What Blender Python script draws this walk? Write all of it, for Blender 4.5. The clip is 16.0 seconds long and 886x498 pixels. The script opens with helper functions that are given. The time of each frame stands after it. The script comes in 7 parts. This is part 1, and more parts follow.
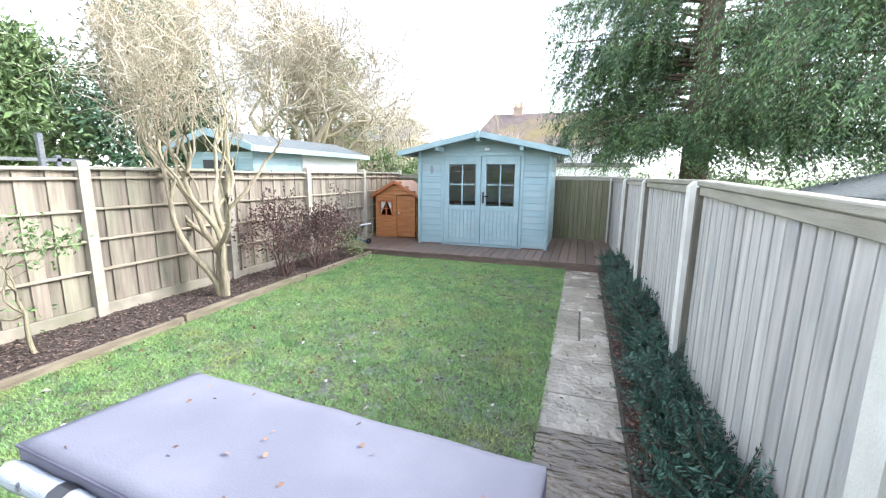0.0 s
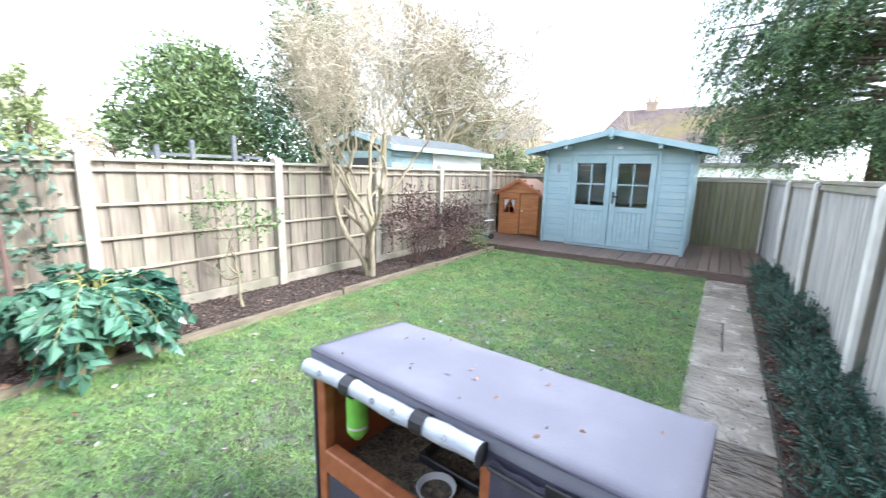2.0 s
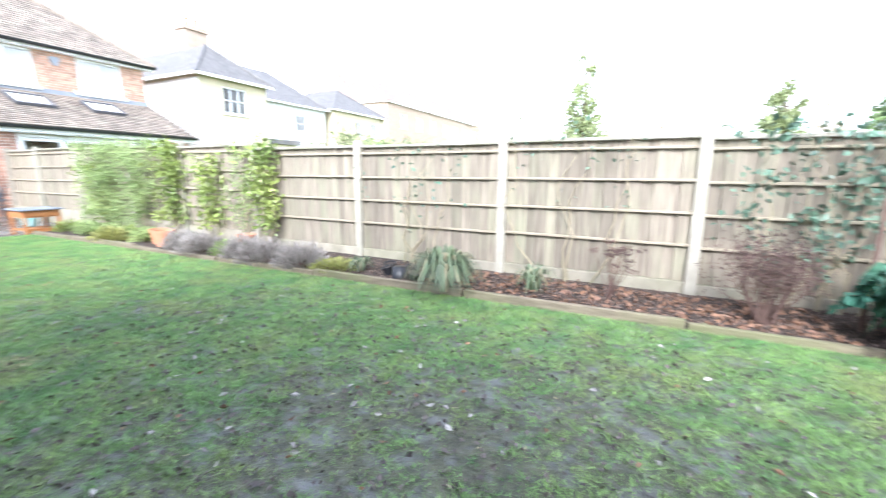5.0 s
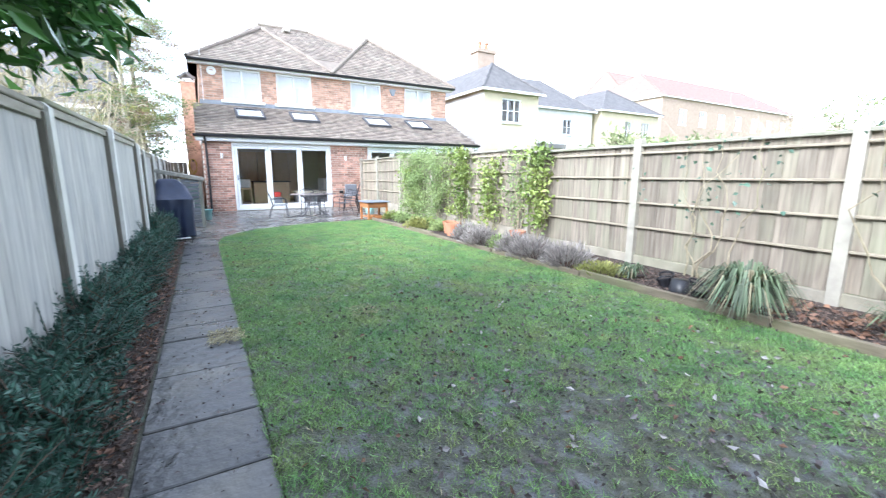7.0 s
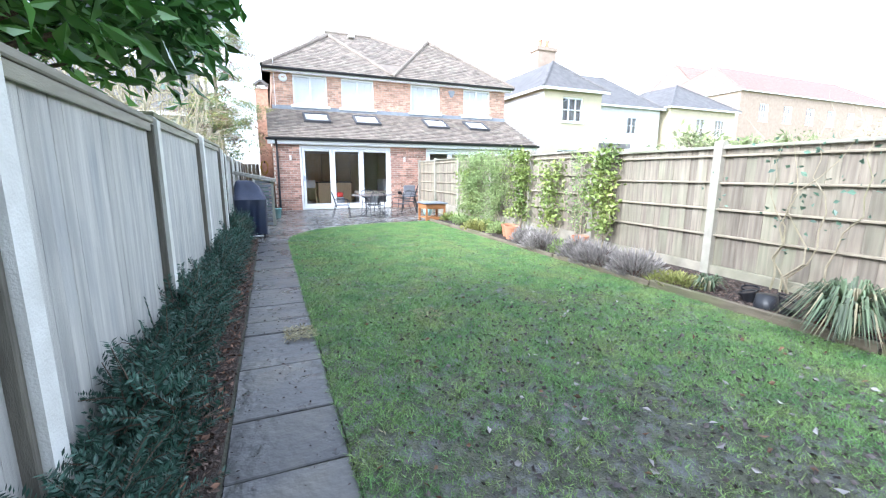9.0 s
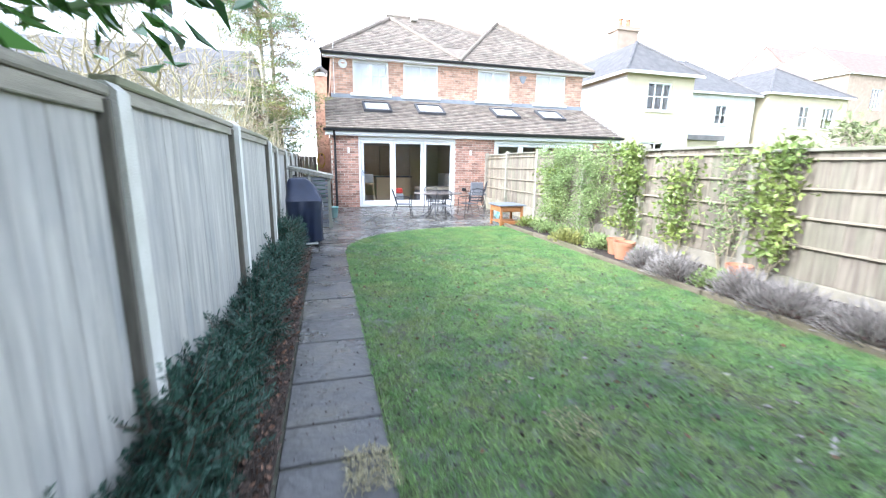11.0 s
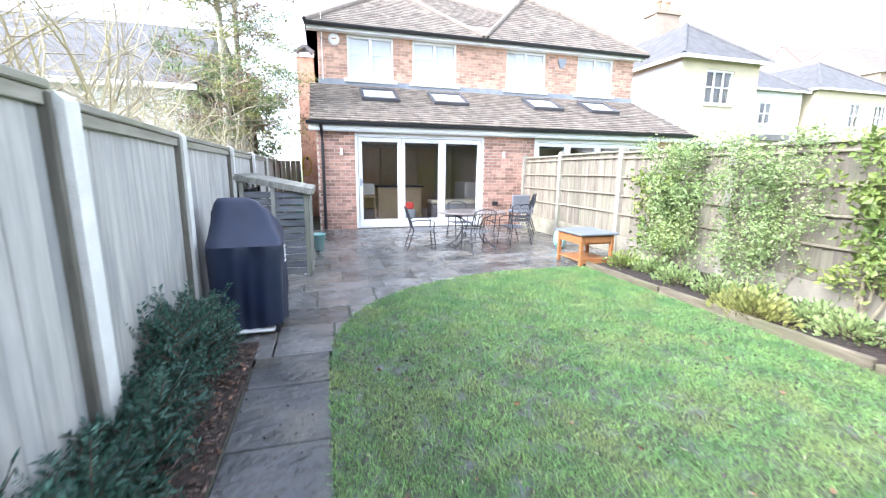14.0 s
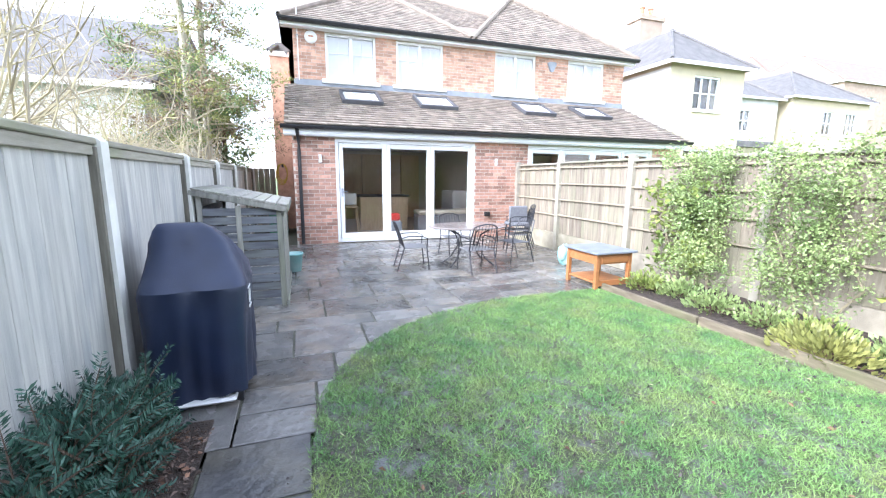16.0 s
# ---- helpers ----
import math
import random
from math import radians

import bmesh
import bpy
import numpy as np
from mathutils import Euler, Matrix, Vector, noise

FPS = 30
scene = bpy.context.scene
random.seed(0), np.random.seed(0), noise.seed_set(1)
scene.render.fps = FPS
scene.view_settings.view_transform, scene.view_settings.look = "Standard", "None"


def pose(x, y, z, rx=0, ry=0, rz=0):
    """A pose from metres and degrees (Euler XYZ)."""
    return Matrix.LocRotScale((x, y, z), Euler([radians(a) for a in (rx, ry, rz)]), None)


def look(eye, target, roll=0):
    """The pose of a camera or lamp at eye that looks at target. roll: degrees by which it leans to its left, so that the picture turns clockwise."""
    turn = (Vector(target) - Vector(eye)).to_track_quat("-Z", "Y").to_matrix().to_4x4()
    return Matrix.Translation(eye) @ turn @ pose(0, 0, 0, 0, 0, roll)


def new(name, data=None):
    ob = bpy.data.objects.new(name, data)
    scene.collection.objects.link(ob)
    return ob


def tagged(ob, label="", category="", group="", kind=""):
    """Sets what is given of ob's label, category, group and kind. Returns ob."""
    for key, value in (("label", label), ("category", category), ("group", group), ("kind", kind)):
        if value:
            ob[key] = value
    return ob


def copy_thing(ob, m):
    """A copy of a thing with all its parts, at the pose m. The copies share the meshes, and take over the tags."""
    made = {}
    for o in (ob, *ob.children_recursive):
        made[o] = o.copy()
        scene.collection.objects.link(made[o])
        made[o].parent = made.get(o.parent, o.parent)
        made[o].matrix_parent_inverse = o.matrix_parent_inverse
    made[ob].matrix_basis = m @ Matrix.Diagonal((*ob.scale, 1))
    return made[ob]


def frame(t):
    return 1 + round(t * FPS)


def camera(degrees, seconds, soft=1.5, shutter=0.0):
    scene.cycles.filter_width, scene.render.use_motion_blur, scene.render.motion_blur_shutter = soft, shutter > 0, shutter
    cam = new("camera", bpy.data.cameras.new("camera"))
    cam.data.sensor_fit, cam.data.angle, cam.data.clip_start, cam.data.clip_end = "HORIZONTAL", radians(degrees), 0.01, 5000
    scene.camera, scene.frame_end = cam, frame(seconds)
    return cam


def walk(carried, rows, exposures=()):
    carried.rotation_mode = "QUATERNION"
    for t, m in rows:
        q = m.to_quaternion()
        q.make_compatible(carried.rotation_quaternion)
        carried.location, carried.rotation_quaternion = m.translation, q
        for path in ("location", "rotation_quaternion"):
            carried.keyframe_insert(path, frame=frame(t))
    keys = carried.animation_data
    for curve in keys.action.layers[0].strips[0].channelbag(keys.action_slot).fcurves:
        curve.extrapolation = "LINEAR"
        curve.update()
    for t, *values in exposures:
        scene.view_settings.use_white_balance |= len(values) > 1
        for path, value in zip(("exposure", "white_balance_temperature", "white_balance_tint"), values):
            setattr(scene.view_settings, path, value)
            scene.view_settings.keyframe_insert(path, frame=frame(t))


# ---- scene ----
# Camera: eye x, y, z in metres, then yaw, pitch, roll in degrees
cam = camera(94.3, 16.0, soft=1.15, shutter=0.5)
ROWS = [
    (0, 0.289, 0.301, 1.524, 18.5, -10.22, -0.56),
    (0.5, 0.25, 0.258, 1.516, 19.0, -10.18, -0.8),
    (1, 0.224, 0.163, 1.502, 22.52, -10.27, -1.0),
    (1.5, 0.214, 0.072, 1.5, 28.07, -10.452, -1.265),
    (2, 0.199, -0.035, 1.506, 34.19, -10.635, -1.32),
    (2.5, 0.173, -0.164, 1.492, 41.713, -10.667, -1.384),
    (3, 0.185, -0.335, 1.482, 52.8, -10.9, -1.3),
    (3.5, 0.139, -0.483, 1.436, 66.074, -10.85, -0.95),
    (4.0, 0.1, -0.669, 1.362, 83.598, -10.862, -0.696),
    (4.5, 0.101, -0.851, 1.286, 101.132, -10.802, -0.553),
    (5.0, 0.124, -1.004, 1.216, 115.635, -10.593, -0.331),
    (7.3, 0.297, -1.149, 1.189, 151.989, -10.284, -0.1),
    (7.5, 0.308, -1.139, 1.196, 152.914, -10.255, -0.1),
    (8, 0.347, -1.128, 1.2, 154.515, -10.251, -0.2),
    (8.5, 0.37, -1.144, 1.208, 155.819, -10.255, -0.2),
    (9, 0.367, -1.202, 1.235, 157.398, -10.343, -0.2),
    (9.5, 0.366, -1.287, 1.26, 158.588, -10.457, -0.2),
    (9.7, 0.353, -1.363, 1.275, 160.311, -10.664, -0.3),
    (11.8, 0.386, -3.935, 1.356, 164.658, -11.688, -0.8),
    (12, 0.392, -4.185, 1.353, 164.452, -11.598, -0.9),
    (12.5, 0.344, -4.752, 1.326, 164.581, -11.481, -0.8),
    (13, 0.265, -5.328, 1.322, 164.624, -11.275, -0.9),
    (13.5, 0.187, -5.831, 1.306, 164.299, -11.073, -0.6),
    (14, 0.114, -6.317, 1.332, 163.87, -10.69, -0.5),
    (14.5, 0.092, -6.641, 1.351, 163.446, -10.661, -0.4),
    (15, 0.047, -6.953, 1.369, 163.343, -10.425, -0.4),
    (15.5, 0.065, -7.099, 1.388, 162.172, -10.105, -0.6),
    (16, 0.111, -7.137, 1.396, 160.921, -9.904, -0.4),
]
EXPOSURES = ((0.0, 2.65, 5950, 11), (2.5, 2.66, 5760, 11), (4.0, 2.64, 5680, 10), (5.0, 2.6, 5680, 10), (7.5, 2.36, 5480, 9), (10.0, 2.46, 5520, 9), (12.5, 2.5, 5620, 10), (16.0, 2.54, 5620, 12))
walk(cam, [(t, pose(x, y, z, 90 + pitch, roll, yaw)) for t, x, y, z, yaw, pitch, roll in ROWS], EXPOSURES)

# ---- daylight: a bright, thinly overcast winter sky ----
world = bpy.data.worlds.new("sky")
scene.world = world
world.use_nodes = True
wn, wl = world.node_tree.nodes, world.node_tree.links
sky = wn.new("ShaderNodeTexSky")
sky.sky_type, sky.sun_disc = "NISHITA", False
sky.sun_elevation, sky.sun_rotation = radians(33), radians(71)
sky.air_density, sky.dust_density, sky.ozone_density = 1.0, 0.6, 1.0
pale = wn.new("ShaderNodeHueSaturation")
pale.inputs["Saturation"].default_value = 0.26
wl.new(sky.outputs[0], pale.inputs["Color"])
wl.new(pale.outputs[0], wn["Background"].inputs[0])
wn["Background"].inputs[1].default_value = 0.15
sun_data = bpy.data.lights.new("sun", "SUN")
sun_data.energy, sun_data.angle, sun_data.color = 1.3, radians(26), (1.0, 0.955, 0.885)
sun = new("sun", sun_data)
sun.matrix_world = look((9.4, 3.2, 6.6), (0, 0, 0))


# ---- materials ----
def mat(name, c1, c2=None, scale=6.0, stretch=(1, 1, 1), rough=0.8, bump=0.15, fine=60.0, rnd=0.12, metal=0.0,
        stain=None, stain_amount=0.4, stain_scale=1.2, gloss_noise=0.0, island=False, spec=0.5):
    m = bpy.data.materials.new(name)
    m.use_nodes = True
    n, l = m.node_tree.nodes, m.node_tree.links
    b = n["Principled BSDF"]
    b.inputs["Roughness"].default_value, b.inputs["Metallic"].default_value = rough, metal
    b.inputs["Specular IOR Level"].default_value = spec
    tc, oi = n.new("ShaderNodeTexCoord"), n.new("ShaderNodeObjectInfo")
    shift = n.new("ShaderNodeVectorMath")
    shift.operation = "MULTIPLY_ADD"
    shift.inputs[1].default_value = (1, 1, 1)
    off = n.new("ShaderNodeMath")
    off.operation = "MULTIPLY"
    off.inputs[1].default_value = 37.0
    l.new(oi.outputs["Random"], off.inputs[0])
    l.new(tc.outputs["Object"], shift.inputs[0])
    l.new(off.outputs[0], shift.inputs[2])
    mp = n.new("ShaderNodeMapping")
    mp.inputs["Scale"].default_value = stretch
    l.new(shift.outputs[0], mp.inputs[0])
    n1 = n.new("ShaderNodeTexNoise")
    n1.inputs["Scale"].default_value, n1.inputs["Detail"].default_value = scale, 5
    l.new(mp.outputs[0], n1.inputs["Vector"])
    ramp = n.new("ShaderNodeValToRGB")
    ramp.color_ramp.elements[0].position, ramp.color_ramp.elements[1].position = 0.3, 0.7
    c2 = c2 or tuple(v * 0.7 for v in c1)
    ramp.color_ramp.elements[0].color, ramp.color_ramp.elements[1].color = (*c2, 1), (*c1, 1)
    l.new(n1.outputs["Fac"], ramp.inputs[0])
    last = ramp.outputs[0]
    if stain:
        n3 = n.new("ShaderNodeTexNoise")
        n3.inputs["Scale"].default_value, n3.inputs["Detail"].default_value = stain_scale, 4
        l.new(shift.outputs[0], n3.inputs["Vector"])
        r3 = n.new("ShaderNodeValToRGB")
        r3.color_ramp.elements[0].position, r3.color_ramp.elements[1].position = 0.48, 0.7
        r3.color_ramp.elements[1].color = (stain_amount,) * 3 + (1,)
        l.new(n3.outputs["Fac"], r3.inputs[0])
        mx = n.new("ShaderNodeMix")
        mx.data_type = "RGBA"
        mx.inputs["B"].default_value = (*stain, 1)
        l.new(r3.outputs[0], mx.inputs["Factor"])
        l.new(last, mx.inputs["A"])
        last = mx.outputs["Result"]
    hs = n.new("ShaderNodeHueSaturation")
    vary = n.new("ShaderNodeMapRange")
    vary.inputs["To Min"].default_value, vary.inputs["To Max"].default_value = 1 - rnd, 1 + rnd
    src = oi.outputs["Random"]
    if island:
        geo = n.new("ShaderNodeNewGeometry")
        src = geo.outputs["Random Per Island"]
    l.new(src, vary.inputs["Value"])
    l.new(vary.outputs[0], hs.inputs["Value"])
    l.new(last, hs.inputs["Color"])
    l.new(hs.outputs[0], b.inputs["Base Color"])
    n2 = n.new("ShaderNodeTexNoise")
    n2.inputs["Scale"].default_value, n2.inputs["Detail"].default_value = fine, 3
    l.new(mp.outputs[0], n2.inputs["Vector"])
    if bump:
        add = n.new("ShaderNodeMath")
        l.new(n1.outputs["Fac"], add.inputs[0])
        l.new(n2.outputs["Fac"], add.inputs[1])
        bp = n.new("ShaderNodeBump")
        bp.inputs["Strength"].default_value, bp.inputs["Distance"].default_value = bump, 0.02
        l.new(add.outputs[0], bp.inputs["Height"])
        l.new(bp.outputs[0], b.inputs["Normal"])
    if gloss_noise:
        gr = n.new("ShaderNodeMapRange")
        gr.inputs["From Min"].default_value, gr.inputs["From Max"].default_value = 0.35, 0.65
        gr.inputs["To Min"].default_value, gr.inputs["To Max"].default_value = rough - gloss_noise, rough
        l.new(n1.outputs["Fac"], gr.inputs["Value"])
        l.new(gr.outputs[0], b.inputs["Roughness"])
    return m


def glass_mat(name, tint=(0.9, 0.95, 0.95), rough=0.02):
    m = bpy.data.materials.new(name)
    m.use_nodes = True
    b = m.node_tree.nodes["Principled BSDF"]
    b.inputs["Base Color"].default_value, b.inputs["Roughness"].default_value = (*tint, 1), rough
    b.inputs["Transmission Weight"].default_value, b.inputs["IOR"].default_value = 1.0, 1.45
    return m


GRASS = mat("grass_blades", (0.275, 0.425, 0.13), (0.125, 0.265, 0.085), 4.5, rough=0.5, bump=0, rnd=0.5, island=True,
            stain=(0.34, 0.35, 0.13), stain_amount=0.6, stain_scale=2.2)
# Pale grey blotches: greyish mud with the wet sky sheen put into the colour.
MUD = mat("lawn_soil_with_sheen", (0.14, 0.145, 0.09), (0.055, 0.056, 0.043), 24, rough=0.42, bump=1.0, fine=90, stain=(0.27, 0.27, 0.3), stain_amount=0.6, stain_scale=9.0)
SOIL = mat("bark_mulch_soil", (0.1, 0.075, 0.06), (0.04, 0.03, 0.026), 25, rough=0.95, bump=1.0, fine=120)
CHIP = mat("bark_chip", (0.21, 0.15, 0.12), (0.075, 0.052, 0.045), 30, rough=0.9, bump=0.3, island=True, rnd=0.55)
FAR_GROUND = mat("far_ground", (0.17, 0.22, 0.08), (0.1, 0.15, 0.05), 0.4, rough=0.95, bump=0.2, fine=3)
BOARD_L = mat("weathered_fence_board", (0.335, 0.285, 0.22), (0.185, 0.15, 0.118), 3.0, (9, 9, 0.7), 0.85, 0.35, 40, 0.2,
              stain=(0.3, 0.31, 0.2), stain_amount=0.45)
BOARD_R = mat("grey_fence_board", (0.575, 0.56, 0.515), (0.385, 0.375, 0.35), 3.0, (9, 9, 0.7), 0.8, 0.4, 40, 0.08,
              stain=(0.3, 0.31, 0.32), stain_amount=0.6, stain_scale=1.6)
RAIL = mat("fence_rail_wood", (0.42, 0.36, 0.265), (0.28, 0.235, 0.175), 4, (8, 1, 8), 0.85, 0.3, 50, 0.1)
CAP = mat("fence_cap_wood", (0.39, 0.36, 0.3), (0.26, 0.245, 0.2), 4, (8, 1, 8), 0.85, 0.3, 50, 0.1, stain=(0.2, 0.22, 0.1), stain_amount=0.5)
CONCRETE = mat("concrete", (0.43, 0.39, 0.32), (0.32, 0.29, 0.24), 8, rough=0.9, bump=0.25, fine=110, rnd=0.06, stain=(0.3, 0.32, 0.22), stain_amount=0.4)
# One paving, several tones: sky glare in the palest, fence shade in the darkest.
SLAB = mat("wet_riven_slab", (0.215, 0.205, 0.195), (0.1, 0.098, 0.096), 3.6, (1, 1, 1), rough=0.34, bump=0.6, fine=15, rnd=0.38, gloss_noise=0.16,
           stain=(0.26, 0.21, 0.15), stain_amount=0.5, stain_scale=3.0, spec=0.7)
GLARE_SLAB = mat("damp_slab_glare_tone", (0.46, 0.41, 0.34), (0.27, 0.235, 0.19), 4.5, (1, 1, 1), rough=0.3, bump=0.7, fine=22, rnd=0.15, gloss_noise=0.14,
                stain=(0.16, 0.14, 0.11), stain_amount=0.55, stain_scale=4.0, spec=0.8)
PATH_SLAB = mat("dark_slab_shade_tone", (0.105, 0.104, 0.106), (0.05, 0.05, 0.052), 3.6, (1, 1, 1), rough=0.4, bump=0.6, fine=15, rnd=0.2, gloss_noise=0.16,
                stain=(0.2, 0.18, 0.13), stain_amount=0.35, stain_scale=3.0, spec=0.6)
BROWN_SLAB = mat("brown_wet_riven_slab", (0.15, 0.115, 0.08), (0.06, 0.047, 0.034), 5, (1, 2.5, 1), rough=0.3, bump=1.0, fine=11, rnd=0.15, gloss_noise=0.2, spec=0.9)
GREY_CONCRETE = mat("pale_post_concrete", (0.78, 0.77, 0.73), (0.66, 0.645, 0.6), 8, rough=0.9, bump=0.25, fine=110, rnd=0.06, stain=(0.36, 0.38, 0.26), stain_amount=0.4)
DIRTY_CONCRETE = mat("dirty_gravel_board", (0.42, 0.37, 0.29), (0.27, 0.24, 0.19), 6, rough=0.95, bump=0.3, fine=90, rnd=0.08, stain=(0.2, 0.2, 0.12), stain_amount=0.6)
MORTAR = mat("dark_joint", (0.12, 0.12, 0.09), (0.07, 0.07, 0.05), 20, rough=0.95, bump=0.6)
EDGING = mat("timber_edging", (0.28, 0.23, 0.16), (0.15, 0.12, 0.085), 4, (6, 1, 6), 0.9, 0.4, 60, stain=(0.16, 0.18, 0.07), stain_amount=0.6)
DECK = mat("wet_deck_board", (0.2, 0.14, 0.11), (0.12, 0.085, 0.07), 5, (1, 9, 9), 0.55, 0.4, 60, 0.2, gloss_noise=0.2)
TEAL = mat("teal_painted_timber", (0.34, 0.465, 0.5), (0.275, 0.395, 0.435), 2.2, (0.7, 3, 6), 0.55, 0.14, 50, 0.04,
           stain=(0.4, 0.47, 0.46), stain_amount=0.45, stain_scale=2)
TEAL_TRIM = mat("teal_painted_trim", (0.345, 0.46, 0.49), (0.27, 0.39, 0.425), 4, rough=0.55, bump=0.12, rnd=0.05)
FELT = mat("roof_felt", (0.2, 0.22, 0.22), (0.12, 0.13, 0.13), 20, rough=0.95, bump=0.4)
BRICK = mat("orange_brick", (0.53, 0.315, 0.235), (0.33, 0.185, 0.145), 9, rough=0.9, bump=0.35, rnd=0.4, fine=120)
BRICK_I = mat("orange_brick_far", (0.58, 0.37, 0.27), (0.42, 0.245, 0.18), 9, rough=0.9, bump=0.3, rnd=0.3, island=True)
BRICK_MORTAR = mat("pale_mortar", (0.62, 0.56, 0.48), (0.5, 0.45, 0.39), 20, rough=0.95, bump=0.3)
TILE = mat("brown_roof_tile", (0.3, 0.245, 0.2), (0.19, 0.155, 0.13), 3, rough=0.85, bump=0.3, rnd=0.26, island=True, fine=60,
           stain=(0.3, 0.28, 0.22), stain_amount=0.4, stain_scale=2.5)
PALE_TILE = mat("sunlit_red_tile", (0.3, 0.2, 0.165), (0.21, 0.145, 0.12), 3, rough=0.9, bump=0.2, rnd=0.2)
MOSSY_TILE = mat("mossy_brown_tile", (0.17, 0.125, 0.115), (0.11, 0.085, 0.08), 2, rough=0.9, bump=0.3, rnd=0.1, stain=(0.2, 0.16, 0.05), stain_amount=0.8, stain_scale=0.25)
SLATE = mat("grey_slate", (0.185, 0.17, 0.165), (0.115, 0.108, 0.105), 3, rough=0.6, bump=0.3, rnd=0.2, island=True)
UPVC = mat("white_upvc", (0.82, 0.82, 0.82), (0.78, 0.78, 0.78), 3, rough=0.35, bump=0.0, rnd=0.02)
WHITE_WALL = mat("white_render", (0.72, 0.71, 0.68), (0.64, 0.63, 0.6), 2, rough=0.9, bump=0.15, rnd=0.02)
CREAM_WALL = mat("cream_render", (0.62, 0.54, 0.38), (0.55, 0.48, 0.34), 2, rough=0.9, bump=0.15, rnd=0.02)
PINK_BRICK = mat("pale_brick_far", (0.43, 0.33, 0.26), (0.35, 0.26, 0.205), 3, rough=0.9, bump=0.2, rnd=0.05)
BLACK = mat("black_plastic", (0.025, 0.025, 0.03), (0.018, 0.018, 0.02), 8, rough=0.4, bump=0.05)
LEAD = mat("lead_flashing", (0.3, 0.32, 0.36), (0.22, 0.24, 0.27), 6, rough=0.5, bump=0.1)
GLASS = glass_mat("window_glass", (0.985, 0.99, 0.99))
BARK = mat("pale_bark", (0.5, 0.42, 0.29), (0.3, 0.25, 0.17), 12, (3, 3, 0.8), 0.9, 0.6, 70, stain=(0.25, 0.27, 0.12), stain_amount=0.5)
PALE_BARK = mat("smooth_pale_bark", (0.6, 0.55, 0.46), (0.42, 0.38, 0.31), 9, (3, 3, 0.8), 0.85, 0.4, 50, stain=(0.34, 0.32, 0.2), stain_amount=0.4)
# Bark, and the shade colour seen through the feather-edge board gaps.
BARK_AND_GAP = mat("dark_bark_and_gap_shade", (0.16, 0.11, 0.08), (0.08, 0.055, 0.04), 10, (4, 4, 0.6), 0.95, 0.8, 60)
TWIG = mat("pale_twig", (0.55, 0.48, 0.36), (0.4, 0.34, 0.25), 8, rough=0.9, bump=0.1, rnd=0.25)
TWIG_RED = mat("brown_twig", (0.2, 0.12, 0.1), (0.12, 0.075, 0.06), 8, rough=0.9, bump=0.1)


# ---- building helpers ----
def link_mesh(name, me, material, parent=None, label=""):
    me.materials.append(material)
    ob = new(name, me)
    if parent:
        ob.parent = parent
    if label:
        ob["label"] = label
    return ob


def part(name, bm, material, parent=None, label=""):
    me = bpy.data.meshes.new(name)
    bm.to_mesh(me)
    bm.free()
    return link_mesh(name, me, material, parent, label)


def share(name, me, parent, loc=(0, 0, 0), rz=0.0, scale=(1, 1, 1), rx=0.0, ry=0.0):
    ob = new(name, me)
    ob.parent = parent
    ob.location, ob.rotation_euler, ob.scale = loc, (rx, ry, rz), scale
    return ob


def thing(name, loc, label, category, group="", rz=0.0):
    e = new(name)
    e.empty_display_size = 0.1
    e.location, e.rotation_euler = loc, (0, 0, rz)
    return tagged(e, label, category, group)


def box(bm, x0, y0, z0, x1, y1, z1, bevel=0.0, m=None):
    t = bmesh.new()
    bmesh.ops.create_cube(t, size=1.0)
    for v in t.verts:
        v.co = Vector(((x0 + x1) / 2 + v.co.x * (x1 - x0), (y0 + y1) / 2 + v.co.y * (y1 - y0), (z0 + z1) / 2 + v.co.z * (z1 - z0)))
    if bevel:
        bmesh.ops.bevel(t, geom=t.edges[:], offset=bevel, segments=1, affect="EDGES")
    if m is not None:
        bmesh.ops.transform(t, matrix=m, verts=t.verts[:])
    me = bpy.data.meshes.new("tmp")
    t.to_mesh(me)
    t.free()
    bm.from_mesh(me)
    bpy.data.meshes.remove(me)
    return bm


def boxes(*rows, bevel=0.0):
    bm = bmesh.new()
    for r in rows:
        box(bm, *r, bevel=bevel)
    return bm


def prism(bm, outline, axis, a, b):
    """A closed outline of pairs, drawn out along an axis from a to b."""
    def at(p, h):
        return {"x": (h, p[0], p[1]), "y": (p[0], h, p[1]), "z": (p[0], p[1], h)}[axis]
    lo, hi = [bm.verts.new(at(p, a)) for p in outline], [bm.verts.new(at(p, b)) for p in outline]
    n = len(outline)
    for i in range(n):
        bm.faces.new((lo[i], lo[(i + 1) % n], hi[(i + 1) % n], hi[i]))
    bm.faces.new(lo[::-1])
    bm.faces.new(hi)
    bmesh.ops.recalc_face_normals(bm, faces=bm.faces[:])
    return bm


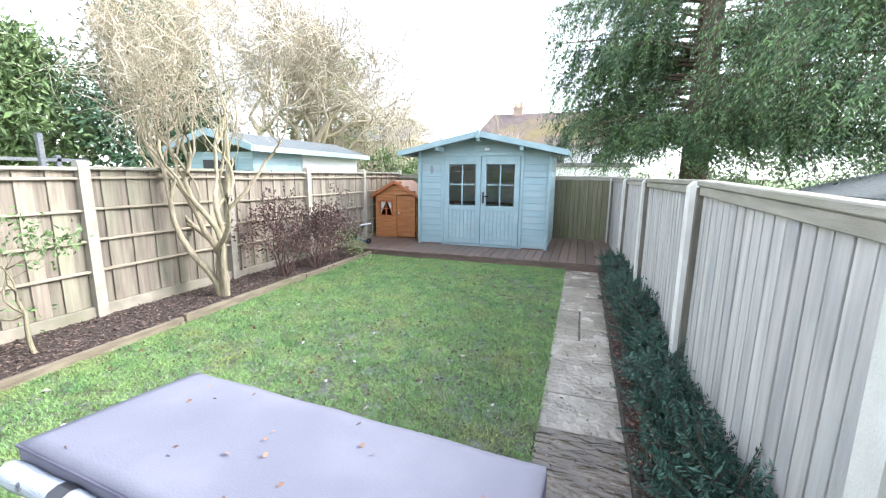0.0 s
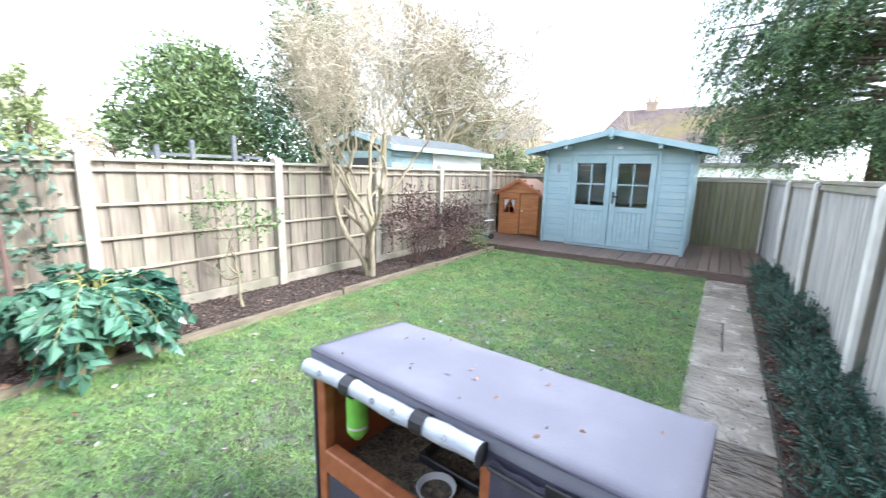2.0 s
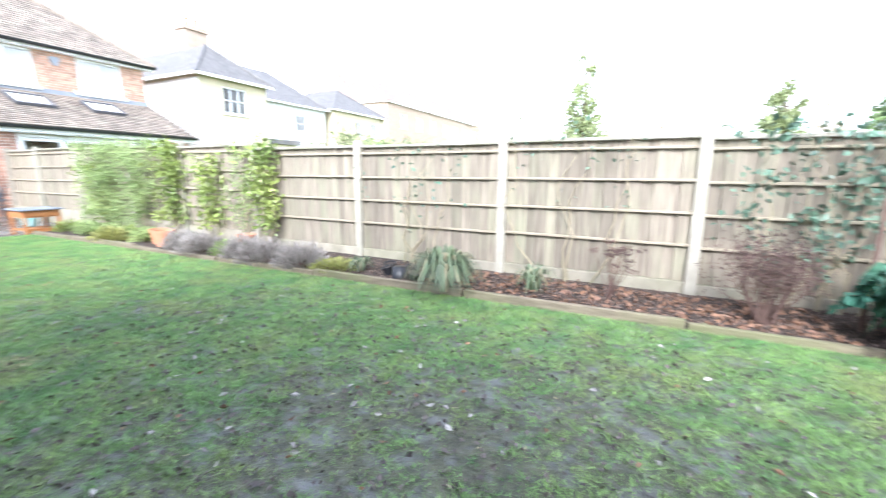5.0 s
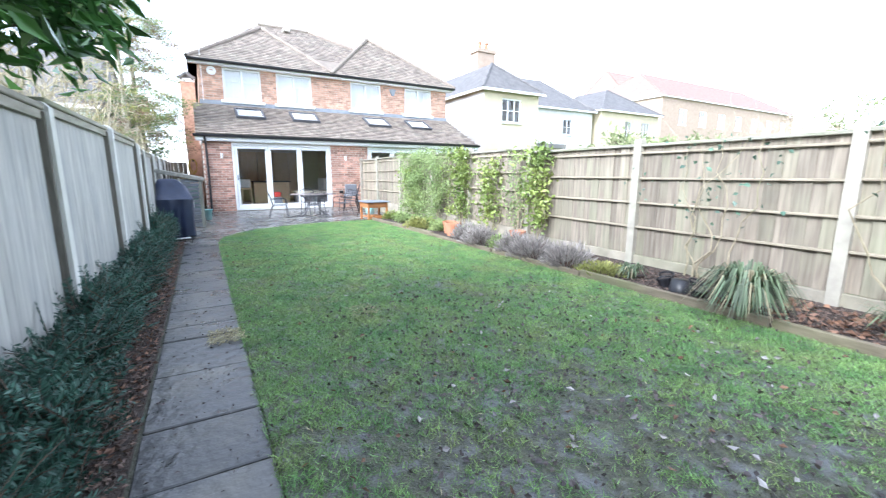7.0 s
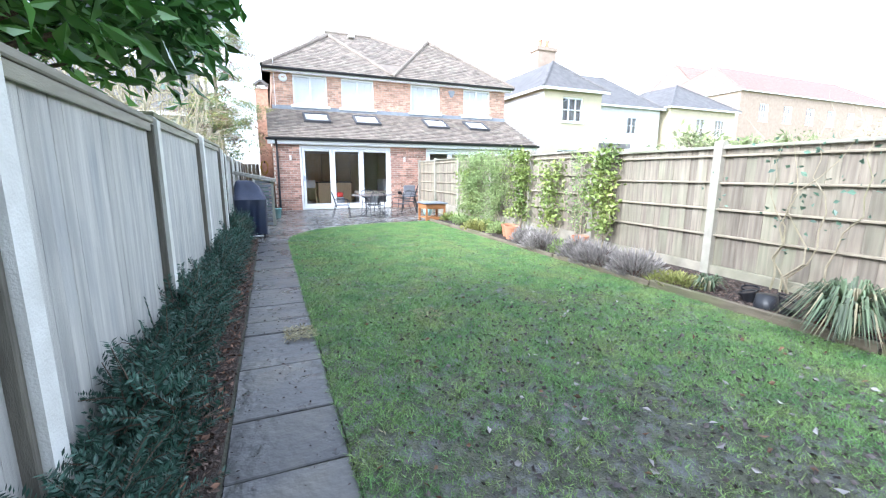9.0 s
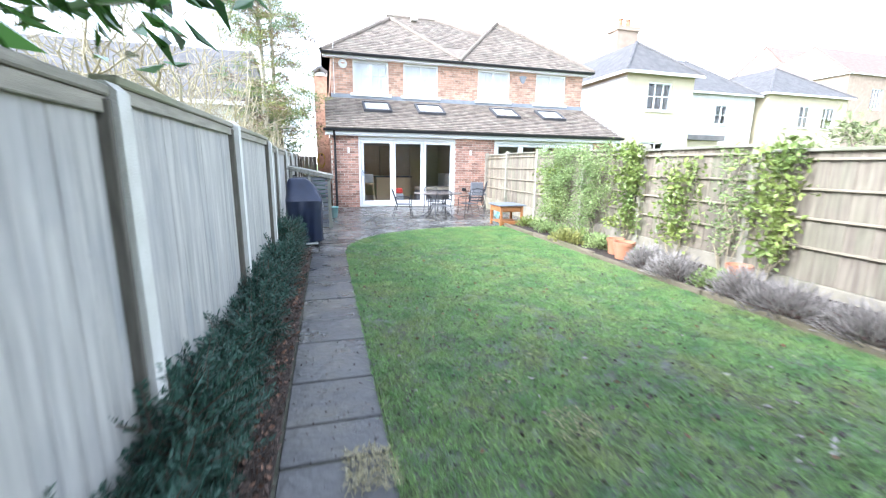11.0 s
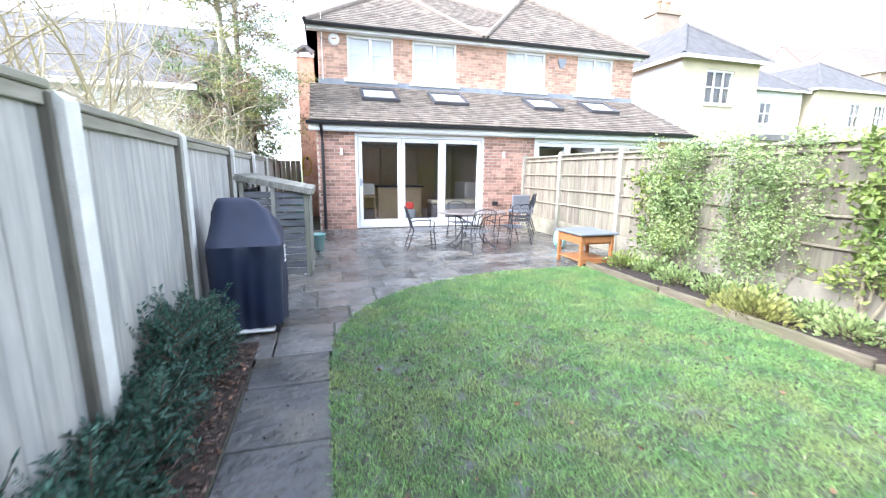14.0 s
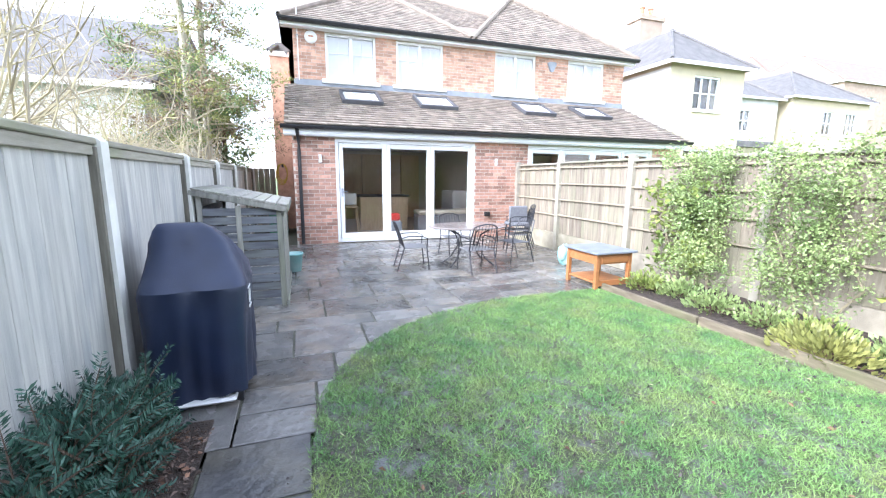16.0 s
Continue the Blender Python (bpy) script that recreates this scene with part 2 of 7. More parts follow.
class Heap:
    """Vertices and faces gathered into one mesh."""
    def __init__(self):
        self.v, self.f, self.n = [], [], 0

    def add(self, verts, faces):
        self.v.append(np.asarray(verts, float).reshape(-1, 3))
        self.f.extend((np.asarray(faces) + self.n).tolist())
        self.n += len(self.v[-1])

    def tube(self, pts, radii, sides=5):
        pts = np.asarray(pts, float)
        k = len(pts)
        d = np.gradient(pts, axis=0)
        d /= np.linalg.norm(d, axis=1)[:, None] + 1e-9
        up = np.where(np.abs(d[:, 2:3]) > 0.9, np.array([[1.0, 0, 0]]), np.array([[0, 0, 1.0]]))
        u = np.cross(d, up)
        u /= np.linalg.norm(u, axis=1)[:, None] + 1e-9
        w = np.cross(d, u)
        a = np.arange(sides) * 2 * np.pi / sides
        r = np.asarray(radii, float).reshape(-1, 1, 1)
        ring = pts[:, None] + r * (np.cos(a)[None, :, None] * u[:, None] + np.sin(a)[None, :, None] * w[:, None])
        i, j = np.meshgrid(np.arange(k - 1), np.arange(sides), indexing="ij")
        q = np.stack([i * sides + j, i * sides + (j + 1) % sides, (i + 1) * sides + (j + 1) % sides, (i + 1) * sides + j], -1).reshape(-1, 4)
        self.add(ring.reshape(-1, 3), q)

    def leaves(self, at, size, way=None, spread=1.0, wide=0.45, fold=0.15, rng=None):
        """One bent leaf of four points at each place, lying along way."""
        at = np.asarray(at, float)
        k = len(at)
        if not k:
            return
        d = rng.normal(size=(k, 3))
        d /= np.linalg.norm(d, axis=1)[:, None]
        if way is not None:
            d = np.asarray(way, float) + d * spread
            d /= np.linalg.norm(d, axis=1)[:, None] + 1e-9
        s = rng.normal(size=(k, 3))
        s = np.cross(d, s)
        s /= np.linalg.norm(s, axis=1)[:, None] + 1e-9
        nrm = np.cross(d, s)
        L = (size * rng.uniform(0.6, 1.25, k))[:, None]
        tip = at + d * L + nrm * L * fold * -0.6
        mid = at + d * L * 0.5
        a, b = mid + s * L * wide * 0.5 + nrm * L * fold, mid - s * L * wide * 0.5 + nrm * L * fold
        v = np.stack([at, a, tip, b], 1).reshape(-1, 3)
        i = np.arange(k)[:, None] * 4
        self.add(v, np.concatenate([i + np.array([[0, 1, 2]]), i + np.array([[0, 2, 3]])]))

    def mesh(self, name, smooth=False):
        me = bpy.data.meshes.new(name)
        if self.v:
            me.from_pydata(np.concatenate(self.v).tolist(), [], self.f)
        if smooth:
            me.shade_smooth()
        return me

    def part(self, name, material, parent=None, label="", smooth=False):
        return link_mesh(name, self.mesh(name, smooth), material, parent, label)


def structure(ob, label, category=""):
    return tagged(ob, label, category or "structure", kind="structure")


# ---- ground, lawn, beds ----
def left_fence_x(y):
    return -4.43 + 0.025 * y


def right_fence_x(y):
    return 1.03 - 0.012 * y - float(np.interp(y, (-9.8, -8.2, -6.4, -4.5), (0.0, 0.08, 0.04, 0.0)))


LAWN_X0, PATH_X0, PATH_X1 = -3.43, 0.11, 0.63


def lawn_end(x):
    """Where the lawn's rounded end meets the patio."""
    u = min(max((0.11 - x) / 2.6, 0.0), 1.0)
    return -9.2 - 2.05 * math.sqrt(1 - (1 - u) ** 2)


g = bmesh.new()
bmesh.ops.create_grid(g, x_segments=8, y_segments=8, size=600)
bmesh.ops.translate(g, verts=g.verts[:], vec=(0, 0, -0.06))
structure(part("ground", g, FAR_GROUND), "rough grassy ground round the gardens", "ground")

outline = [(LAWN_X0, 7.2), (LAWN_X0, -11.25)] + [(x, lawn_end(x)) for x in np.linspace(-2.5, 0.11, 22)] + [(0.11, 7.2)]
bm = bmesh.new()
prism(bm, outline, "z", -0.05, 0.012)
structure(part("lawn", bm, MUD), "damp muddy lawn soil with worn patches", "lawn")

bm = bmesh.new()
prism(bm, [(LAWN_X0 - 0.02, 7.2), (left_fence_x(7.2), 7.2), (left_fence_x(-11.3), -11.3), (LAWN_X0 - 0.02, -11.3)], "z", -0.05, 0.05)
structure(part("flower_bed", bm, SOIL), "dark bark-mulched flower bed along the fence", "flower bed")
bm = bmesh.new()
prism(bm, [(PATH_X1 + 0.01, 7.2), (1.0, 7.2), (1.18, -9.6), (PATH_X1 + 0.01, -9.6)], "z", -0.05, 0.02)
structure(part("hedge_bed", bm, SOIL), "narrow soil strip beside the path", "flower bed")

# timber edging along the bed, in lengths
EDGE_YS = [7.2, 5.2, 3.25, 1.3, -0.6, -2.5, -4.4, -6.1, -8.0, -9.9, -11.25]
for k in range(len(EDGE_YS) - 1):
    e = thing("edging_board", (LAWN_X0 - 0.03, EDGE_YS[k + 1], 0), "weathered timber edging board between lawn and bed", "edging", "lawn edging")
    part("board", boxes((-0.025, 0.01, -0.04, 0.025, EDGE_YS[k] - EDGE_YS[k + 1] - 0.01, 0.085 + 0.015 * math.sin(k * 1.7)), bevel=0.006), EDGING, e)
    part("peg", boxes((-0.06, 0.1, -0.04, -0.026, 0.14, 0.07), bevel=0.004), EDGING, e)
    e.rotation_euler[2] = 0.006 * math.sin(k * 3.3)


# ---- fences ----
def shared_mesh(name, bm, material):
    me = bpy.data.meshes.new(name)
    bm.to_mesh(me)
    bm.free()
    me.materials.append(material)
    return me


def put(name, me, parent, m):
    ob = new(name, me)
    ob.parent = parent
    ob.matrix_basis = m
    return ob


made = {}


def cached(key, build):
    if key not in made:
        made[key] = build()
    return made[key]


def left_panel(fence, m, w):
    """Lap boards behind horizontal rails, over a concrete gravel board."""
    n = round(w / 0.12)
    step = w / n
    board = cached(("board_l", w), lambda: shared_mesh("board", boxes((-0.007, -step * 0.5 - 0.006, 0.0, 0.007, step * 0.5 + 0.006, 1.37), bevel=0.003), BOARD_L))
    for i in range(n):
        put("board", board, fence, m @ pose(-0.034 + 0.014 * (i % 2), -w / 2 + step * (i + 0.5), 0.17, 0, 0, 3))
    rail = cached(("rail_l", w), lambda: shared_mesh("rail", boxes((-0.018, -w / 2, 0, 0.024, w / 2, 0.026), bevel=0.005), RAIL))
    for k, z in enumerate((0.52, 0.83, 1.14, 1.45)):
        put("rail", rail, fence, m @ pose(0, 0, z, 0.15 * math.sin(w * 40 + k * 2), 0, 0))
    put("gravel_board", cached(("gb_l", w), lambda: shared_mesh("gravel_board", boxes((-0.035, -w / 2 - 0.02, -0.2, 0.015, w / 2 + 0.02, 0.168), bevel=0.006), DIRTY_CONCRETE)), fence, m)
    put("cap", cached(("cap_l", w), lambda: shared_mesh("cap", boxes((-0.06, -w / 2 - 0.01, 1.54, 0.035, w / 2 + 0.01, 1.575), bevel=0.006), CAP)), fence, m)


BATTEN = mat("dark_batten", (0.2, 0.185, 0.15), (0.12, 0.11, 0.09), 5, (8, 8, 1), 0.9, 0.3)


def right_panel(fence, m, w, wood=BOARD_R, cap=CAP):
    """Feather-edge boards under a counter rail and cap."""
    n = max(4, round(w / 0.096))
    step = w / n

    def feather():
        bm = bmesh.new()
        return shared_mesh("board", prism(bm, [(0.0, -step * 0.5), (0.0, step * 0.43), (-0.013, step * 0.43), (-0.016, step * 0.4), (-0.0185, -step * 0.48), (-0.017, -step * 0.5)], "z", 0.0, 1.4), wood)
    board = cached(("board_r", w, wood.name), feather)
    for i in range(n):
        put("board", board, fence, m @ pose(0.0015 * math.sin(i * 5.1), -w / 2 + step * (i + 0.5), 0.13, 0.12 * math.sin(i * 3.9), 0, 0.35 * math.sin(i * 2.7)))
    # Added dark sheet: draws the shade between the boards as dark lines.
    put("backing", cached(("back_r", w), lambda: shared_mesh("backing", boxes((0.012, -w / 2, 0.13, 0.02, w / 2, 1.53)), BARK_AND_GAP)), fence, m)
    put("cap", cached(("cap_r", w), lambda: shared_mesh("cap", boxes((-0.055, -w / 2, 1.55, 0.035, w / 2, 1.585), bevel=0.006), CAP)), fence, m)
    put("top_rail", cached(("tr_r", w), lambda: shared_mesh("top_rail", boxes((-0.042, -w / 2, 1.495, -0.027, w / 2, 1.549), bevel=0.004), CAP)), fence, m)
    put("gravel_board", cached(("gb_r", w), lambda: shared_mesh("gravel_board", boxes((-0.02, -w / 2, -0.05, 0.03, w / 2, 0.128), bevel=0.006), CONCRETE)), fence, m)
    for s in (-1, 1):
        put("edge_batten", cached("batten", lambda: shared_mesh("edge_batten", boxes((-0.055, -0.014, 0.1, 0.0, 0.014, 1.54), bevel=0.004), BATTEN)), fence, m @ pose(0, s * (w / 2 - 0.016), 0))


bm = bmesh.new()
prism(bm, [(-0.05, -0.2), (0.05, -0.2), (0.05, 1.6), (0.02, 1.63), (-0.02, 1.63), (-0.05, 1.6)], "y", -0.05, 0.05)
POST = shared_mesh("post", bm, CONCRETE)
bm = bmesh.new()
prism(bm, [(-0.08, -0.2), (0.05, -0.2), (0.05, 1.6), (0.02, 1.63), (-0.05, 1.63), (-0.08, 1.6)], "y", -0.05, 0.05)
PALE_POST = shared_mesh("post", bm, GREY_CONCRETE)
LEFT_POSTS = [10.1, 8.32, 6.45, 4.75, 3.05, 1.2, -0.5, -2.45, -4.52, -6.6, -8.5, -10.2, -12.25, -14.2, -15.95]
lean = math.atan(0.025)


def left_rise(y):
    return min(0.13, max(0.0, (-5 - y) * 0.025))


fence_l = thing("garden_fence", (0, 0, 0), "weathered lap-board fence with rails and concrete posts", "fence")
for i, y in enumerate(LEFT_POSTS):
    put("post", POST, fence_l, pose(left_fence_x(y), y, left_rise(y), 0, 0, -math.degrees(lean)))
    if i < len(LEFT_POSTS) - 1:
        ym = (y + LEFT_POSTS[i + 1]) / 2
        w = round(y - LEFT_POSTS[i + 1] - 0.09, 2)
        left_panel(fence_l, pose(left_fence_x(ym), ym, left_rise(ym) - 0.01 * (i % 3), 0, 0.4 * math.sin(i * 2.3), -math.degrees(lean)), w)

RIGHT_POSTS = [9.7, 7.1, 5.18, 3.25, 1.4, -0.6, -2.65, -4.5, -6.4, -8.2, -9.85, -11.75, -13.5, -15.3, -17.1, -18.9]
fence_r = thing("garden_fence", (0, 0, 0), "grey feather-edge board fence with concrete posts", "fence")
for i, y in enumerate(RIGHT_POSTS):
    drop = float(np.interp(y, (0.0, 1.4, 3.25), (0.0, -0.16, -0.1)))
    put("post", PALE_POST, fence_r, pose(right_fence_x(y) + 0.01, y, drop - 0.03 + (0.05 if -8 < y < -6 else 0.0), 0, 0, 0.7))
    if i < len(RIGHT_POSTS) - 1:
        w = round(y - RIGHT_POSTS[i + 1] - 0.1, 2)
        ym = (y + RIGHT_POSTS[i + 1]) / 2
        turn = -math.degrees(math.atan2(right_fence_x(y) - right_fence_x(RIGHT_POSTS[i + 1]), y - RIGHT_POSTS[i + 1]))
        lift = 0.05 if -8 < ym < -4.5 else -0.1 if 1.4 < ym < 3.2 else -0.075 if ym > 3.2 else -0.05 if ym > 0 else 0.0
        tip = 1.7 if 1.4 < ym < 3.2 else 0.0
        right_panel(fence_r, pose(right_fence_x(ym) + 0.01, ym, lift, tip, 0.3 * math.sin(i * 1.9), turn), w)

# back fence behind the shed
BOARD_B = mat("mossy_fence_board", (0.25, 0.235, 0.15), (0.16, 0.15, 0.1), 3.0, (9, 9, 0.7), 0.9, 0.35, 40, 0.15, stain=(0.15, 0.18, 0.07), stain_amount=0.6)
fence_b = thing("garden_fence", (0, 0, 0), "greenish shaded board fence behind the summer house", "fence")
for xm in (0.1, -1.75, -3.6):
    right_panel(fence_b, pose(xm, 10.05, -0.06, 0, 0, 90), 1.8, BOARD_B)
for x in (1.05, -0.85, -2.7):
    put("post", POST, fence_b, pose(x, 10.05, -0.1, 0, 0, 90))

# ---- deck ----
deck = structure(new("decking"), "wet dark timber decking, one step above the lawn", "decking")
part("joist", boxes((-4.2, 7.22, -0.05, 1.0, 7.26, 0.095), (-4.2, 9.9, -0.05, 1.0, 9.96, 0.095)), DECK, deck)
part("fascia", boxes((-4.2, 7.19, 0.0, 1.0, 7.215, 0.1), bevel=0.004), DECK, deck)
me = boxes((-0.068, 7.18, 0.1, 0.068, 9.97, 0.128), bevel=0.004)
deck_me = bpy.data.meshes.new("deck_board")
me.to_mesh(deck_me)
me.free()
deck_me.materials.append(DECK)
for i in range(36):
    share("deck_board", deck_me, deck, (-4.14 + 0.145 * i, 0, 0.001 * (i % 3)))

# ---- summer house ----
SX0, SX1, SY0, SY1 = -2.86, -0.28, 8.2, 9.85
shed = thing("summer_house", (-1.57, 8.2, 0.13), "teal-painted timber summer house with double glazed doors on decking", "summer house")
W = (SX1 - SX0) / 2


def eaves(x):
    return 2.13 - abs(x) * 0.215 - 0.13


logs = 13
for side, (ya, yb) in (("front", (0.0, 0.03)), ("back", (1.62, 1.65))):
    for k in range(logs + 3):
        z0, z1 = 0.02 + k * 0.122, 0.02 + k * 0.122 + 0.12
        top = eaves(0)
        if z0 > top:
            break
        half = W if z1 < eaves(W) else min(W, (top - z1) / 0.215)
        if half < 0.12:
            break
        if side == "front" and z1 < 1.78:
            rows = ((-half, ya, z0, -0.8, yb, z1), (0.8, ya, z0, half, yb, z1))
        else:
            rows = ((-half, ya, z0, half, yb, z1),)
        for r in rows:
            part("log_board", boxes(r, bevel=0.006), TEAL, shed)
for x in (-W, W - 0.03):
    for k in range(15):
        z0 = 0.02 + k * 0.122
        part("log_board", boxes((x, -0.06, z0, x + 0.03, 1.72, z0 + 0.12), bevel=0.006), TEAL, shed)
for ya, yb in ((0.004, 0.026), (1.624, 1.646)):
    bm = bmesh.new()
    prism(bm, [(-W, 1.7), (W, 1.7), (W, 1.862), (0, 2.14), (-W, 1.862)], "y", ya, yb)
    part("gable", bm, TEAL, shed)
# doors
part("door_frame", boxes((-0.81, -0.02, 0.02, -0.75, 0.05, 1.76), (0.75, -0.02, 0.02, 0.81, 0.05, 1.76), (-0.81, -0.02, 1.76, 0.81, 0.05, 1.83),
                         (-0.81, -0.02, 0.0, 0.81, 0.05, 0.045), bevel=0.006), TEAL_TRIM, shed)
for sx in (-1, 1):
    x0, x1 = (-0.745, -0.005) if sx < 0 else (0.005, 0.745)
    d = part("door", boxes((x0, -0.035, 0.05, x0 + 0.1, 0.01, 1.755), (x1 - 0.1, -0.035, 0.05, x1, 0.01, 1.755), (x0 + 0.1, -0.035, 1.6, x1 - 0.1, 0.01, 1.755),
                           (x0 + 0.1, -0.035, 0.05, x1 - 0.1, 0.01, 0.14), (x0 + 0.1, -0.035, 0.71, x1 - 0.1, 0.01, 0.81), bevel=0.005), TEAL_TRIM, shed)
    bw = (x1 - x0 - 0.2) / 7
    for i in range(7):
        part("tongue_board", boxes((x0 + 0.1 + i * bw + 0.001, -0.022, 0.14, x0 + 0.1 + (i + 1) * bw - 0.001, 0.0, 0.71), bevel=0.004), TEAL, d)
    xc = (x0 + x1) / 2
    part("glazing_bar", boxes((xc - 0.013, -0.03, 0.81, xc + 0.013, 0.0, 1.6), (x0 + 0.1, -0.028, 1.2, xc - 0.013, 0.0, 1.226), (xc + 0.013, -0.028, 1.2, x1 - 0.1, 0.0, 1.226), bevel=0.003), TEAL_TRIM, d)
    for xa, xb in ((x0 + 0.1, xc - 0.013), (xc + 0.013, x1 - 0.1)):
        for za, zb in ((0.81, 1.2), (1.226, 1.6)):
            part("pane", boxes((xa, -0.014, za, xb, -0.009, zb)), GLASS, d).visible_shadow = False
    if sx < 0:
        for z in (0.3, 1.4):
            part("hinge", boxes((x0 - 0.012, -0.05, z, x0 + 0.012, -0.035, z + 0.1), bevel=0.003), TEAL_TRIM, d)
    else:
        part("handle", boxes((x0 + 0.035, -0.06, 0.86, x0 + 0.065, -0.036, 1.08), (x0 + 0.035, -0.085, 0.98, x0 + 0.15, -0.06, 1.005), bevel=0.004), BLACK, d, "black lever handle")
part("corner_strip", boxes((-W - 0.02, -0.03, 0.0, -W + 0.045, 0.0, 1.72), bevel=0.005), TEAL_TRIM, shed)
part("corner_strip", boxes((W - 0.045, -0.03, 0.0, W + 0.02, 0.0, 1.72), bevel=0.005), TEAL_TRIM, shed)
part("floor_panel", boxes((-W, 0, 0.0, W, 1.65, 0.02)), DECK, shed)
# roof: two slabs, fascia boards, finial
for s in (-1, 1):
    bm = bmesh.new()
    prism(bm, [(0, 2.145), (s * 1.6, 1.80), (s * 1.6, 1.835), (0, 2.185)], "y", -0.34, 1.85)
    part("roof", bm, FELT, shed, "grey felt roof")
    bm = bmesh.new()
    prism(bm, [(0, 2.09), (s * 1.6, 1.745), (s * 1.6, 1.845), (0, 2.195)], "y", -0.37, -0.342)
    part("barge_board", bm, TEAL_TRIM, shed)
    bm = boxes((s * 1.6 - 0.012, -0.34, 1.76, s * 1.6 + 0.012, 1.85, 1.84))
    part("eaves_board", bm, TEAL_TRIM, shed)
part("finial", boxes((-0.035, -0.4, 2.05, 0.035, -0.372, 2.21), bevel=0.006), TEAL_TRIM, shed)
for x in (-0.8, 0.0, 0.8):
    part("purlin", boxes((x - 0.03, -0.34, eaves(x) + 0.02, x + 0.03, 0.0, eaves(x) + 0.1)), TEAL_TRIM, shed)
part("sign", boxes((0.06, -0.035, 1.86, 0.15, -0.021, 1.905), bevel=0.004), UPVC, shed, "small white plaque")
bm = bmesh.new()
bmesh.ops.create_cone(bm, segments=14, radius1=0.06, radius2=0.06, depth=0.012, cap_ends=True)
h = part("horseshoe", bm, LEAD, shed, "small metal ornament on the wall")
h.matrix_basis = pose(-1.02, -0.006, 1.5, 90, 0, 0) @ Matrix.Diagonal((0.55, 1.5, 1, 1))
# dim interior
part("shelf", boxes((-1.1, 1.3, 0.75, 1.1, 1.6, 0.79), (-1.1, 1.3, 0.02, -1.05, 1.6, 0.75), (1.05, 1.3, 0.02, 1.1, 1.6, 0.75)), DECK, shed)

# ---- main house: brick semi with a lean-to extension ----
HY, UY = -16.0, -18.3
HX0, HX1 = 0.2, -9.72


def wall_with_holes(name, x0, x1, z0, z1, y0, y1, holes, material, parent):
    """A wall along x with rectangular openings (x from, x to, z from, z to)."""
    xs = sorted({x0, x1, *[h[0] for h in holes], *[h[1] for h in holes]})
    bm = bmesh.new()
    for a, b in zip(xs[:-1], xs[1:]):
        cuts = sorted((h[2], h[3]) for h in holes if h[0] <= a + 1e-6 and h[1] >= b - 1e-6)
        z = z0
        for c0, c1 in cuts:
            if c0 > z:
                box(bm, a, y0, z, b, y1, c0)
            z = c1
        if z < z1:
            box(bm, a, y0, z, b, y1, z1)
    bmesh.ops.remove_doubles(bm, verts=bm.verts[:], dist=0.0005)
    return part(name, bm, material, parent)


house = thing("semi_detached_house", (0, HY, 0), "orange brick semi-detached house with a tiled lean-to extension", "house")
DOORS = ((-3.72, -0.62, 0.03, 2.15), (-8.88, -5.1, 0.03, 2.15))
wall_with_holes("extension_wall", HX1, HX0, -0.05, 2.28, -0.3, 0.0, [(a, b, 0.0, 2.15) for a, b, _, _ in DOORS], BRICK_MORTAR, house)
UWIN = ((-1.9, -0.66, 3.78, 4.86), (-3.72, -2.44, 3.78, 4.86), (-6.58, -5.28, 3.78, 4.86), (-9.0, -7.7, 3.78, 4.86))
wall_with_holes("upper_wall", HX1 - 0.05, HX0 - 0.12, 2.2, 5.0, UY - HY - 0.3, UY - HY, UWIN, BRICK_MORTAR, house)
for r in ((HX0 - 0.3, -10.5, -0.05, HX0 - 0.0, -0.301, 2.3), (HX0 - 0.42, -10.5, 2.3, HX0 - 0.12, UY - HY - 0.301, 5.0),
          (HX1, -10.5, -0.05, HX1 + 0.3, -0.301, 2.3), (HX1 - 0.05, -10.5, 2.3, HX1 + 0.25, UY - HY - 0.301, 5.0)):
    part("side_wall", boxes(r), BRICK_I, house)
# the kitchen behind the doors
SKYFRAME = mat("dark_grey_frame", (0.1, 0.1, 0.11), (0.07, 0.07, 0.08), 6, rough=0.45, bump=0.05)
FLOOR_WOOD = mat("oak_floor", (0.52, 0.42, 0.3), (0.42, 0.33, 0.22), 5, (1, 8, 1), 0.35, 0.1)
CREAM = mat("cream_plaster", (0.62, 0.56, 0.46), (0.55, 0.5, 0.41), 2, rough=0.9, bump=0.05)
OAK = mat("light_oak", (0.62, 0.46, 0.28), (0.5, 0.36, 0.2), 5, (8, 1, 1), 0.5, 0.1)
part("floor", boxes((HX1 + 0.3, -5.5, -0.04, HX0 - 0.3, -0.3, 0.02)), FLOOR_WOOD, house)
part("inner_wall", boxes((HX1 + 0.3, -5.6, 0.02, HX0 - 0.3, -5.5, 2.25), (-4.75, -5.5, 0.02, -4.6, -0.3, 2.25)), CREAM, house)
part("inner_ceiling", boxes((HX1 + 0.3, -5.5, 2.25, HX0 - 0.3, -0.3, 2.28)), UPVC, house)


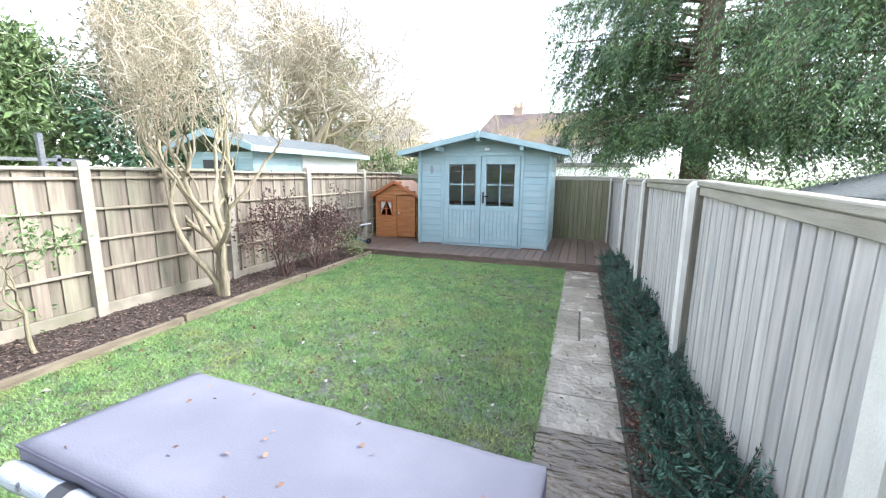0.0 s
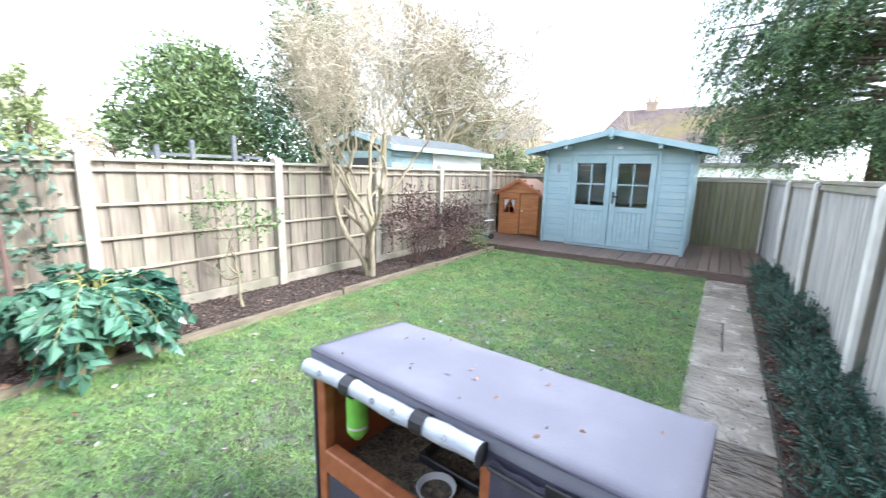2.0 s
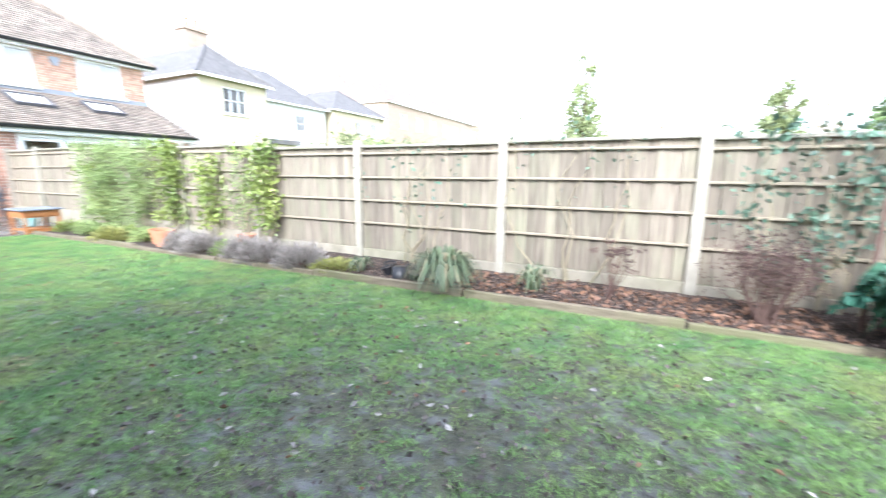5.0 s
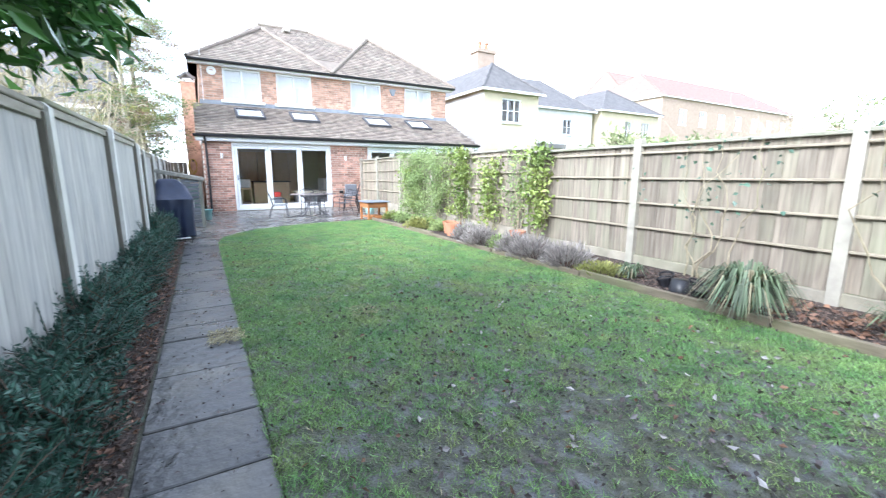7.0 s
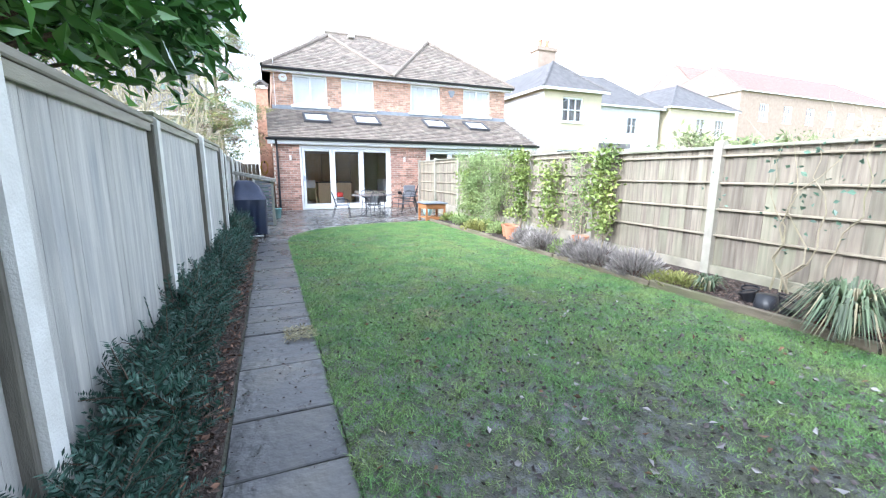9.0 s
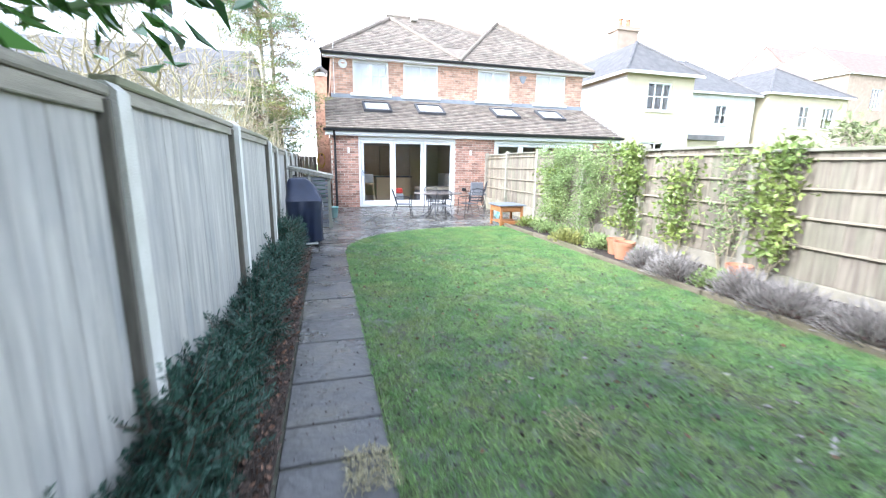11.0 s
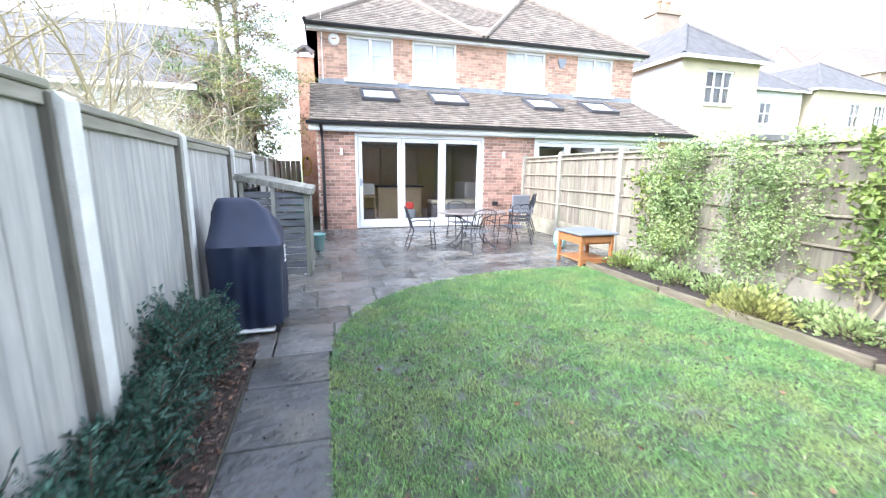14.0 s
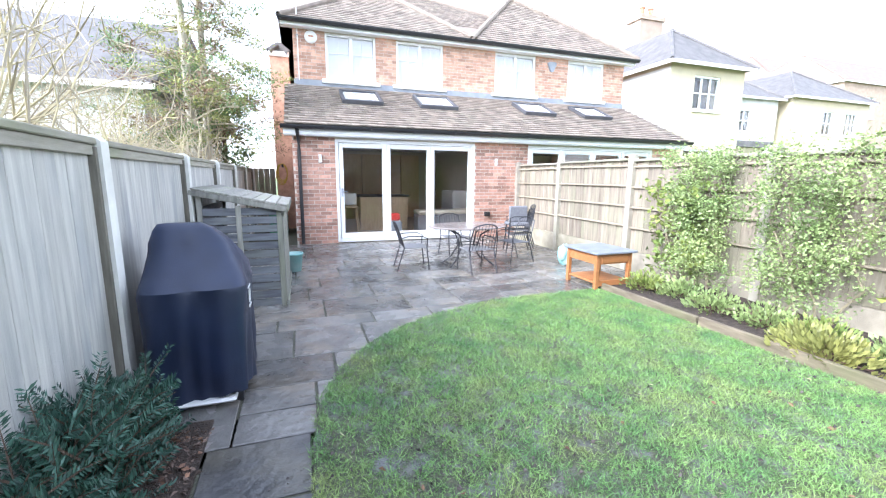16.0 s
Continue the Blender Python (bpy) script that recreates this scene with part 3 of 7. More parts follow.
def bifold(x0, x1, leaves, parent):
    part("door_frame", boxes((x0, -0.12, 0.02, x0 + 0.06, 0.01, 2.15), (x1 - 0.06, -0.12, 0.02, x1, 0.01, 2.15), (x0 + 0.06, -0.12, 2.08, x1 - 0.06, 0.01, 2.15),
                             (x0 + 0.06, -0.12, 0.02, x1 - 0.06, 0.03, 0.1), bevel=0.006), UPVC, parent, "white door frame")
    for i in range(leaves):
        a = x0 + 0.065 + i * (x1 - x0 - 0.13) / leaves
        b = a + (x1 - x0 - 0.13) / leaves - 0.006
        d = part("glass_door", boxes((a, -0.085, 0.105, a + 0.085, -0.015, 2.075), (b - 0.085, -0.085, 0.105, b, -0.015, 2.075),
                                     (a + 0.085, -0.085, 1.98, b - 0.085, -0.015, 2.075), (a + 0.085, -0.085, 0.105, b - 0.085, -0.015, 0.21), bevel=0.006), UPVC, parent, "white framed glass door leaf")
        part("pane", boxes((a + 0.085, -0.055, 0.21, b - 0.085, -0.045, 1.98)), GLASS, d).visible_shadow = False
        if i == leaves - 1:
            part("handle", boxes((b - 0.06, -0.015, 0.98, b - 0.03, 0.0, 1.16), (b - 0.15, 0.001, 1.08, b - 0.03, 0.02, 1.1), bevel=0.003), LEAD, d)


bifold(-3.72, -0.62, 3, house)
bifold(-8.88, -5.1, 4, house)
# fascia, gutter, lean-to roof
part("fascia", boxes((HX1 - 0.15, 0.2, 2.2, HX0 + 0.15, 0.225, 2.38), (HX1 - 0.15, 0.0, 2.18, HX0 + 0.15, 0.2, 2.2)), UPVC, house, "white fascia board")


def gutter(x0, x1, y, z, parent, r=0.06):
    hp = Heap()
    a = np.linspace(np.pi, 2 * np.pi, 9)
    prof = np.stack([np.cos(a) * r, np.sin(a) * r], 1)
    inner = prof[::-1] * 0.88
    ring = np.concatenate([prof, inner])
    k = len(ring)
    v = np.concatenate([np.stack([np.full(k, x), y + ring[:, 0], z + ring[:, 1]], 1) for x in (x0, x1)])
    hp.add(v, [(i, (i + 1) % k, k + (i + 1) % k, k + i) for i in range(k)])
    ob = hp.part("gutter", BLACK, parent, "black half-round gutter")
    for x in np.arange(min(x0, x1) + 0.5, max(x0, x1), 0.9):
        part("gutter_bracket", boxes((x - 0.012, y - 0.07, z - 0.075, x + 0.012, y + 0.066, z + 0.012), bevel=0.004), BLACK, ob)


gutter(HX0 + 0.2, HX1 - 0.2, 0.3, 2.365, house, 0.075)
hp = Heap()
hp.tube([(0.1, 0.3, 2.3), (0.09, 0.22, 2.2), (0.08, 0.08, 2.1), (0.08, 0.06, 1.9), (0.08, 0.06, 0.03)], [0.034] * 5, 8)
hp.part("downpipe", BLACK, house, "black downpipe", True)


def tiled_slope(name, corner, along, up, cols, rows, parent, material, thick=0.019, keep=None):
    """Lapped tiles on a plane: corner at the eave, along the eave, up the slope."""
    corner, along, up = Vector(corner), Vector(along), Vector(up)
    nrm = along.cross(up).normalized()
    if nrm.z < 0:
        nrm = -nrm
    hp = Heap()
    a, u = along / cols, up / rows
    rng = np.random.default_rng(5)
    for j in range(rows):
        for i in range(cols):
            fi = i + (0.5 if j % 2 else 0.0)
            if keep and not keep((fi + 0.5) / cols, (j + 0.5) / rows):
                continue
            if fi + 1 > cols + 0.01:
                continue
            lift = float(rng.uniform(0, 0.006))
            p0 = corner + a * (fi + 0.02) + u * j + nrm * (thick + lift)
            p1 = corner + a * (fi + 0.98) + u * j + nrm * (thick + lift * 0.6)
            p2 = corner + a * (fi + 0.98) + u * (j + 1.1) + nrm * 0.004
            p3 = corner + a * (fi + 0.02) + u * (j + 1.1) + nrm * 0.004
            q0, q1 = p0 - nrm * 0.022, p1 - nrm * 0.022
            hp.add([p0, p1, p2, p3, q0, q1], [(0, 1, 2, 3), (4, 5, 1, 0), (0, 3, 4, 4), (1, 5, 2, 2)])
    hp.f = [tuple(dict.fromkeys(f)) for f in hp.f]
    ob = hp.part(name, material, parent)
    ob["kind"] = "stuff"
    return ob


bm = bmesh.new()
prism(bm, [(0.26, 2.38), (UY - HY, 3.6), (UY - HY, 3.5), (0.2, 2.28)], "x", HX1 - 0.12, HX0 + 0.12)
part("lean_to_roof", bm, TILE, house)
tiled_slope("roof_tiles", (HX0 + 0.13, 0.3, 2.385), (HX1 - HX0 - 0.26, 0, 0), (0, UY - HY - 0.3, 1.22), 64, 19, house, TILE, thick=0.025)
part("flashing", boxes((HX1 - 0.1, UY - HY + 0.003, 3.58, HX0 - 0.1, UY - HY + 0.02, 3.74)), LEAD, house, "grey lead flashing")
for x0, x1 in ((-1.83, -0.9), (-3.68, -2.72), (-6.5, -5.55), (-8.35, -7.4)):
    slope = math.degrees(math.atan2(1.22, 2.6))
    bm = boxes((x0, 0.0, 0.0, x1, 0.06, 0.09), (x0, 0.8, 0.0, x1, 0.88, 0.09), (x0, 0.06, 0.0, x0 + 0.07, 0.8, 0.09), (x1 - 0.07, 0.06, 0.0, x1, 0.8, 0.09), bevel=0.008)
    fr2 = part("roof_window", bm, SKYFRAME, house, "grey-framed roof window")
    fr2.matrix_basis = Matrix.Translation((0, -1.78, 3.385)) @ Matrix.Rotation(radians(-slope), 4, "X")
    part("pane", boxes((x0 + 0.07, 0.06, 0.06, x1 - 0.07, 0.8, 0.066)), GLASS, fr2).visible_shadow = False
    part("blind", boxes((x0 + 0.07, 0.06, 0.035, x1 - 0.07, 0.8, 0.045)), UPVC, fr2, "white blind")
# upper windows
for a, b, z0, z1 in UWIN:
    wdw = part("window", boxes((a, UY - HY - 0.12, z0, a + 0.06, UY - HY - 0.02, z1), (b - 0.06, UY - HY - 0.12, z0, b, UY - HY - 0.02, z1),
                               (a + 0.06, UY - HY - 0.12, z1 - 0.06, b - 0.06, UY - HY - 0.02, z1), (a + 0.06, UY - HY - 0.12, z0, b - 0.06, UY - HY - 0.02, z0 + 0.06),
                               ((a + b) / 2 - 0.04, UY - HY - 0.12, z0 + 0.06, (a + b) / 2 + 0.04, UY - HY - 0.02, z1 - 0.06), bevel=0.006), UPVC, house, "white casement window")
    c = (a + b) / 2
    for xa, xb in ((a + 0.06, c - 0.04), (c + 0.04, b - 0.06)):
        part("pane", boxes((xa, UY - HY - 0.08, z0 + 0.06, xb, UY - HY - 0.07, z1 - 0.06)), GLASS, wdw).visible_shadow = False
        xm = (xa + xb) / 2
        part("glazing_bar", boxes((xm - 0.012, UY - HY - 0.069, z0 + 0.06, xm + 0.012, UY - HY - 0.05, z1 - 0.06),
                                  (xa, UY - HY - 0.069, z1 - 0.45, xm - 0.012, UY - HY - 0.05, z1 - 0.425), (xm + 0.012, UY - HY - 0.069, z1 - 0.45, xb, UY - HY - 0.05, z1 - 0.425)), UPVC, wdw)
    part("sill", boxes((a - 0.1, UY - HY - 0.02, z0 - 0.1, b + 0.1, UY - HY + 0.07, z0 + 0.0), bevel=0.01), UPVC, wdw, "white sill")
    part("blind", boxes((a + 0.06, UY - HY - 0.105, z0 + 0.06, b - 0.06, UY - HY - 0.1, z1 - 0.06)), UPVC, wdw, "white blind")
part("soffit", boxes((HX1 - 0.3, UY - HY, 4.88, HX0 + 0.15, UY - HY + 0.22, 4.93), (HX1 - 0.3, UY - HY + 0.2, 4.93, HX0 + 0.15, UY - HY + 0.222, 5.05)), UPVC, house)
gutter(HX0 + 0.2, HX1 - 0.35, UY - HY + 0.29, 5.02, house, 0.085)
part("upper_floor", boxes((HX1 + 0.3, -10.4, 3.5, HX0 - 0.45, UY - HY - 0.31, 3.55)), CREAM, house)
part("rear_wall", boxes((HX1, -10.6, 0, HX0 - 0.1, -10.5, 5.0)), BRICK_I, house)
# main roof: two front hips over a ridge behind
EY, EZ = UY - HY + 0.27, 5.02


def hip(name, x0, x1, xa, ya, za, yb):
    """A hipped front: eave x0..x1 at the front, apex, ridge running back to yb."""
    bm = bmesh.new()
    v = [bm.verts.new(p) for p in ((x0, EY, EZ), (x1, EY, EZ), (xa, ya, za), (xa, yb, za), (x0, yb, EZ), (x1, yb, EZ))]
    for f in ((0, 1, 2), (1, 5, 3, 2), (4, 0, 2, 3), (0, 4, 5, 1), (3, 5, 4)):
        bm.faces.new([v[i] for i in f])
    bmesh.ops.recalc_face_normals(bm, faces=bm.faces[:])
    return part(name, bm, TILE, house)


def hip_tiles(x0, x1, xa, ya, za, yb):
    w = x1 - x0
    ap = (xa - x0) / w

    def keep(s, t):
        return ap * t <= s <= 1 - (1 - ap) * t
    tiled_slope("roof_tiles", (x0, EY, EZ), (w, 0, 0), (0, ya - EY, za - EZ), int(abs(w) / 0.18), 25, house, TILE, keep=keep)
    for side in (x0, x1):
        up = Vector((xa - side, 0, za - EZ))
        L = yb - EY

        def keep2(s, t):
            return s * abs(L) >= t * abs(ya - EY)
        tiled_slope("roof_tiles", (side, EY, EZ), (0, L, 0), up, int(abs(L) / 0.22), 25, house, TILE, keep=keep2)
        hp = Heap()
        hp.tube([(side, EY, EZ + 0.03), (xa, ya, za + 0.05)], [0.07, 0.07], 8)
        hp.part("hip_ridge", TILE, house)
    hp = Heap()
    hp.tube([(xa, ya, za + 0.05), (xa, yb, za + 0.05)], [0.08, 0.08], 8)
    hp.part("ridge", TILE, house)


for args in ((-4.55, 0.38, -2.45, -5.4, 7.25, -10.6), (-10.1, -4.45, -6.9, -4.6, 7.25, -10.6)):
    hip("roof", *args)
    hip_tiles(*args)
# the main ridge behind the two front hips
RA, RB, RY, RZ = -2.6, -4.9, -7.4, 8.0
bm = bmesh.new()
v = [bm.verts.new(p) for p in ((0.38, EY, EZ), (-10.1, EY, EZ), (RB, RY, RZ), (RA, RY, RZ), (-10.1, -12.7, EZ), (0.38, -12.7, EZ))]
for f in ((0, 1, 2, 3), (1, 4, 2), (4, 5, 3, 2), (5, 0, 3), (0, 5, 4, 1)):
    bm.faces.new([v[i] for i in f])
bmesh.ops.recalc_face_normals(bm, faces=bm.faces[:])
part("roof", bm, TILE, house)
tiled_slope("roof_tiles", (0.38, EY, EZ), (-10.48, 0, 0), (0, RY - EY, RZ - EZ), 58, 28, house, TILE,
            keep=lambda s, t: 0.285 * t <= s <= 1 - 0.495 * t and t > 0.3)
for ends in (((RA, RY, RZ + 0.04), (RB, RY, RZ + 0.04)), ((RB, RY, RZ + 0.04), (-10.1, EY, EZ + 0.03))):
    hp = Heap()
    hp.tube(ends, [0.08, 0.08], 8)
    hp.part("ridge", TILE, house)
part("roof_vent", boxes((-3.9, -6.9, 7.72, -3.6, -6.6, 7.86), bevel=0.02), WHITE_WALL, house)


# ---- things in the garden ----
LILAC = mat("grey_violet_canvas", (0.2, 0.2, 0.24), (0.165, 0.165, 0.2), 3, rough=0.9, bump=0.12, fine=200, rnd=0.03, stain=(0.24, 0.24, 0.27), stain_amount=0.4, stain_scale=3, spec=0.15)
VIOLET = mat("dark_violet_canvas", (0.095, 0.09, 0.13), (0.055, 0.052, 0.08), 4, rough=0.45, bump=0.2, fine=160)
CLEAR_VINYL = mat("rolled_clear_vinyl", (0.6, 0.64, 0.7), (0.42, 0.46, 0.54), 12, (1, 6, 6), rough=0.15, bump=0.2)
ORANGE_WOOD = mat("orange_stained_wood", (0.46, 0.16, 0.065), (0.32, 0.1, 0.04), 4, (6, 1, 6), 0.5, 0.15, 50, 0.12)
HONEY_WOOD = mat("honey_stained_wood", (0.52, 0.23, 0.09), (0.38, 0.15, 0.05), 4, (1, 6, 6), 0.5, 0.15, 50, 0.08)
DARK_IN = mat("dark_bedding", (0.26, 0.22, 0.16), (0.08, 0.07, 0.055), 30, rough=0.95, bump=0.8)
GREEN_PLASTIC = mat("lime_plastic", (0.3, 0.75, 0.12), (0.22, 0.62, 0.08), 3, rough=0.3, bump=0.02)
WHITE_BOWL = mat("white_ceramic", (0.75, 0.75, 0.75), (0.68, 0.68, 0.68), 4, rough=0.25, bump=0.0)
NAVY = mat("navy_cover", (0.02, 0.03, 0.07), (0.011, 0.017, 0.04), 3, rough=0.38, bump=0.15, fine=180)
GREY_WOOD = mat("grey_weathered_wood", (0.19, 0.2, 0.22), (0.09, 0.095, 0.11), 4, (1, 8, 8), 0.8, 0.35, 50, 0.15, stain=(0.3, 0.3, 0.22), stain_amount=0.4)
STEEL_DARK = mat("dark_metal", (0.07, 0.07, 0.08), (0.045, 0.045, 0.05), 12, rough=0.4, bump=0.05, metal=0.6)
MESH_GREY = mat("grey_sling", (0.2, 0.2, 0.21), (0.15, 0.15, 0.16), 60, rough=0.7, bump=0.3)
CUSHION = mat("grey_cushion", (0.2, 0.2, 0.21), (0.15, 0.15, 0.17), 20, rough=0.9, bump=0.2)
TABLE_TOP = mat("speckled_table_top", (0.28, 0.24, 0.22), (0.2, 0.17, 0.16), 40, rough=0.25, bump=0.05, gloss_noise=0.12)
TERRACOTTA = mat("terracotta", (0.56, 0.25, 0.14), (0.46, 0.19, 0.1), 6, rough=0.85, bump=0.15, stain=(0.6, 0.45, 0.35), stain_amount=0.4)
TEAL_BAG = mat("teal_plastic_bag", (0.2, 0.5, 0.5), (0.5, 0.65, 0.62), 5, rough=0.3, bump=0.3)
RED = mat("red_plastic", (0.6, 0.05, 0.04), (0.5, 0.04, 0.03), 4, rough=0.4, bump=0)
BLUE = mat("blue_plastic", (0.07, 0.16, 0.34), (0.05, 0.12, 0.27), 4, rough=0.35, bump=0)
HOSE = mat("yellow_hose", (0.6, 0.42, 0.06), (0.5, 0.34, 0.05), 4, rough=0.4, bump=0)
GREEN_BIN = mat("green_plastic", (0.05, 0.2, 0.1), (0.04, 0.16, 0.08), 4, rough=0.4, bump=0.02)


def lathe(prof, segs=20):
    """A turned shape from pairs of radius and height."""
    hp = Heap()
    a = np.arange(segs) * 2 * np.pi / segs
    v = np.concatenate([np.stack([r * np.cos(a), r * np.sin(a), np.full(segs, z)], 1) for r, z in prof])
    f = [(k * segs + i, k * segs + (i + 1) % segs, (k + 1) * segs + (i + 1) % segs, (k + 1) * segs + i) for k in range(len(prof) - 1) for i in range(segs)]
    hp.add(v, f)
    return hp


# rabbit hutch under a fabric cover
HUTCH_AT, HUTCH_TURN = (-0.3075, 0.9615, 0.0), -0.073


def on_hutch(x, y, z):
    c, s = math.cos(HUTCH_TURN), math.sin(HUTCH_TURN)
    return (HUTCH_AT[0] + c * x - s * y, HUTCH_AT[1] + s * x + c * y, z)


hutch = thing("rabbit_hutch", HUTCH_AT, "orange wooden rabbit hutch under a grey violet canvas cover", "rabbit hutch", rz=HUTCH_TURN)
hx0, hx1, hy0, hy1, ht = -0.5485, 0.5485, -0.2165, 0.2165, 0.926
# the cover's top falls towards the back and sags a little between the frame's edges
hp = Heap()
nx, ny = 30, 14
gx, gy = np.meshgrid(np.linspace(hx0, hx1, nx), np.linspace(hy0, hy1, ny))
u, w = (gx - hx0) / (hx1 - hx0), (gy - hy0) / (hy1 - hy0)
edge = np.minimum(np.minimum(u, 1 - u) * 20, np.minimum(w, 1 - w) * 8)
gz = ht + 0.008 - 0.03 * w - 0.008 * np.sin(u * np.pi) * np.sin(w * np.pi) + 0.0015 * np.sin(u * 23 + 3 * w) - 0.01 * np.exp(-edge * 3)
grid_faces = [(j * nx + i, j * nx + i + 1, (j + 1) * nx + i + 1, (j + 1) * nx + i) for j in range(ny - 1) for i in range(nx - 1)]
rim = [i for i in range(nx)] + [j * nx + nx - 1 for j in range(1, ny)] + [(ny - 1) * nx + i for i in range(nx - 2, -1, -1)] + [j * nx for j in range(ny - 2, 0, -1)]
top = np.stack([gx, gy, gz], -1).reshape(-1, 3)
low = top[rim] + np.array([0, 0, -0.05])
hp.add(np.concatenate([top, low]), [(0, 0, 0, 0)])
hp.f = [tuple(f) for f in grid_faces] + [(rim[i], nx * ny + i, nx * ny + (i + 1) % len(rim), rim[(i + 1) % len(rim)]) for i in range(len(rim))]
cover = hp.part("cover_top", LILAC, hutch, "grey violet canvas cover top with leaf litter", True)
hp = Heap()
hp.tube([(hx0, hy0 - 0.002, ht - 0.006), (0, hy0 - 0.003, ht - 0.008), (hx1, hy0 - 0.002, ht - 0.006)], [0.004] * 3, 6)
hp.part("seam", VIOLET, cover)
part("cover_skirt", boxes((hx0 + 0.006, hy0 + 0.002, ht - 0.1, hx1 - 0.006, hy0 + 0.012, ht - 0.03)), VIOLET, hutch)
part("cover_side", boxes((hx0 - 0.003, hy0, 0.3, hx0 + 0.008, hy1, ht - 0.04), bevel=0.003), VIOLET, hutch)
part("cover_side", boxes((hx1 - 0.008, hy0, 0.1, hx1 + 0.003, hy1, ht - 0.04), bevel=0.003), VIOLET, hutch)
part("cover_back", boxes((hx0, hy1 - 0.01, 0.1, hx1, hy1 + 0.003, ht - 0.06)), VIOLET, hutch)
# creased front curtain
hp = Heap()
n = 40
xs = np.linspace(0.16, hx1 - 0.005, n)
zs = np.linspace(0.12, ht - 0.06, 10)
X, Z = np.meshgrid(xs, zs)
Y = hy0 - 0.016 + 0.014 * np.sin(X * 38 + 2 * np.sin(Z * 9)) * (1 - (Z - 0.12) / 0.9) + 0.004 * np.sin(X * 91 + Z * 20)
v = np.stack([X, Y, Z], -1).reshape(-1, 3)
f = [(j * n + i, j * n + i + 1, (j + 1) * n + i + 1, (j + 1) * n + i) for j in range(9) for i in range(n - 1)]
hp.add(v, f)
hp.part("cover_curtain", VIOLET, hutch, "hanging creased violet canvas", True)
hp = Heap()
hp.tube([(0.16, hy0 - 0.022, ht - 0.075), (0.3, hy0 - 0.022, ht - 0.08), (hx1 - 0.01, hy0 - 0.02, ht - 0.075)], [0.006] * 3, 6)
hp.part("zip", BLACK, hutch)
part("strap", boxes((0.3, hy0 - 0.035, ht - 0.085, 0.37, hy0 - 0.03, ht - 0.035), bevel=0.002), BLACK, hutch)
roll_pts = [(x, hy0 - 0.024, ht - 0.05 + 0.003 * math.sin(x * 14)) for x in np.linspace(hx0 + 0.015, 0.14, 14)]
hp = Heap()
hp.tube(roll_pts, [0.026 + 0.002 * math.sin(i * 1.9) for i in range(14)], 12)
hp.part("rolled_window", CLEAR_VINYL, hutch, "rolled-up clear vinyl window", True)
for x in (-0.32, -0.04):
    hp = Heap()
    hp.tube([(x - 0.022, hy0 - 0.024, ht - 0.05), (x + 0.022, hy0 - 0.024, ht - 0.05)], [0.031, 0.031], 12)
    hp.part("roll_strap", BLACK, hutch)
for x in (-0.44, -0.2, -0.12, 0.05):
    o = lathe([(0.004, 0.0), (0.009, 0.0), (0.009, 0.003), (0.004, 0.003)], 12).part("eyelet", LEAD, hutch, "small metal eyelet")
    o.matrix_basis = pose(x, hy0 - 0.046, ht - 0.04, 65, 0, 0)
o = lathe([(0.0, 0.0), (0.028, 0.0), (0.03, 0.003), (0.0, 0.004)], 14).part("roll_end", BLACK, hutch)
o.matrix_basis = pose(0.14, hy0 - 0.024, ht - 0.05, 0, 90, 0)
BEDDING_HAY = mat("dull_hay", (0.36, 0.31, 0.2), (0.2, 0.17, 0.11), 20, rough=0.9, bump=0, island=True, rnd=0.4)
# timber box
part("hutch_floor", boxes((hx0 + 0.02, hy0 + 0.03, 0.455, hx1 - 0.02, hy1 - 0.02, 0.49)), DARK_IN, hutch, "bedding-strewn floor")
part("back_board", boxes((hx0 + 0.02, hy1 - 0.04, 0.48, hx1 - 0.02, hy1 - 0.02, ht - 0.075)), ORANGE_WOOD, hutch)
part("divider", boxes((0.15, hy0 + 0.03, 0.49, 0.17, hy1 - 0.06, ht - 0.075)), ORANGE_WOOD, hutch)
for x in (hx0 + 0.012, 0.12):
    part("front_post", boxes((x, hy0 + 0.005, 0.12, x + 0.045, hy0 + 0.045, ht - 0.07), bevel=0.004), ORANGE_WOOD, hutch)
part("front_rail", boxes((hx0 + 0.06, hy0 - 0.005, 0.49, 0.12, hy0 + 0.045, 0.575), bevel=0.005), ORANGE_WOOD, hutch)
part("side_board", boxes((hx0 + 0.02, hy0 + 0.046, 0.48, hx0 + 0.04, hy1 - 0.05, ht - 0.075)), ORANGE_WOOD, hutch)
part("lower_front", boxes((hx0 + 0.06, hy0 + 0.01, 0.12, 0.12, hy0 + 0.02, 0.49)), VIOLET, hutch)
for x in (hx0 + 0.02, hx1 - 0.06):
    for y in (hy0 + 0.02, hy1 - 0.06):
        part("leg", boxes((x, y, 0.0, x + 0.04, y + 0.04, 0.44), bevel=0.004), ORANGE_WOOD, hutch)
part("open_door", boxes((-0.36, hy0 - 0.42, 0.425, -0.315, hy0 - 0.01, 0.45), (0.24, hy0 - 0.42, 0.425, 0.285, hy0 - 0.01, 0.45),
                        (-0.315, hy0 - 0.42, 0.425, 0.24, hy0 - 0.375, 0.45), (-0.315, hy0 - 0.055, 0.425, 0.24, hy0 - 0.01, 0.45), bevel=0.004), ORANGE_WOOD, hutch, "lowered wooden door frame")
hp = Heap()
for i in range(18):
    x = -0.3 + i * 0.03
    hp.tube([(x, hy0 - 0.38, 0.437), (x, hy0 - 0.05, 0.437)], [0.0015] * 2, 4)
for i in range(9):
    y = hy0 - 0.29 + i * 0.032
    hp.tube([(-0.315, y - 0.06, 0.437), (0.24, y - 0.06, 0.437)], [0.0015] * 2, 4)
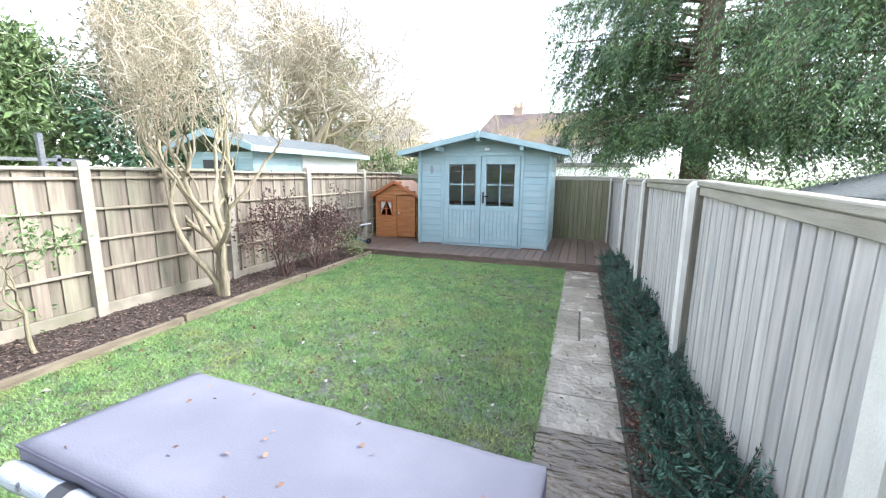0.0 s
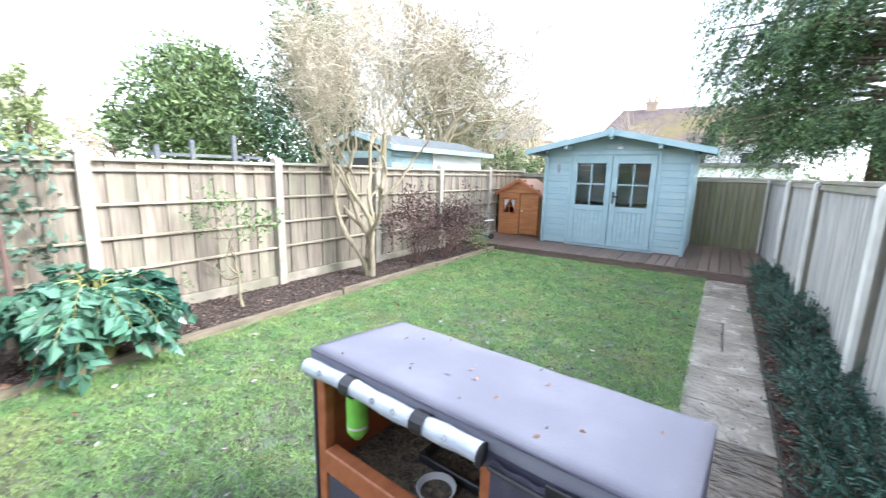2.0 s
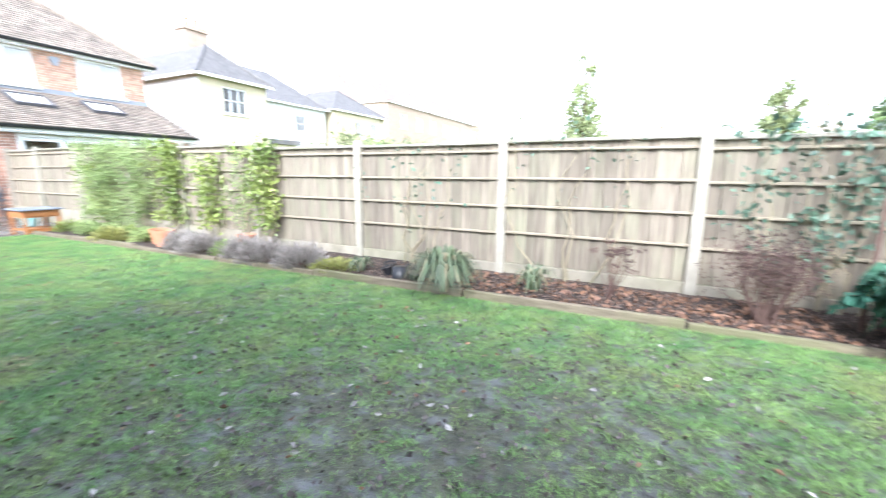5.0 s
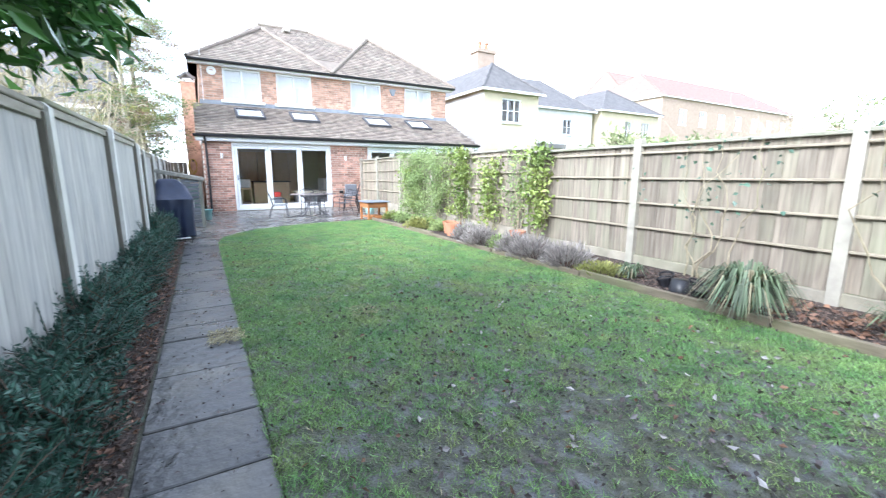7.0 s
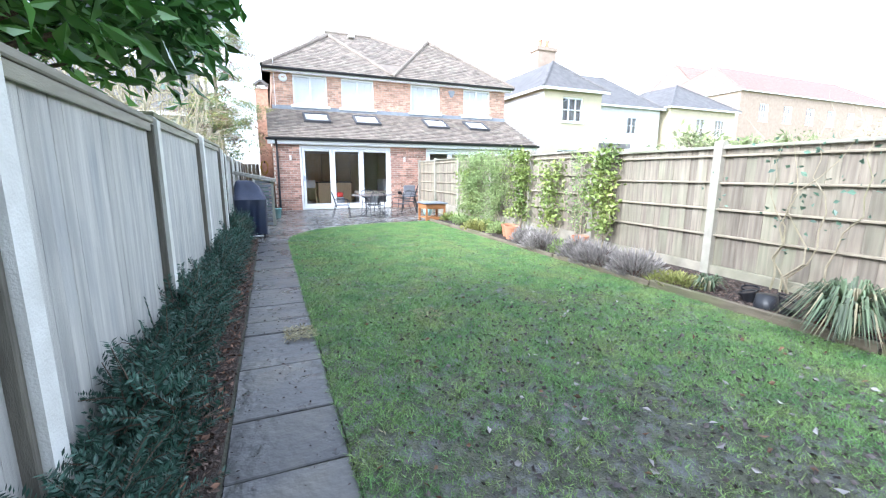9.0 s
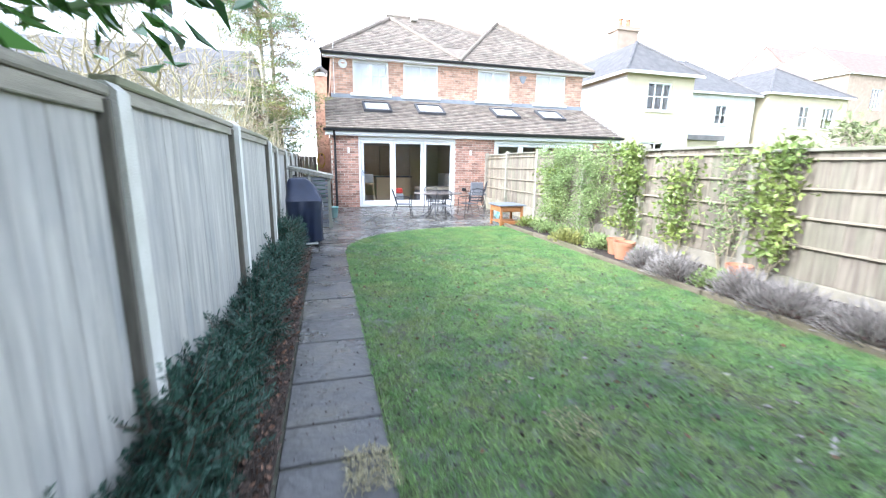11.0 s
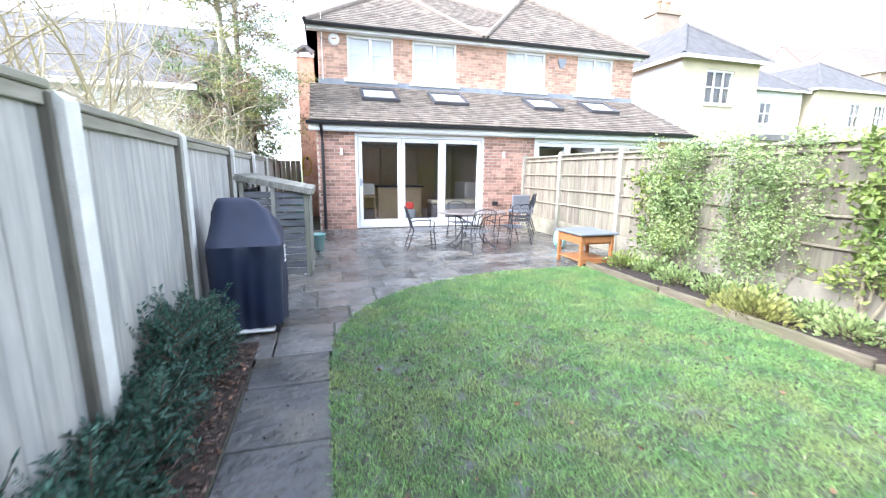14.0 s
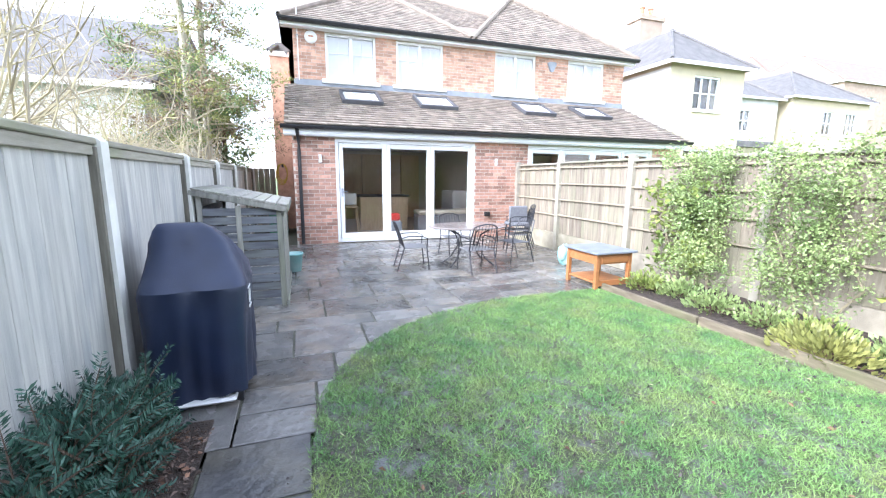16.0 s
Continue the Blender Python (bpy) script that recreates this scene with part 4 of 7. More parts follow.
hp.part("wire_mesh", STEEL_DARK, hutch)
part("litter_tray", boxes((-0.28, 0.02, 0.491, 0.1, 0.04, 0.525), (-0.28, 0.15, 0.491, 0.1, 0.17, 0.525), (-0.28, 0.04, 0.491, -0.26, 0.15, 0.525), (0.08, 0.04, 0.491, 0.1, 0.15, 0.525), bevel=0.003), BLACK, hutch, "black plastic litter tray")
for k in range(3):
    part("back_slat", boxes((hx0 + 0.04, hy1 - 0.046, 0.495 + k * 0.118, hx1 - 0.04, hy1 - 0.038, 0.607 + k * 0.118), bevel=0.004), ORANGE_WOOD, hutch)
hp = Heap()
rng = np.random.default_rng(44)
q = np.stack([rng.uniform(-0.5, 0.13, 900), rng.uniform(hy0 + 0.05, hy1 - 0.06, 900), np.full(900, 0.492)], 1)
hp.leaves(q, 0.02, np.stack([rng.normal(size=900), rng.normal(size=900), rng.normal(size=900) * 0.3], 1), 0.1, 0.15, 0.05, rng)
hp.part("hay", BEDDING_HAY, hutch, "short hay strewn over the floor")["kind"] = "stuff"

bottle = thing("water_bottle", on_hutch(-0.4, -0.15, 0.62), "lime green plastic pet water bottle hung inside the hutch", "bottle")
b = lathe([(0.0, 0.0), (0.012, 0.0), (0.028, 0.02), (0.036, 0.035), (0.036, 0.1), (0.034, 0.105), (0.036, 0.11), (0.036, 0.175), (0.03, 0.19), (0.0, 0.192)], 18)
b.part("body", GREEN_PLASTIC, bottle, smooth=True)
lathe([(0.037, 0.05), (0.037, 0.058), (0.0372, 0.058)], 18).part("band", WHITE_BOWL, bottle)
bowl = thing("feeding_bowl", on_hutch(-0.13, -0.06, 0.49), "small white feeding bowl with dark food", "bowl")
lathe([(0.0, 0.002), (0.05, 0.002), (0.065, 0.035), (0.062, 0.037), (0.048, 0.012), (0.0, 0.01)], 20).part("bowl", WHITE_BOWL, bowl, smooth=True)
lathe([(0.0, 0.022), (0.052, 0.018)], 16).part("food", DARK_IN, bowl)
# litter on the cover
LEAF_BROWN = mat("fallen_leaf", (0.27, 0.15, 0.09), (0.16, 0.09, 0.065), 8, rough=0.8, bump=0.2, rnd=0.5, island=True)
rng = np.random.default_rng(3)
hp = Heap()
lx, ly = rng.uniform(-0.5, 0.5, 20), rng.uniform(-0.19, 0.19, 20)
p = np.array([on_hutch(a, b, ht + 0.012 - 0.03 * (b - hy0) / 0.433 - 0.006) for a, b in zip(lx, ly)])
hp.leaves(p, 0.017, np.stack([rng.normal(size=20), rng.normal(size=20), np.full(20, 0.05)], 1), 0.05, 0.6, 0.02, rng)
tagged(hp.part("leaf_litter", LEAF_BROWN), "small brown leaves lying on the hutch cover", "leaf litter", kind="stuff")

# playhouse
ph = thing("playhouse", (-3.62, 8.68, 0.13), "small orange wooden playhouse with a shuttered window and door", "playhouse")
pw = 0.5
for k in range(8):
    z0 = 0.0 + k * 0.118
    for a, b in ((-pw, -0.38), (-0.08, 0.02)) if 0.4 < z0 < 0.8 else ((-pw, 0.02),):
        part("weatherboard", boxes((a, 0.0, z0, b, 0.022, z0 + 0.116), bevel=0.005), HONEY_WOOD, ph)
for k in range(8):
    z0 = k * 0.118
    part("weatherboard", boxes((-pw - 0.005, 0.022, z0, -pw + 0.015, 0.9, z0 + 0.116), bevel=0.005), HONEY_WOOD, ph)
    part("weatherboard", boxes((pw - 0.015, 0.022, z0, pw + 0.005, 0.9, z0 + 0.116), bevel=0.005), HONEY_WOOD, ph)
for k in range(3):
    half = pw * (1 - k / 3.0) - 0.02
    part("weatherboard", boxes((-half, 0.0, 0.945 + k * 0.1, half, 0.022, 1.043 + k * 0.1), bevel=0.004), HONEY_WOOD, ph)
d = part("door", boxes((0.04, -0.012, 0.02, pw - 0.03, 0.018, 0.93), bevel=0.005), HONEY_WOOD, ph)
for i in range(1, 4):
    part("groove", boxes((0.04 + i * 0.107, -0.014, 0.03, 0.044 + i * 0.107, -0.0115, 0.92)), ORANGE_WOOD, d)
k = lathe([(0.0, 0.02), (0.018, 0.015), (0.018, 0.0)], 10).part("knob", WHITE_BOWL, d)
k.matrix_basis = pose(0.09, -0.012, 0.55, 90, 0, 0)
w = part("window", boxes((-0.4, -0.012, 0.46, -0.37, 0.02, 0.82), (-0.1, -0.012, 0.46, -0.07, 0.02, 0.82), (-0.37, -0.012, 0.79, -0.1, 0.02, 0.82), (-0.37, -0.012, 0.46, -0.1, 0.02, 0.49),
                         (-0.245, -0.01, 0.49, -0.225, 0.015, 0.79), (-0.37, -0.008, 0.63, -0.245, 0.013, 0.65), (-0.225, -0.008, 0.63, -0.1, 0.013, 0.65), bevel=0.003), ORANGE_WOOD, ph)
for s in (-1, 1):
    bm = bmesh.new()
    prism(bm, [(-0.235 + s * 0.13, 0.79), (-0.235 + s * 0.02, 0.79), (-0.235 + s * 0.12, 0.56), (-0.235 + s * 0.13, 0.5)], "y", 0.022, 0.03)
    part("curtain", bm, WHITE_WALL, w, "white curtain")
    bm = bmesh.new()
    prism(bm, [(0, 1.235), (s * 0.58, 0.9), (s * 0.58, 0.925), (0, 1.265)], "y", -0.06, 0.98)
    part("roof", bm, HONEY_WOOD, ph)
    bm = bmesh.new()
    prism(bm, [(0, 1.2), (s * 0.58, 0.865), (s * 0.58, 0.93), (0, 1.27)], "y", -0.08, -0.062)
    part("barge_board", bm, ORANGE_WOOD, ph)
part("back_wall", boxes((-pw, 0.88, 0, pw, 0.9, 0.94)), HONEY_WOOD, ph)

# child's scooter leaning on the deck edge
sc = thing("scooter", (-4.0, 7.72, 0.13), "small blue and black child's scooter lying at the deck edge", "scooter")
hp = Heap()
hp.tube([(-0.2, 0.15, 0.06), (0.1, 0.0, 0.05), (0.24, -0.08, 0.04)], [0.022] * 3, 8)
hp.part("deck_bar", BLUE, sc)
hp = Heap()
hp.tube([(-0.2, 0.15, 0.06), (-0.1, 0.18, 0.25), (0.05, 0.2, 0.36)], [0.018] * 3, 8)
hp.part("steering_tube", BLACK, sc)
for px, py in ((-0.22, 0.16), (0.26, -0.09)):
    o = lathe([(0.02, -0.012), (0.055, -0.012), (0.06, 0.0), (0.055, 0.012), (0.02, 0.012)], 16).part("wheel", BLACK, sc)
    o.matrix_basis = pose(px, py, 0.061, 90, 0, 60)
hp = Heap()
hp.tube([(-0.02, 0.08, 0.35), (0.1, 0.3, 0.37)], [0.018] * 2, 8)
hp.part("handlebar", UPVC, sc)

# log store
st = thing("garden_store", (0.3, -11.75, 0.0), "grey weathered slatted timber store with a sloping lid", "garden store")
D, Ws, H0, H1 = 1.45, 0.78, 1.08, 1.24
PALE_GREY_WOOD = mat("pale_weathered_wood", (0.36, 0.35, 0.31), (0.2, 0.195, 0.175), 4, (8, 8, 1), 0.85, 0.35, 50, 0.15, stain=(0.24, 0.26, 0.16), stain_amount=0.5)
for x in (0.0, Ws - 0.05):
    for y in (-0.05, -D):
        part("post", boxes((x, y, 0.0, x + 0.05, y + 0.05, H0 if x == 0.0 else H1), bevel=0.004), PALE_GREY_WOOD, st)
for k in range(12):
    z = 0.03 + k * 0.088
    part("slat", boxes((0.05, -0.012, 0.0, Ws - 0.05, 0.002, 0.076), bevel=0.004), GREY_WOOD, st).matrix_basis = pose(0, 0.008, z, 10, 0, 0.3 * math.sin(k * 2.7))
    part("slat", boxes((Ws - 0.015, -D, z, Ws, -0.06, z + 0.08), bevel=0.004), GREY_WOOD, st)
for k in range(13):
    y = -D + 0.06 + k * 0.107
    part("slat", boxes((-0.014, y, 0.05, 0.0, y + 0.09, H0 - 0.04), bevel=0.004), PALE_GREY_WOOD, st)
part("frame_rail", boxes((-0.03, -D, 0.02, -0.015, 0.02, 0.08), (-0.03, -D, H0 - 0.1, -0.015, 0.02, H0 - 0.03), (0.38, 0.02, 0.03, 0.43, 0.034, H0 + 0.02), bevel=0.003), PALE_GREY_WOOD, st)
for k in range(8):
    x = -0.06 + k * 0.112
    bm = boxes((x, -D - 0.03, 0.0, x + 0.105, 0.05, 0.022), bevel=0.004)
    o = part("lid_board", bm, PALE_GREY_WOOD, st)
    o.matrix_basis = Matrix.Translation((0, 0, H0 + 0.015)) @ Matrix.Rotation(-math.atan2(H1 - H0, Ws), 4, "Y")
o = part("lid_rail", boxes((-0.06, 0.036, -0.055, Ws + 0.06, 0.05, -0.001), bevel=0.004), PALE_GREY_WOOD, st)
o.matrix_basis = Matrix.Translation((0, 0, H0 + 0.015)) @ Matrix.Rotation(-math.atan2(H1 - H0, Ws), 4, "Y")
part("lid_edge", boxes((-0.075, -D - 0.04, H0 - 0.045, -0.06, 0.06, H0 + 0.035), bevel=0.004), PALE_GREY_WOOD, st)
tub = thing("plastic_tub", (0.24, -13.5, 0.0), "small teal plastic tub behind the timber store", "tub")
lathe([(0, 0.01), (0.1, 0.01), (0.13, 0.26), (0.14, 0.26), (0.14, 0.28), (0.125, 0.28), (0.1, 0.03), (0, 0.03)], 18).part("tub", TEAL_BAG, tub, smooth=True)

# covered barbecue
bbq = thing("covered_barbecue", (0.745, -10.1, 0.0), "barbecue under a dark navy fabric cover", "barbecue")
rings = [(0.265, 0.35, 0.06, 0, 0), (0.275, 0.36, 0.3, 0, 0), (0.28, 0.365, 0.55, 0, 0), (0.287, 0.372, 0.72, 0, 0), (0.284, 0.37, 0.745, 0, 0), (0.275, 0.315, 0.8, 0.003, -0.03),
         (0.255, 0.235, 0.88, 0.015, -0.06), (0.215, 0.15, 0.98, 0.04, -0.07), (0.165, 0.09, 1.06, 0.07, -0.06), (0.12, 0.04, 1.095, 0.09, -0.05), (0.08, 0.015, 1.1, 0.09, -0.05)]
segs = 72
hp = Heap()
v = []
for k, (ax, ay, z, ox, oy) in enumerate(rings):
    for i in range(segs):
        a = 2 * math.pi * i / segs
        c, s = math.cos(a), math.sin(a)
        e = 7.0 if k < 6 else 4.0
        r = (abs(c) ** e + abs(s) ** e) ** (-1 / e)
        hang = max(0.0, 1 - z / 0.74)
        fold = (0.026 * math.sin(a * 7 + z * 2.0 + 1.3 * math.sin(a * 2)) + 0.014 * math.sin(a * 17 - z * 4)) * hang + 0.005 * math.sin(a * 5 + z * 12) + (0.008 * math.sin(a * 9 + z * 30) if 3 < k < 8 else 0)
        v.append((ox + (ax * r + fold) * c, oy + (ay * r + fold) * s, z + (0.03 * math.sin(a * 3 + 1) if k == 0 else 0)))
def cover_piece(name, a, b, close):
    hp = Heap()
    hp.v.append(np.array(v[a * segs:b * segs]))
    hp.f.extend([(k * segs + i, k * segs + (i + 1) % segs, (k + 1) * segs + (i + 1) % segs, (k + 1) * segs + i) for k in range(b - a - 1) for i in range(segs)])
    if close:
        hp.f.append(tuple((b - a - 1) * segs + i for i in range(segs)))
    o = hp.part(name, NAVY, bbq, smooth=True)
    o.rotation_euler[2] = 0.05


cover_piece("cover_skirt", 0, 5, False)
cover_piece("cover_hood", 4, len(rings), True)
mk = part("mark", boxes((-0.006, -0.03, 0.0, 0.0, -0.018, 0.075), (-0.006, -0.006, 0.0, 0.0, 0.006, 0.075), (-0.006, 0.018, 0.0, 0.0, 0.03, 0.075), (-0.006, -0.05, 0.09, 0, 0.05, 0.1), (-0.006, -0.05, -0.03, 0, 0.05, -0.02)), UPVC, bbq, "white printed mark")
mk.location = (-0.302, 0.2, 0.62)
for x, y in ((-0.22, -0.27), (-0.22, 0.27), (0.22, -0.27), (0.22, 0.27)):
    part("leg", boxes((x - 0.02, y - 0.02, 0.0, x + 0.02, y + 0.02, 0.5), bevel=0.004), STEEL_DARK, bbq)
part("base_shelf", boxes((-0.21, -0.27, 0.04, 0.21, 0.375, 0.065), bevel=0.012), WHITE_BOWL, bbq, "white base shelf")

# potting table with a zinc top
pt = thing("potting_table", (-3.62, -11.55, 0.0), "orange stained wooden potting table with a grey metal top", "potting table")
for x in (-0.27, 0.23):
    for y in (-0.3, 0.26):
        part("leg", boxes((x, y, 0.0, x + 0.05, y + 0.05, 0.46), bevel=0.004), HONEY_WOOD, pt)
part("apron", boxes((-0.26, -0.29, 0.33, 0.27, -0.265, 0.46), (-0.26, 0.275, 0.33, 0.27, 0.3, 0.46), (-0.26, -0.25, 0.33, -0.24, 0.26, 0.46), (0.245, -0.25, 0.33, 0.27, 0.26, 0.46), bevel=0.003), HONEY_WOOD, pt)
part("drawer", boxes((-0.19, 0.3, 0.35, 0.2, 0.315, 0.44), bevel=0.004), HONEY_WOOD, pt)
part("shelf", boxes((-0.25, -0.27, 0.08, 0.26, 0.29, 0.105), (-0.26, 0.29, 0.05, 0.27, 0.305, 0.12), bevel=0.003), HONEY_WOOD, pt)
part("top", boxes((-0.32, -0.34, 0.461, 0.32, 0.35, 0.49), bevel=0.006), LEAD, pt, "grey zinc top")

# bag of compost
bag = thing("compost_bag", (-3.95, -12.75, 0.0), "slumped teal and white plastic compost bag", "bag")
bm = bmesh.new()
bmesh.ops.create_icosphere(bm, subdivisions=4, radius=1.0)
for vv in bm.verts:
    c = vv.co
    k = 1 + 0.12 * math.sin(c.x * 5 + c.z * 4) * math.sin(c.y * 6)
    vv.co = Vector((c.x * 0.2 * k * (abs(c.x) + 0.2) ** -0.3, c.y * 0.11 * k, max(0.004, 0.15 + c.z * 0.18 * k)))
o = part("bag", bm, TEAL_BAG, bag)
o.data.shade_smooth()
bag.rotation_euler[2] = 1.0


# table and chairs
tb = thing("garden_table", (-2.42, -13.2, 0.0), "oval patio table with dark metal scrolled legs", "table")
hp = lathe([(0.0, 0.615), (0.62, 0.615), (0.635, 0.62), (0.64, 0.635), (0.625, 0.645), (0.0, 0.645)], 40)
o = hp.part("tabletop", TABLE_TOP, tb)
o.scale = (1.0, 0.75, 1)
for a in (0.6, 2.5, 3.75, 5.65):
    c, s = math.cos(a), math.sin(a)
    hp = Heap()
    hp.tube([(c * 0.42, s * 0.33, 0.61), (c * 0.22, s * 0.18, 0.5), (c * 0.16, s * 0.13, 0.33), (c * 0.3, s * 0.25, 0.12), (c * 0.45, s * 0.36, 0.01)], [0.013] * 5, 6)
    hp.part("leg", STEEL_DARK, tb)
hp = Heap()
hp.tube([(0.2 * math.cos(a), 0.16 * math.sin(a), 0.35) for a in np.linspace(0, 2 * np.pi, 20)], [0.008] * 20, 6)
hp.part("ring", STEEL_DARK, tb)


def chair():
    e = thing("garden_chair", (0, 0, 0), "dark metal stacking patio chair with a grey sling seat", "chair", "patio chairs")
    w, z = 0.23, 0.4
    for s in (-1, 1):
        hp = Heap()
        hp.tube([(s * w, 0.24, 0.0), (s * w, 0.2, z), (s * w, 0.21, 0.56), (s * w, 0.12, 0.6), (s * w, -0.12, 0.6), (s * w, -0.22, 0.57)], [0.011] * 6, 6)
        hp.part("front_leg", STEEL_DARK, e)
        hp = Heap()
        hp.tube([(s * w, -0.3, 0.0), (s * w, -0.18, z), (s * w * 0.98, -0.24, 0.62), (s * w * 0.9, -0.3, 0.8)], [0.011] * 4, 6)
        hp.part("back_leg", STEEL_DARK, e)
    hp = Heap()
    hp.tube([(-w * 0.9, -0.3, 0.8), (-w * 0.5, -0.32, 0.84), (0, -0.325, 0.855), (w * 0.5, -0.32, 0.84), (w * 0.9, -0.3, 0.8)], [0.011] * 5, 6)
    hp.part("top_rail", STEEL_DARK, e)
    part("seat", boxes((-w, -0.19, z - 0.008, w, 0.21, z + 0.004), bevel=0.004), MESH_GREY, e)
    for i in range(7):
        hp = Heap()
        x = (i - 3) * 0.058
        hp.tube([(x, -0.185, 0.41), (x, -0.24, 0.62), (x, -0.31, 0.835)], [0.0045] * 3, 5)
        hp.part("back_rod", STEEL_DARK, e)
    return e


ch = chair()
SMALL = Matrix.Diagonal((0.9, 0.9, 0.86, 1))
ch.matrix_basis = pose(-1.5, -13.2, 0.008, 0, 0, 85) @ SMALL
for x, y, z, r in ((-2.35, -12.7, 0.008, 185), (-3.25, -13.2, 0.008, -80), (-2.5, -14.0, 0.008, 5), (-3.75, -14.0, 0.008, 250), (-3.78, -14.02, 0.09, 250), (-3.8, -14.04, 0.17, 250)):
    copy_thing(ch, pose(x, y, z, 0, 0, r))
cu = thing("cushion", (-3.8, -14.04, 0.51), "grey seat cushions piled on the stacked chairs", "cushion")
part("pad", boxes((-0.2, -0.2, 0.0, 0.2, 0.2, 0.06), bevel=0.02), CUSHION, cu)
part("pad", boxes((-0.2, -0.05, 0.062, 0.19, 0.0, 0.36), bevel=0.02), CUSHION, cu)


# pots
def pot(x, y, z, r, h, material, label):
    e = thing("plant_pot", (x, y, z), label, "plant pot")
    lathe([(0, 0.005), (r * 0.72, 0.005), (r * 0.93, h * 0.8), (r, h * 0.8), (r * 1.02, h), (r * 0.9, h), (r * 0.85, h * 0.85), (0, h * 0.84)], 22).part("pot", material, e, smooth=False)
    lathe([(0, h * 0.86), (r * 0.86, h * 0.86)], 16).part("soil", SOIL, e)
    return e


pot(-3.83, -8.0, 0.05, 0.13, 0.24, TERRACOTTA, "weathered terracotta pot standing in the bed")
pot(-3.72, -7.68, 0.05, 0.15, 0.25, TERRACOTTA, "large terracotta pot with a pale lime bloom")
pot(-3.98, -6.15, 0.05, 0.13, 0.26, TERRACOTTA, "terracotta pot holding a climbing plant")
for x, y in ((-3.95, -3.65), (-3.78, -3.55), (-3.9, -3.35), (-3.7, -3.2), (-3.85, -3.0)):
    e = pot(x, y, 0.05, 0.075, 0.1, BLACK, "small black plastic nursery pot")
    e.rotation_euler = (0.3 * math.sin(x * 31), 0.25 * math.sin(y * 17), 0)
b = thing("watering_tub", (-3.72, -3.38, 0.05), "upturned black plastic tub", "tub")
lathe([(0.1, 0.0), (0.095, 0.02), (0.08, 0.12), (0.0, 0.125)], 18).part("tub", BLACK, b, smooth=True)

# on the house walls
al = thing("alarm_box", (-0.33, UY + 0.005, 4.72), "white round burglar alarm box on the brick wall", "alarm box")
o = lathe([(0.0, 0.06), (0.1, 0.055), (0.14, 0.03), (0.15, 0.0)], 24).part("box", UPVC, al, smooth=True)
o.matrix_basis = pose(0, 0, 0, -90, 0, 0)
part("mark", boxes((-0.06, 0.06, -0.01, 0.06, 0.064, 0.02)), TERRACOTTA, al)
al2 = thing("alarm_box", (-7.12, UY + 0.005, 4.62), "grey triangular burglar alarm box on the brick wall", "alarm box")
bm = bmesh.new()
prism(bm, [(-0.15, 0.1), (-0.09, 0.14), (0.09, 0.14), (0.15, 0.1), (0.05, -0.13), (-0.05, -0.13)], "y", 0.0, 0.06)
part("box", bm, LEAD, al2)
for x in (-0.32, -4.25):
    e = thing("wall_light", (x, HY + 0.003, 1.75), "small white up-and-down wall light", "wall light")
    part("lamp", boxes((-0.03, 0.0, -0.08, 0.03, 0.05, 0.08), bevel=0.01), UPVC, e)
e = thing("outdoor_socket", (-4.05, HY + 0.003, 0.55), "dark outdoor socket box on the brick wall", "socket")
part("box", boxes((-0.07, 0, -0.05, 0.07, 0.06, 0.05), bevel=0.01), BLACK, e)
part("cover", boxes((-0.06, 0.061, -0.04, 0.06, 0.075, 0.04), bevel=0.008), BLACK, e)
e = thing("garden_hose", (0.5, -18.95, 1.5), "coiled yellow garden hose hanging on the wall", "hose")
for k in range(4):
    hp = Heap()
    r = 0.16 + 0.012 * k
    hp.tube([(r * math.cos(a) * 0.7, 0.0, r * math.sin(a) * 1.35 - 0.02 * k) for a in np.linspace(0, 2 * np.pi, 26)], [0.011] * 26, 6)
    o = hp.part("coil", HOSE, e)
    o.location = (0.01 * k, 0.02 * k, 0)
part("hook", boxes((-0.03, -0.06, 0.12, 0.02, 0.09, 0.2)), BLACK, e)
e = thing("storage_box", (0.62, -18.2, 0.0), "green plastic storage box in the side passage", "storage box")
part("body", boxes((-0.2, -0.4, 0.0, 0.22, 0.3, 0.75), bevel=0.02), GREEN_BIN, e)
part("lid", boxes((-0.22, -0.42, 0.755, 0.24, 0.32, 0.82), bevel=0.02), GREEN_BIN, e)
# side gate
e = thing("side_gate", (1.0, -19.2, 0.0), "brown timber gate closing the side passage", "gate")
for i in range(6):
    part("board", boxes((-0.3 + i * 0.14, 0, 0.02, -0.165 + i * 0.14, 0.02, 1.6), bevel=0.004), BOARD_L, e)

# aerial pole and drainpipe at the upper corner
e = thing("aerial", (-0.02, UY + 0.08, 3.7), "thin white aerial pole fixed to the house corner", "aerial")
hp = Heap()
hp.tube([(0, 0, 0), (0, 0, 2.2)], [0.012, 0.012], 6)
hp.part("pole", UPVC, e)
part("bracket", boxes((-0.02, -0.07, 1.0, 0.02, 0.01, 1.03)), LEAD, e)

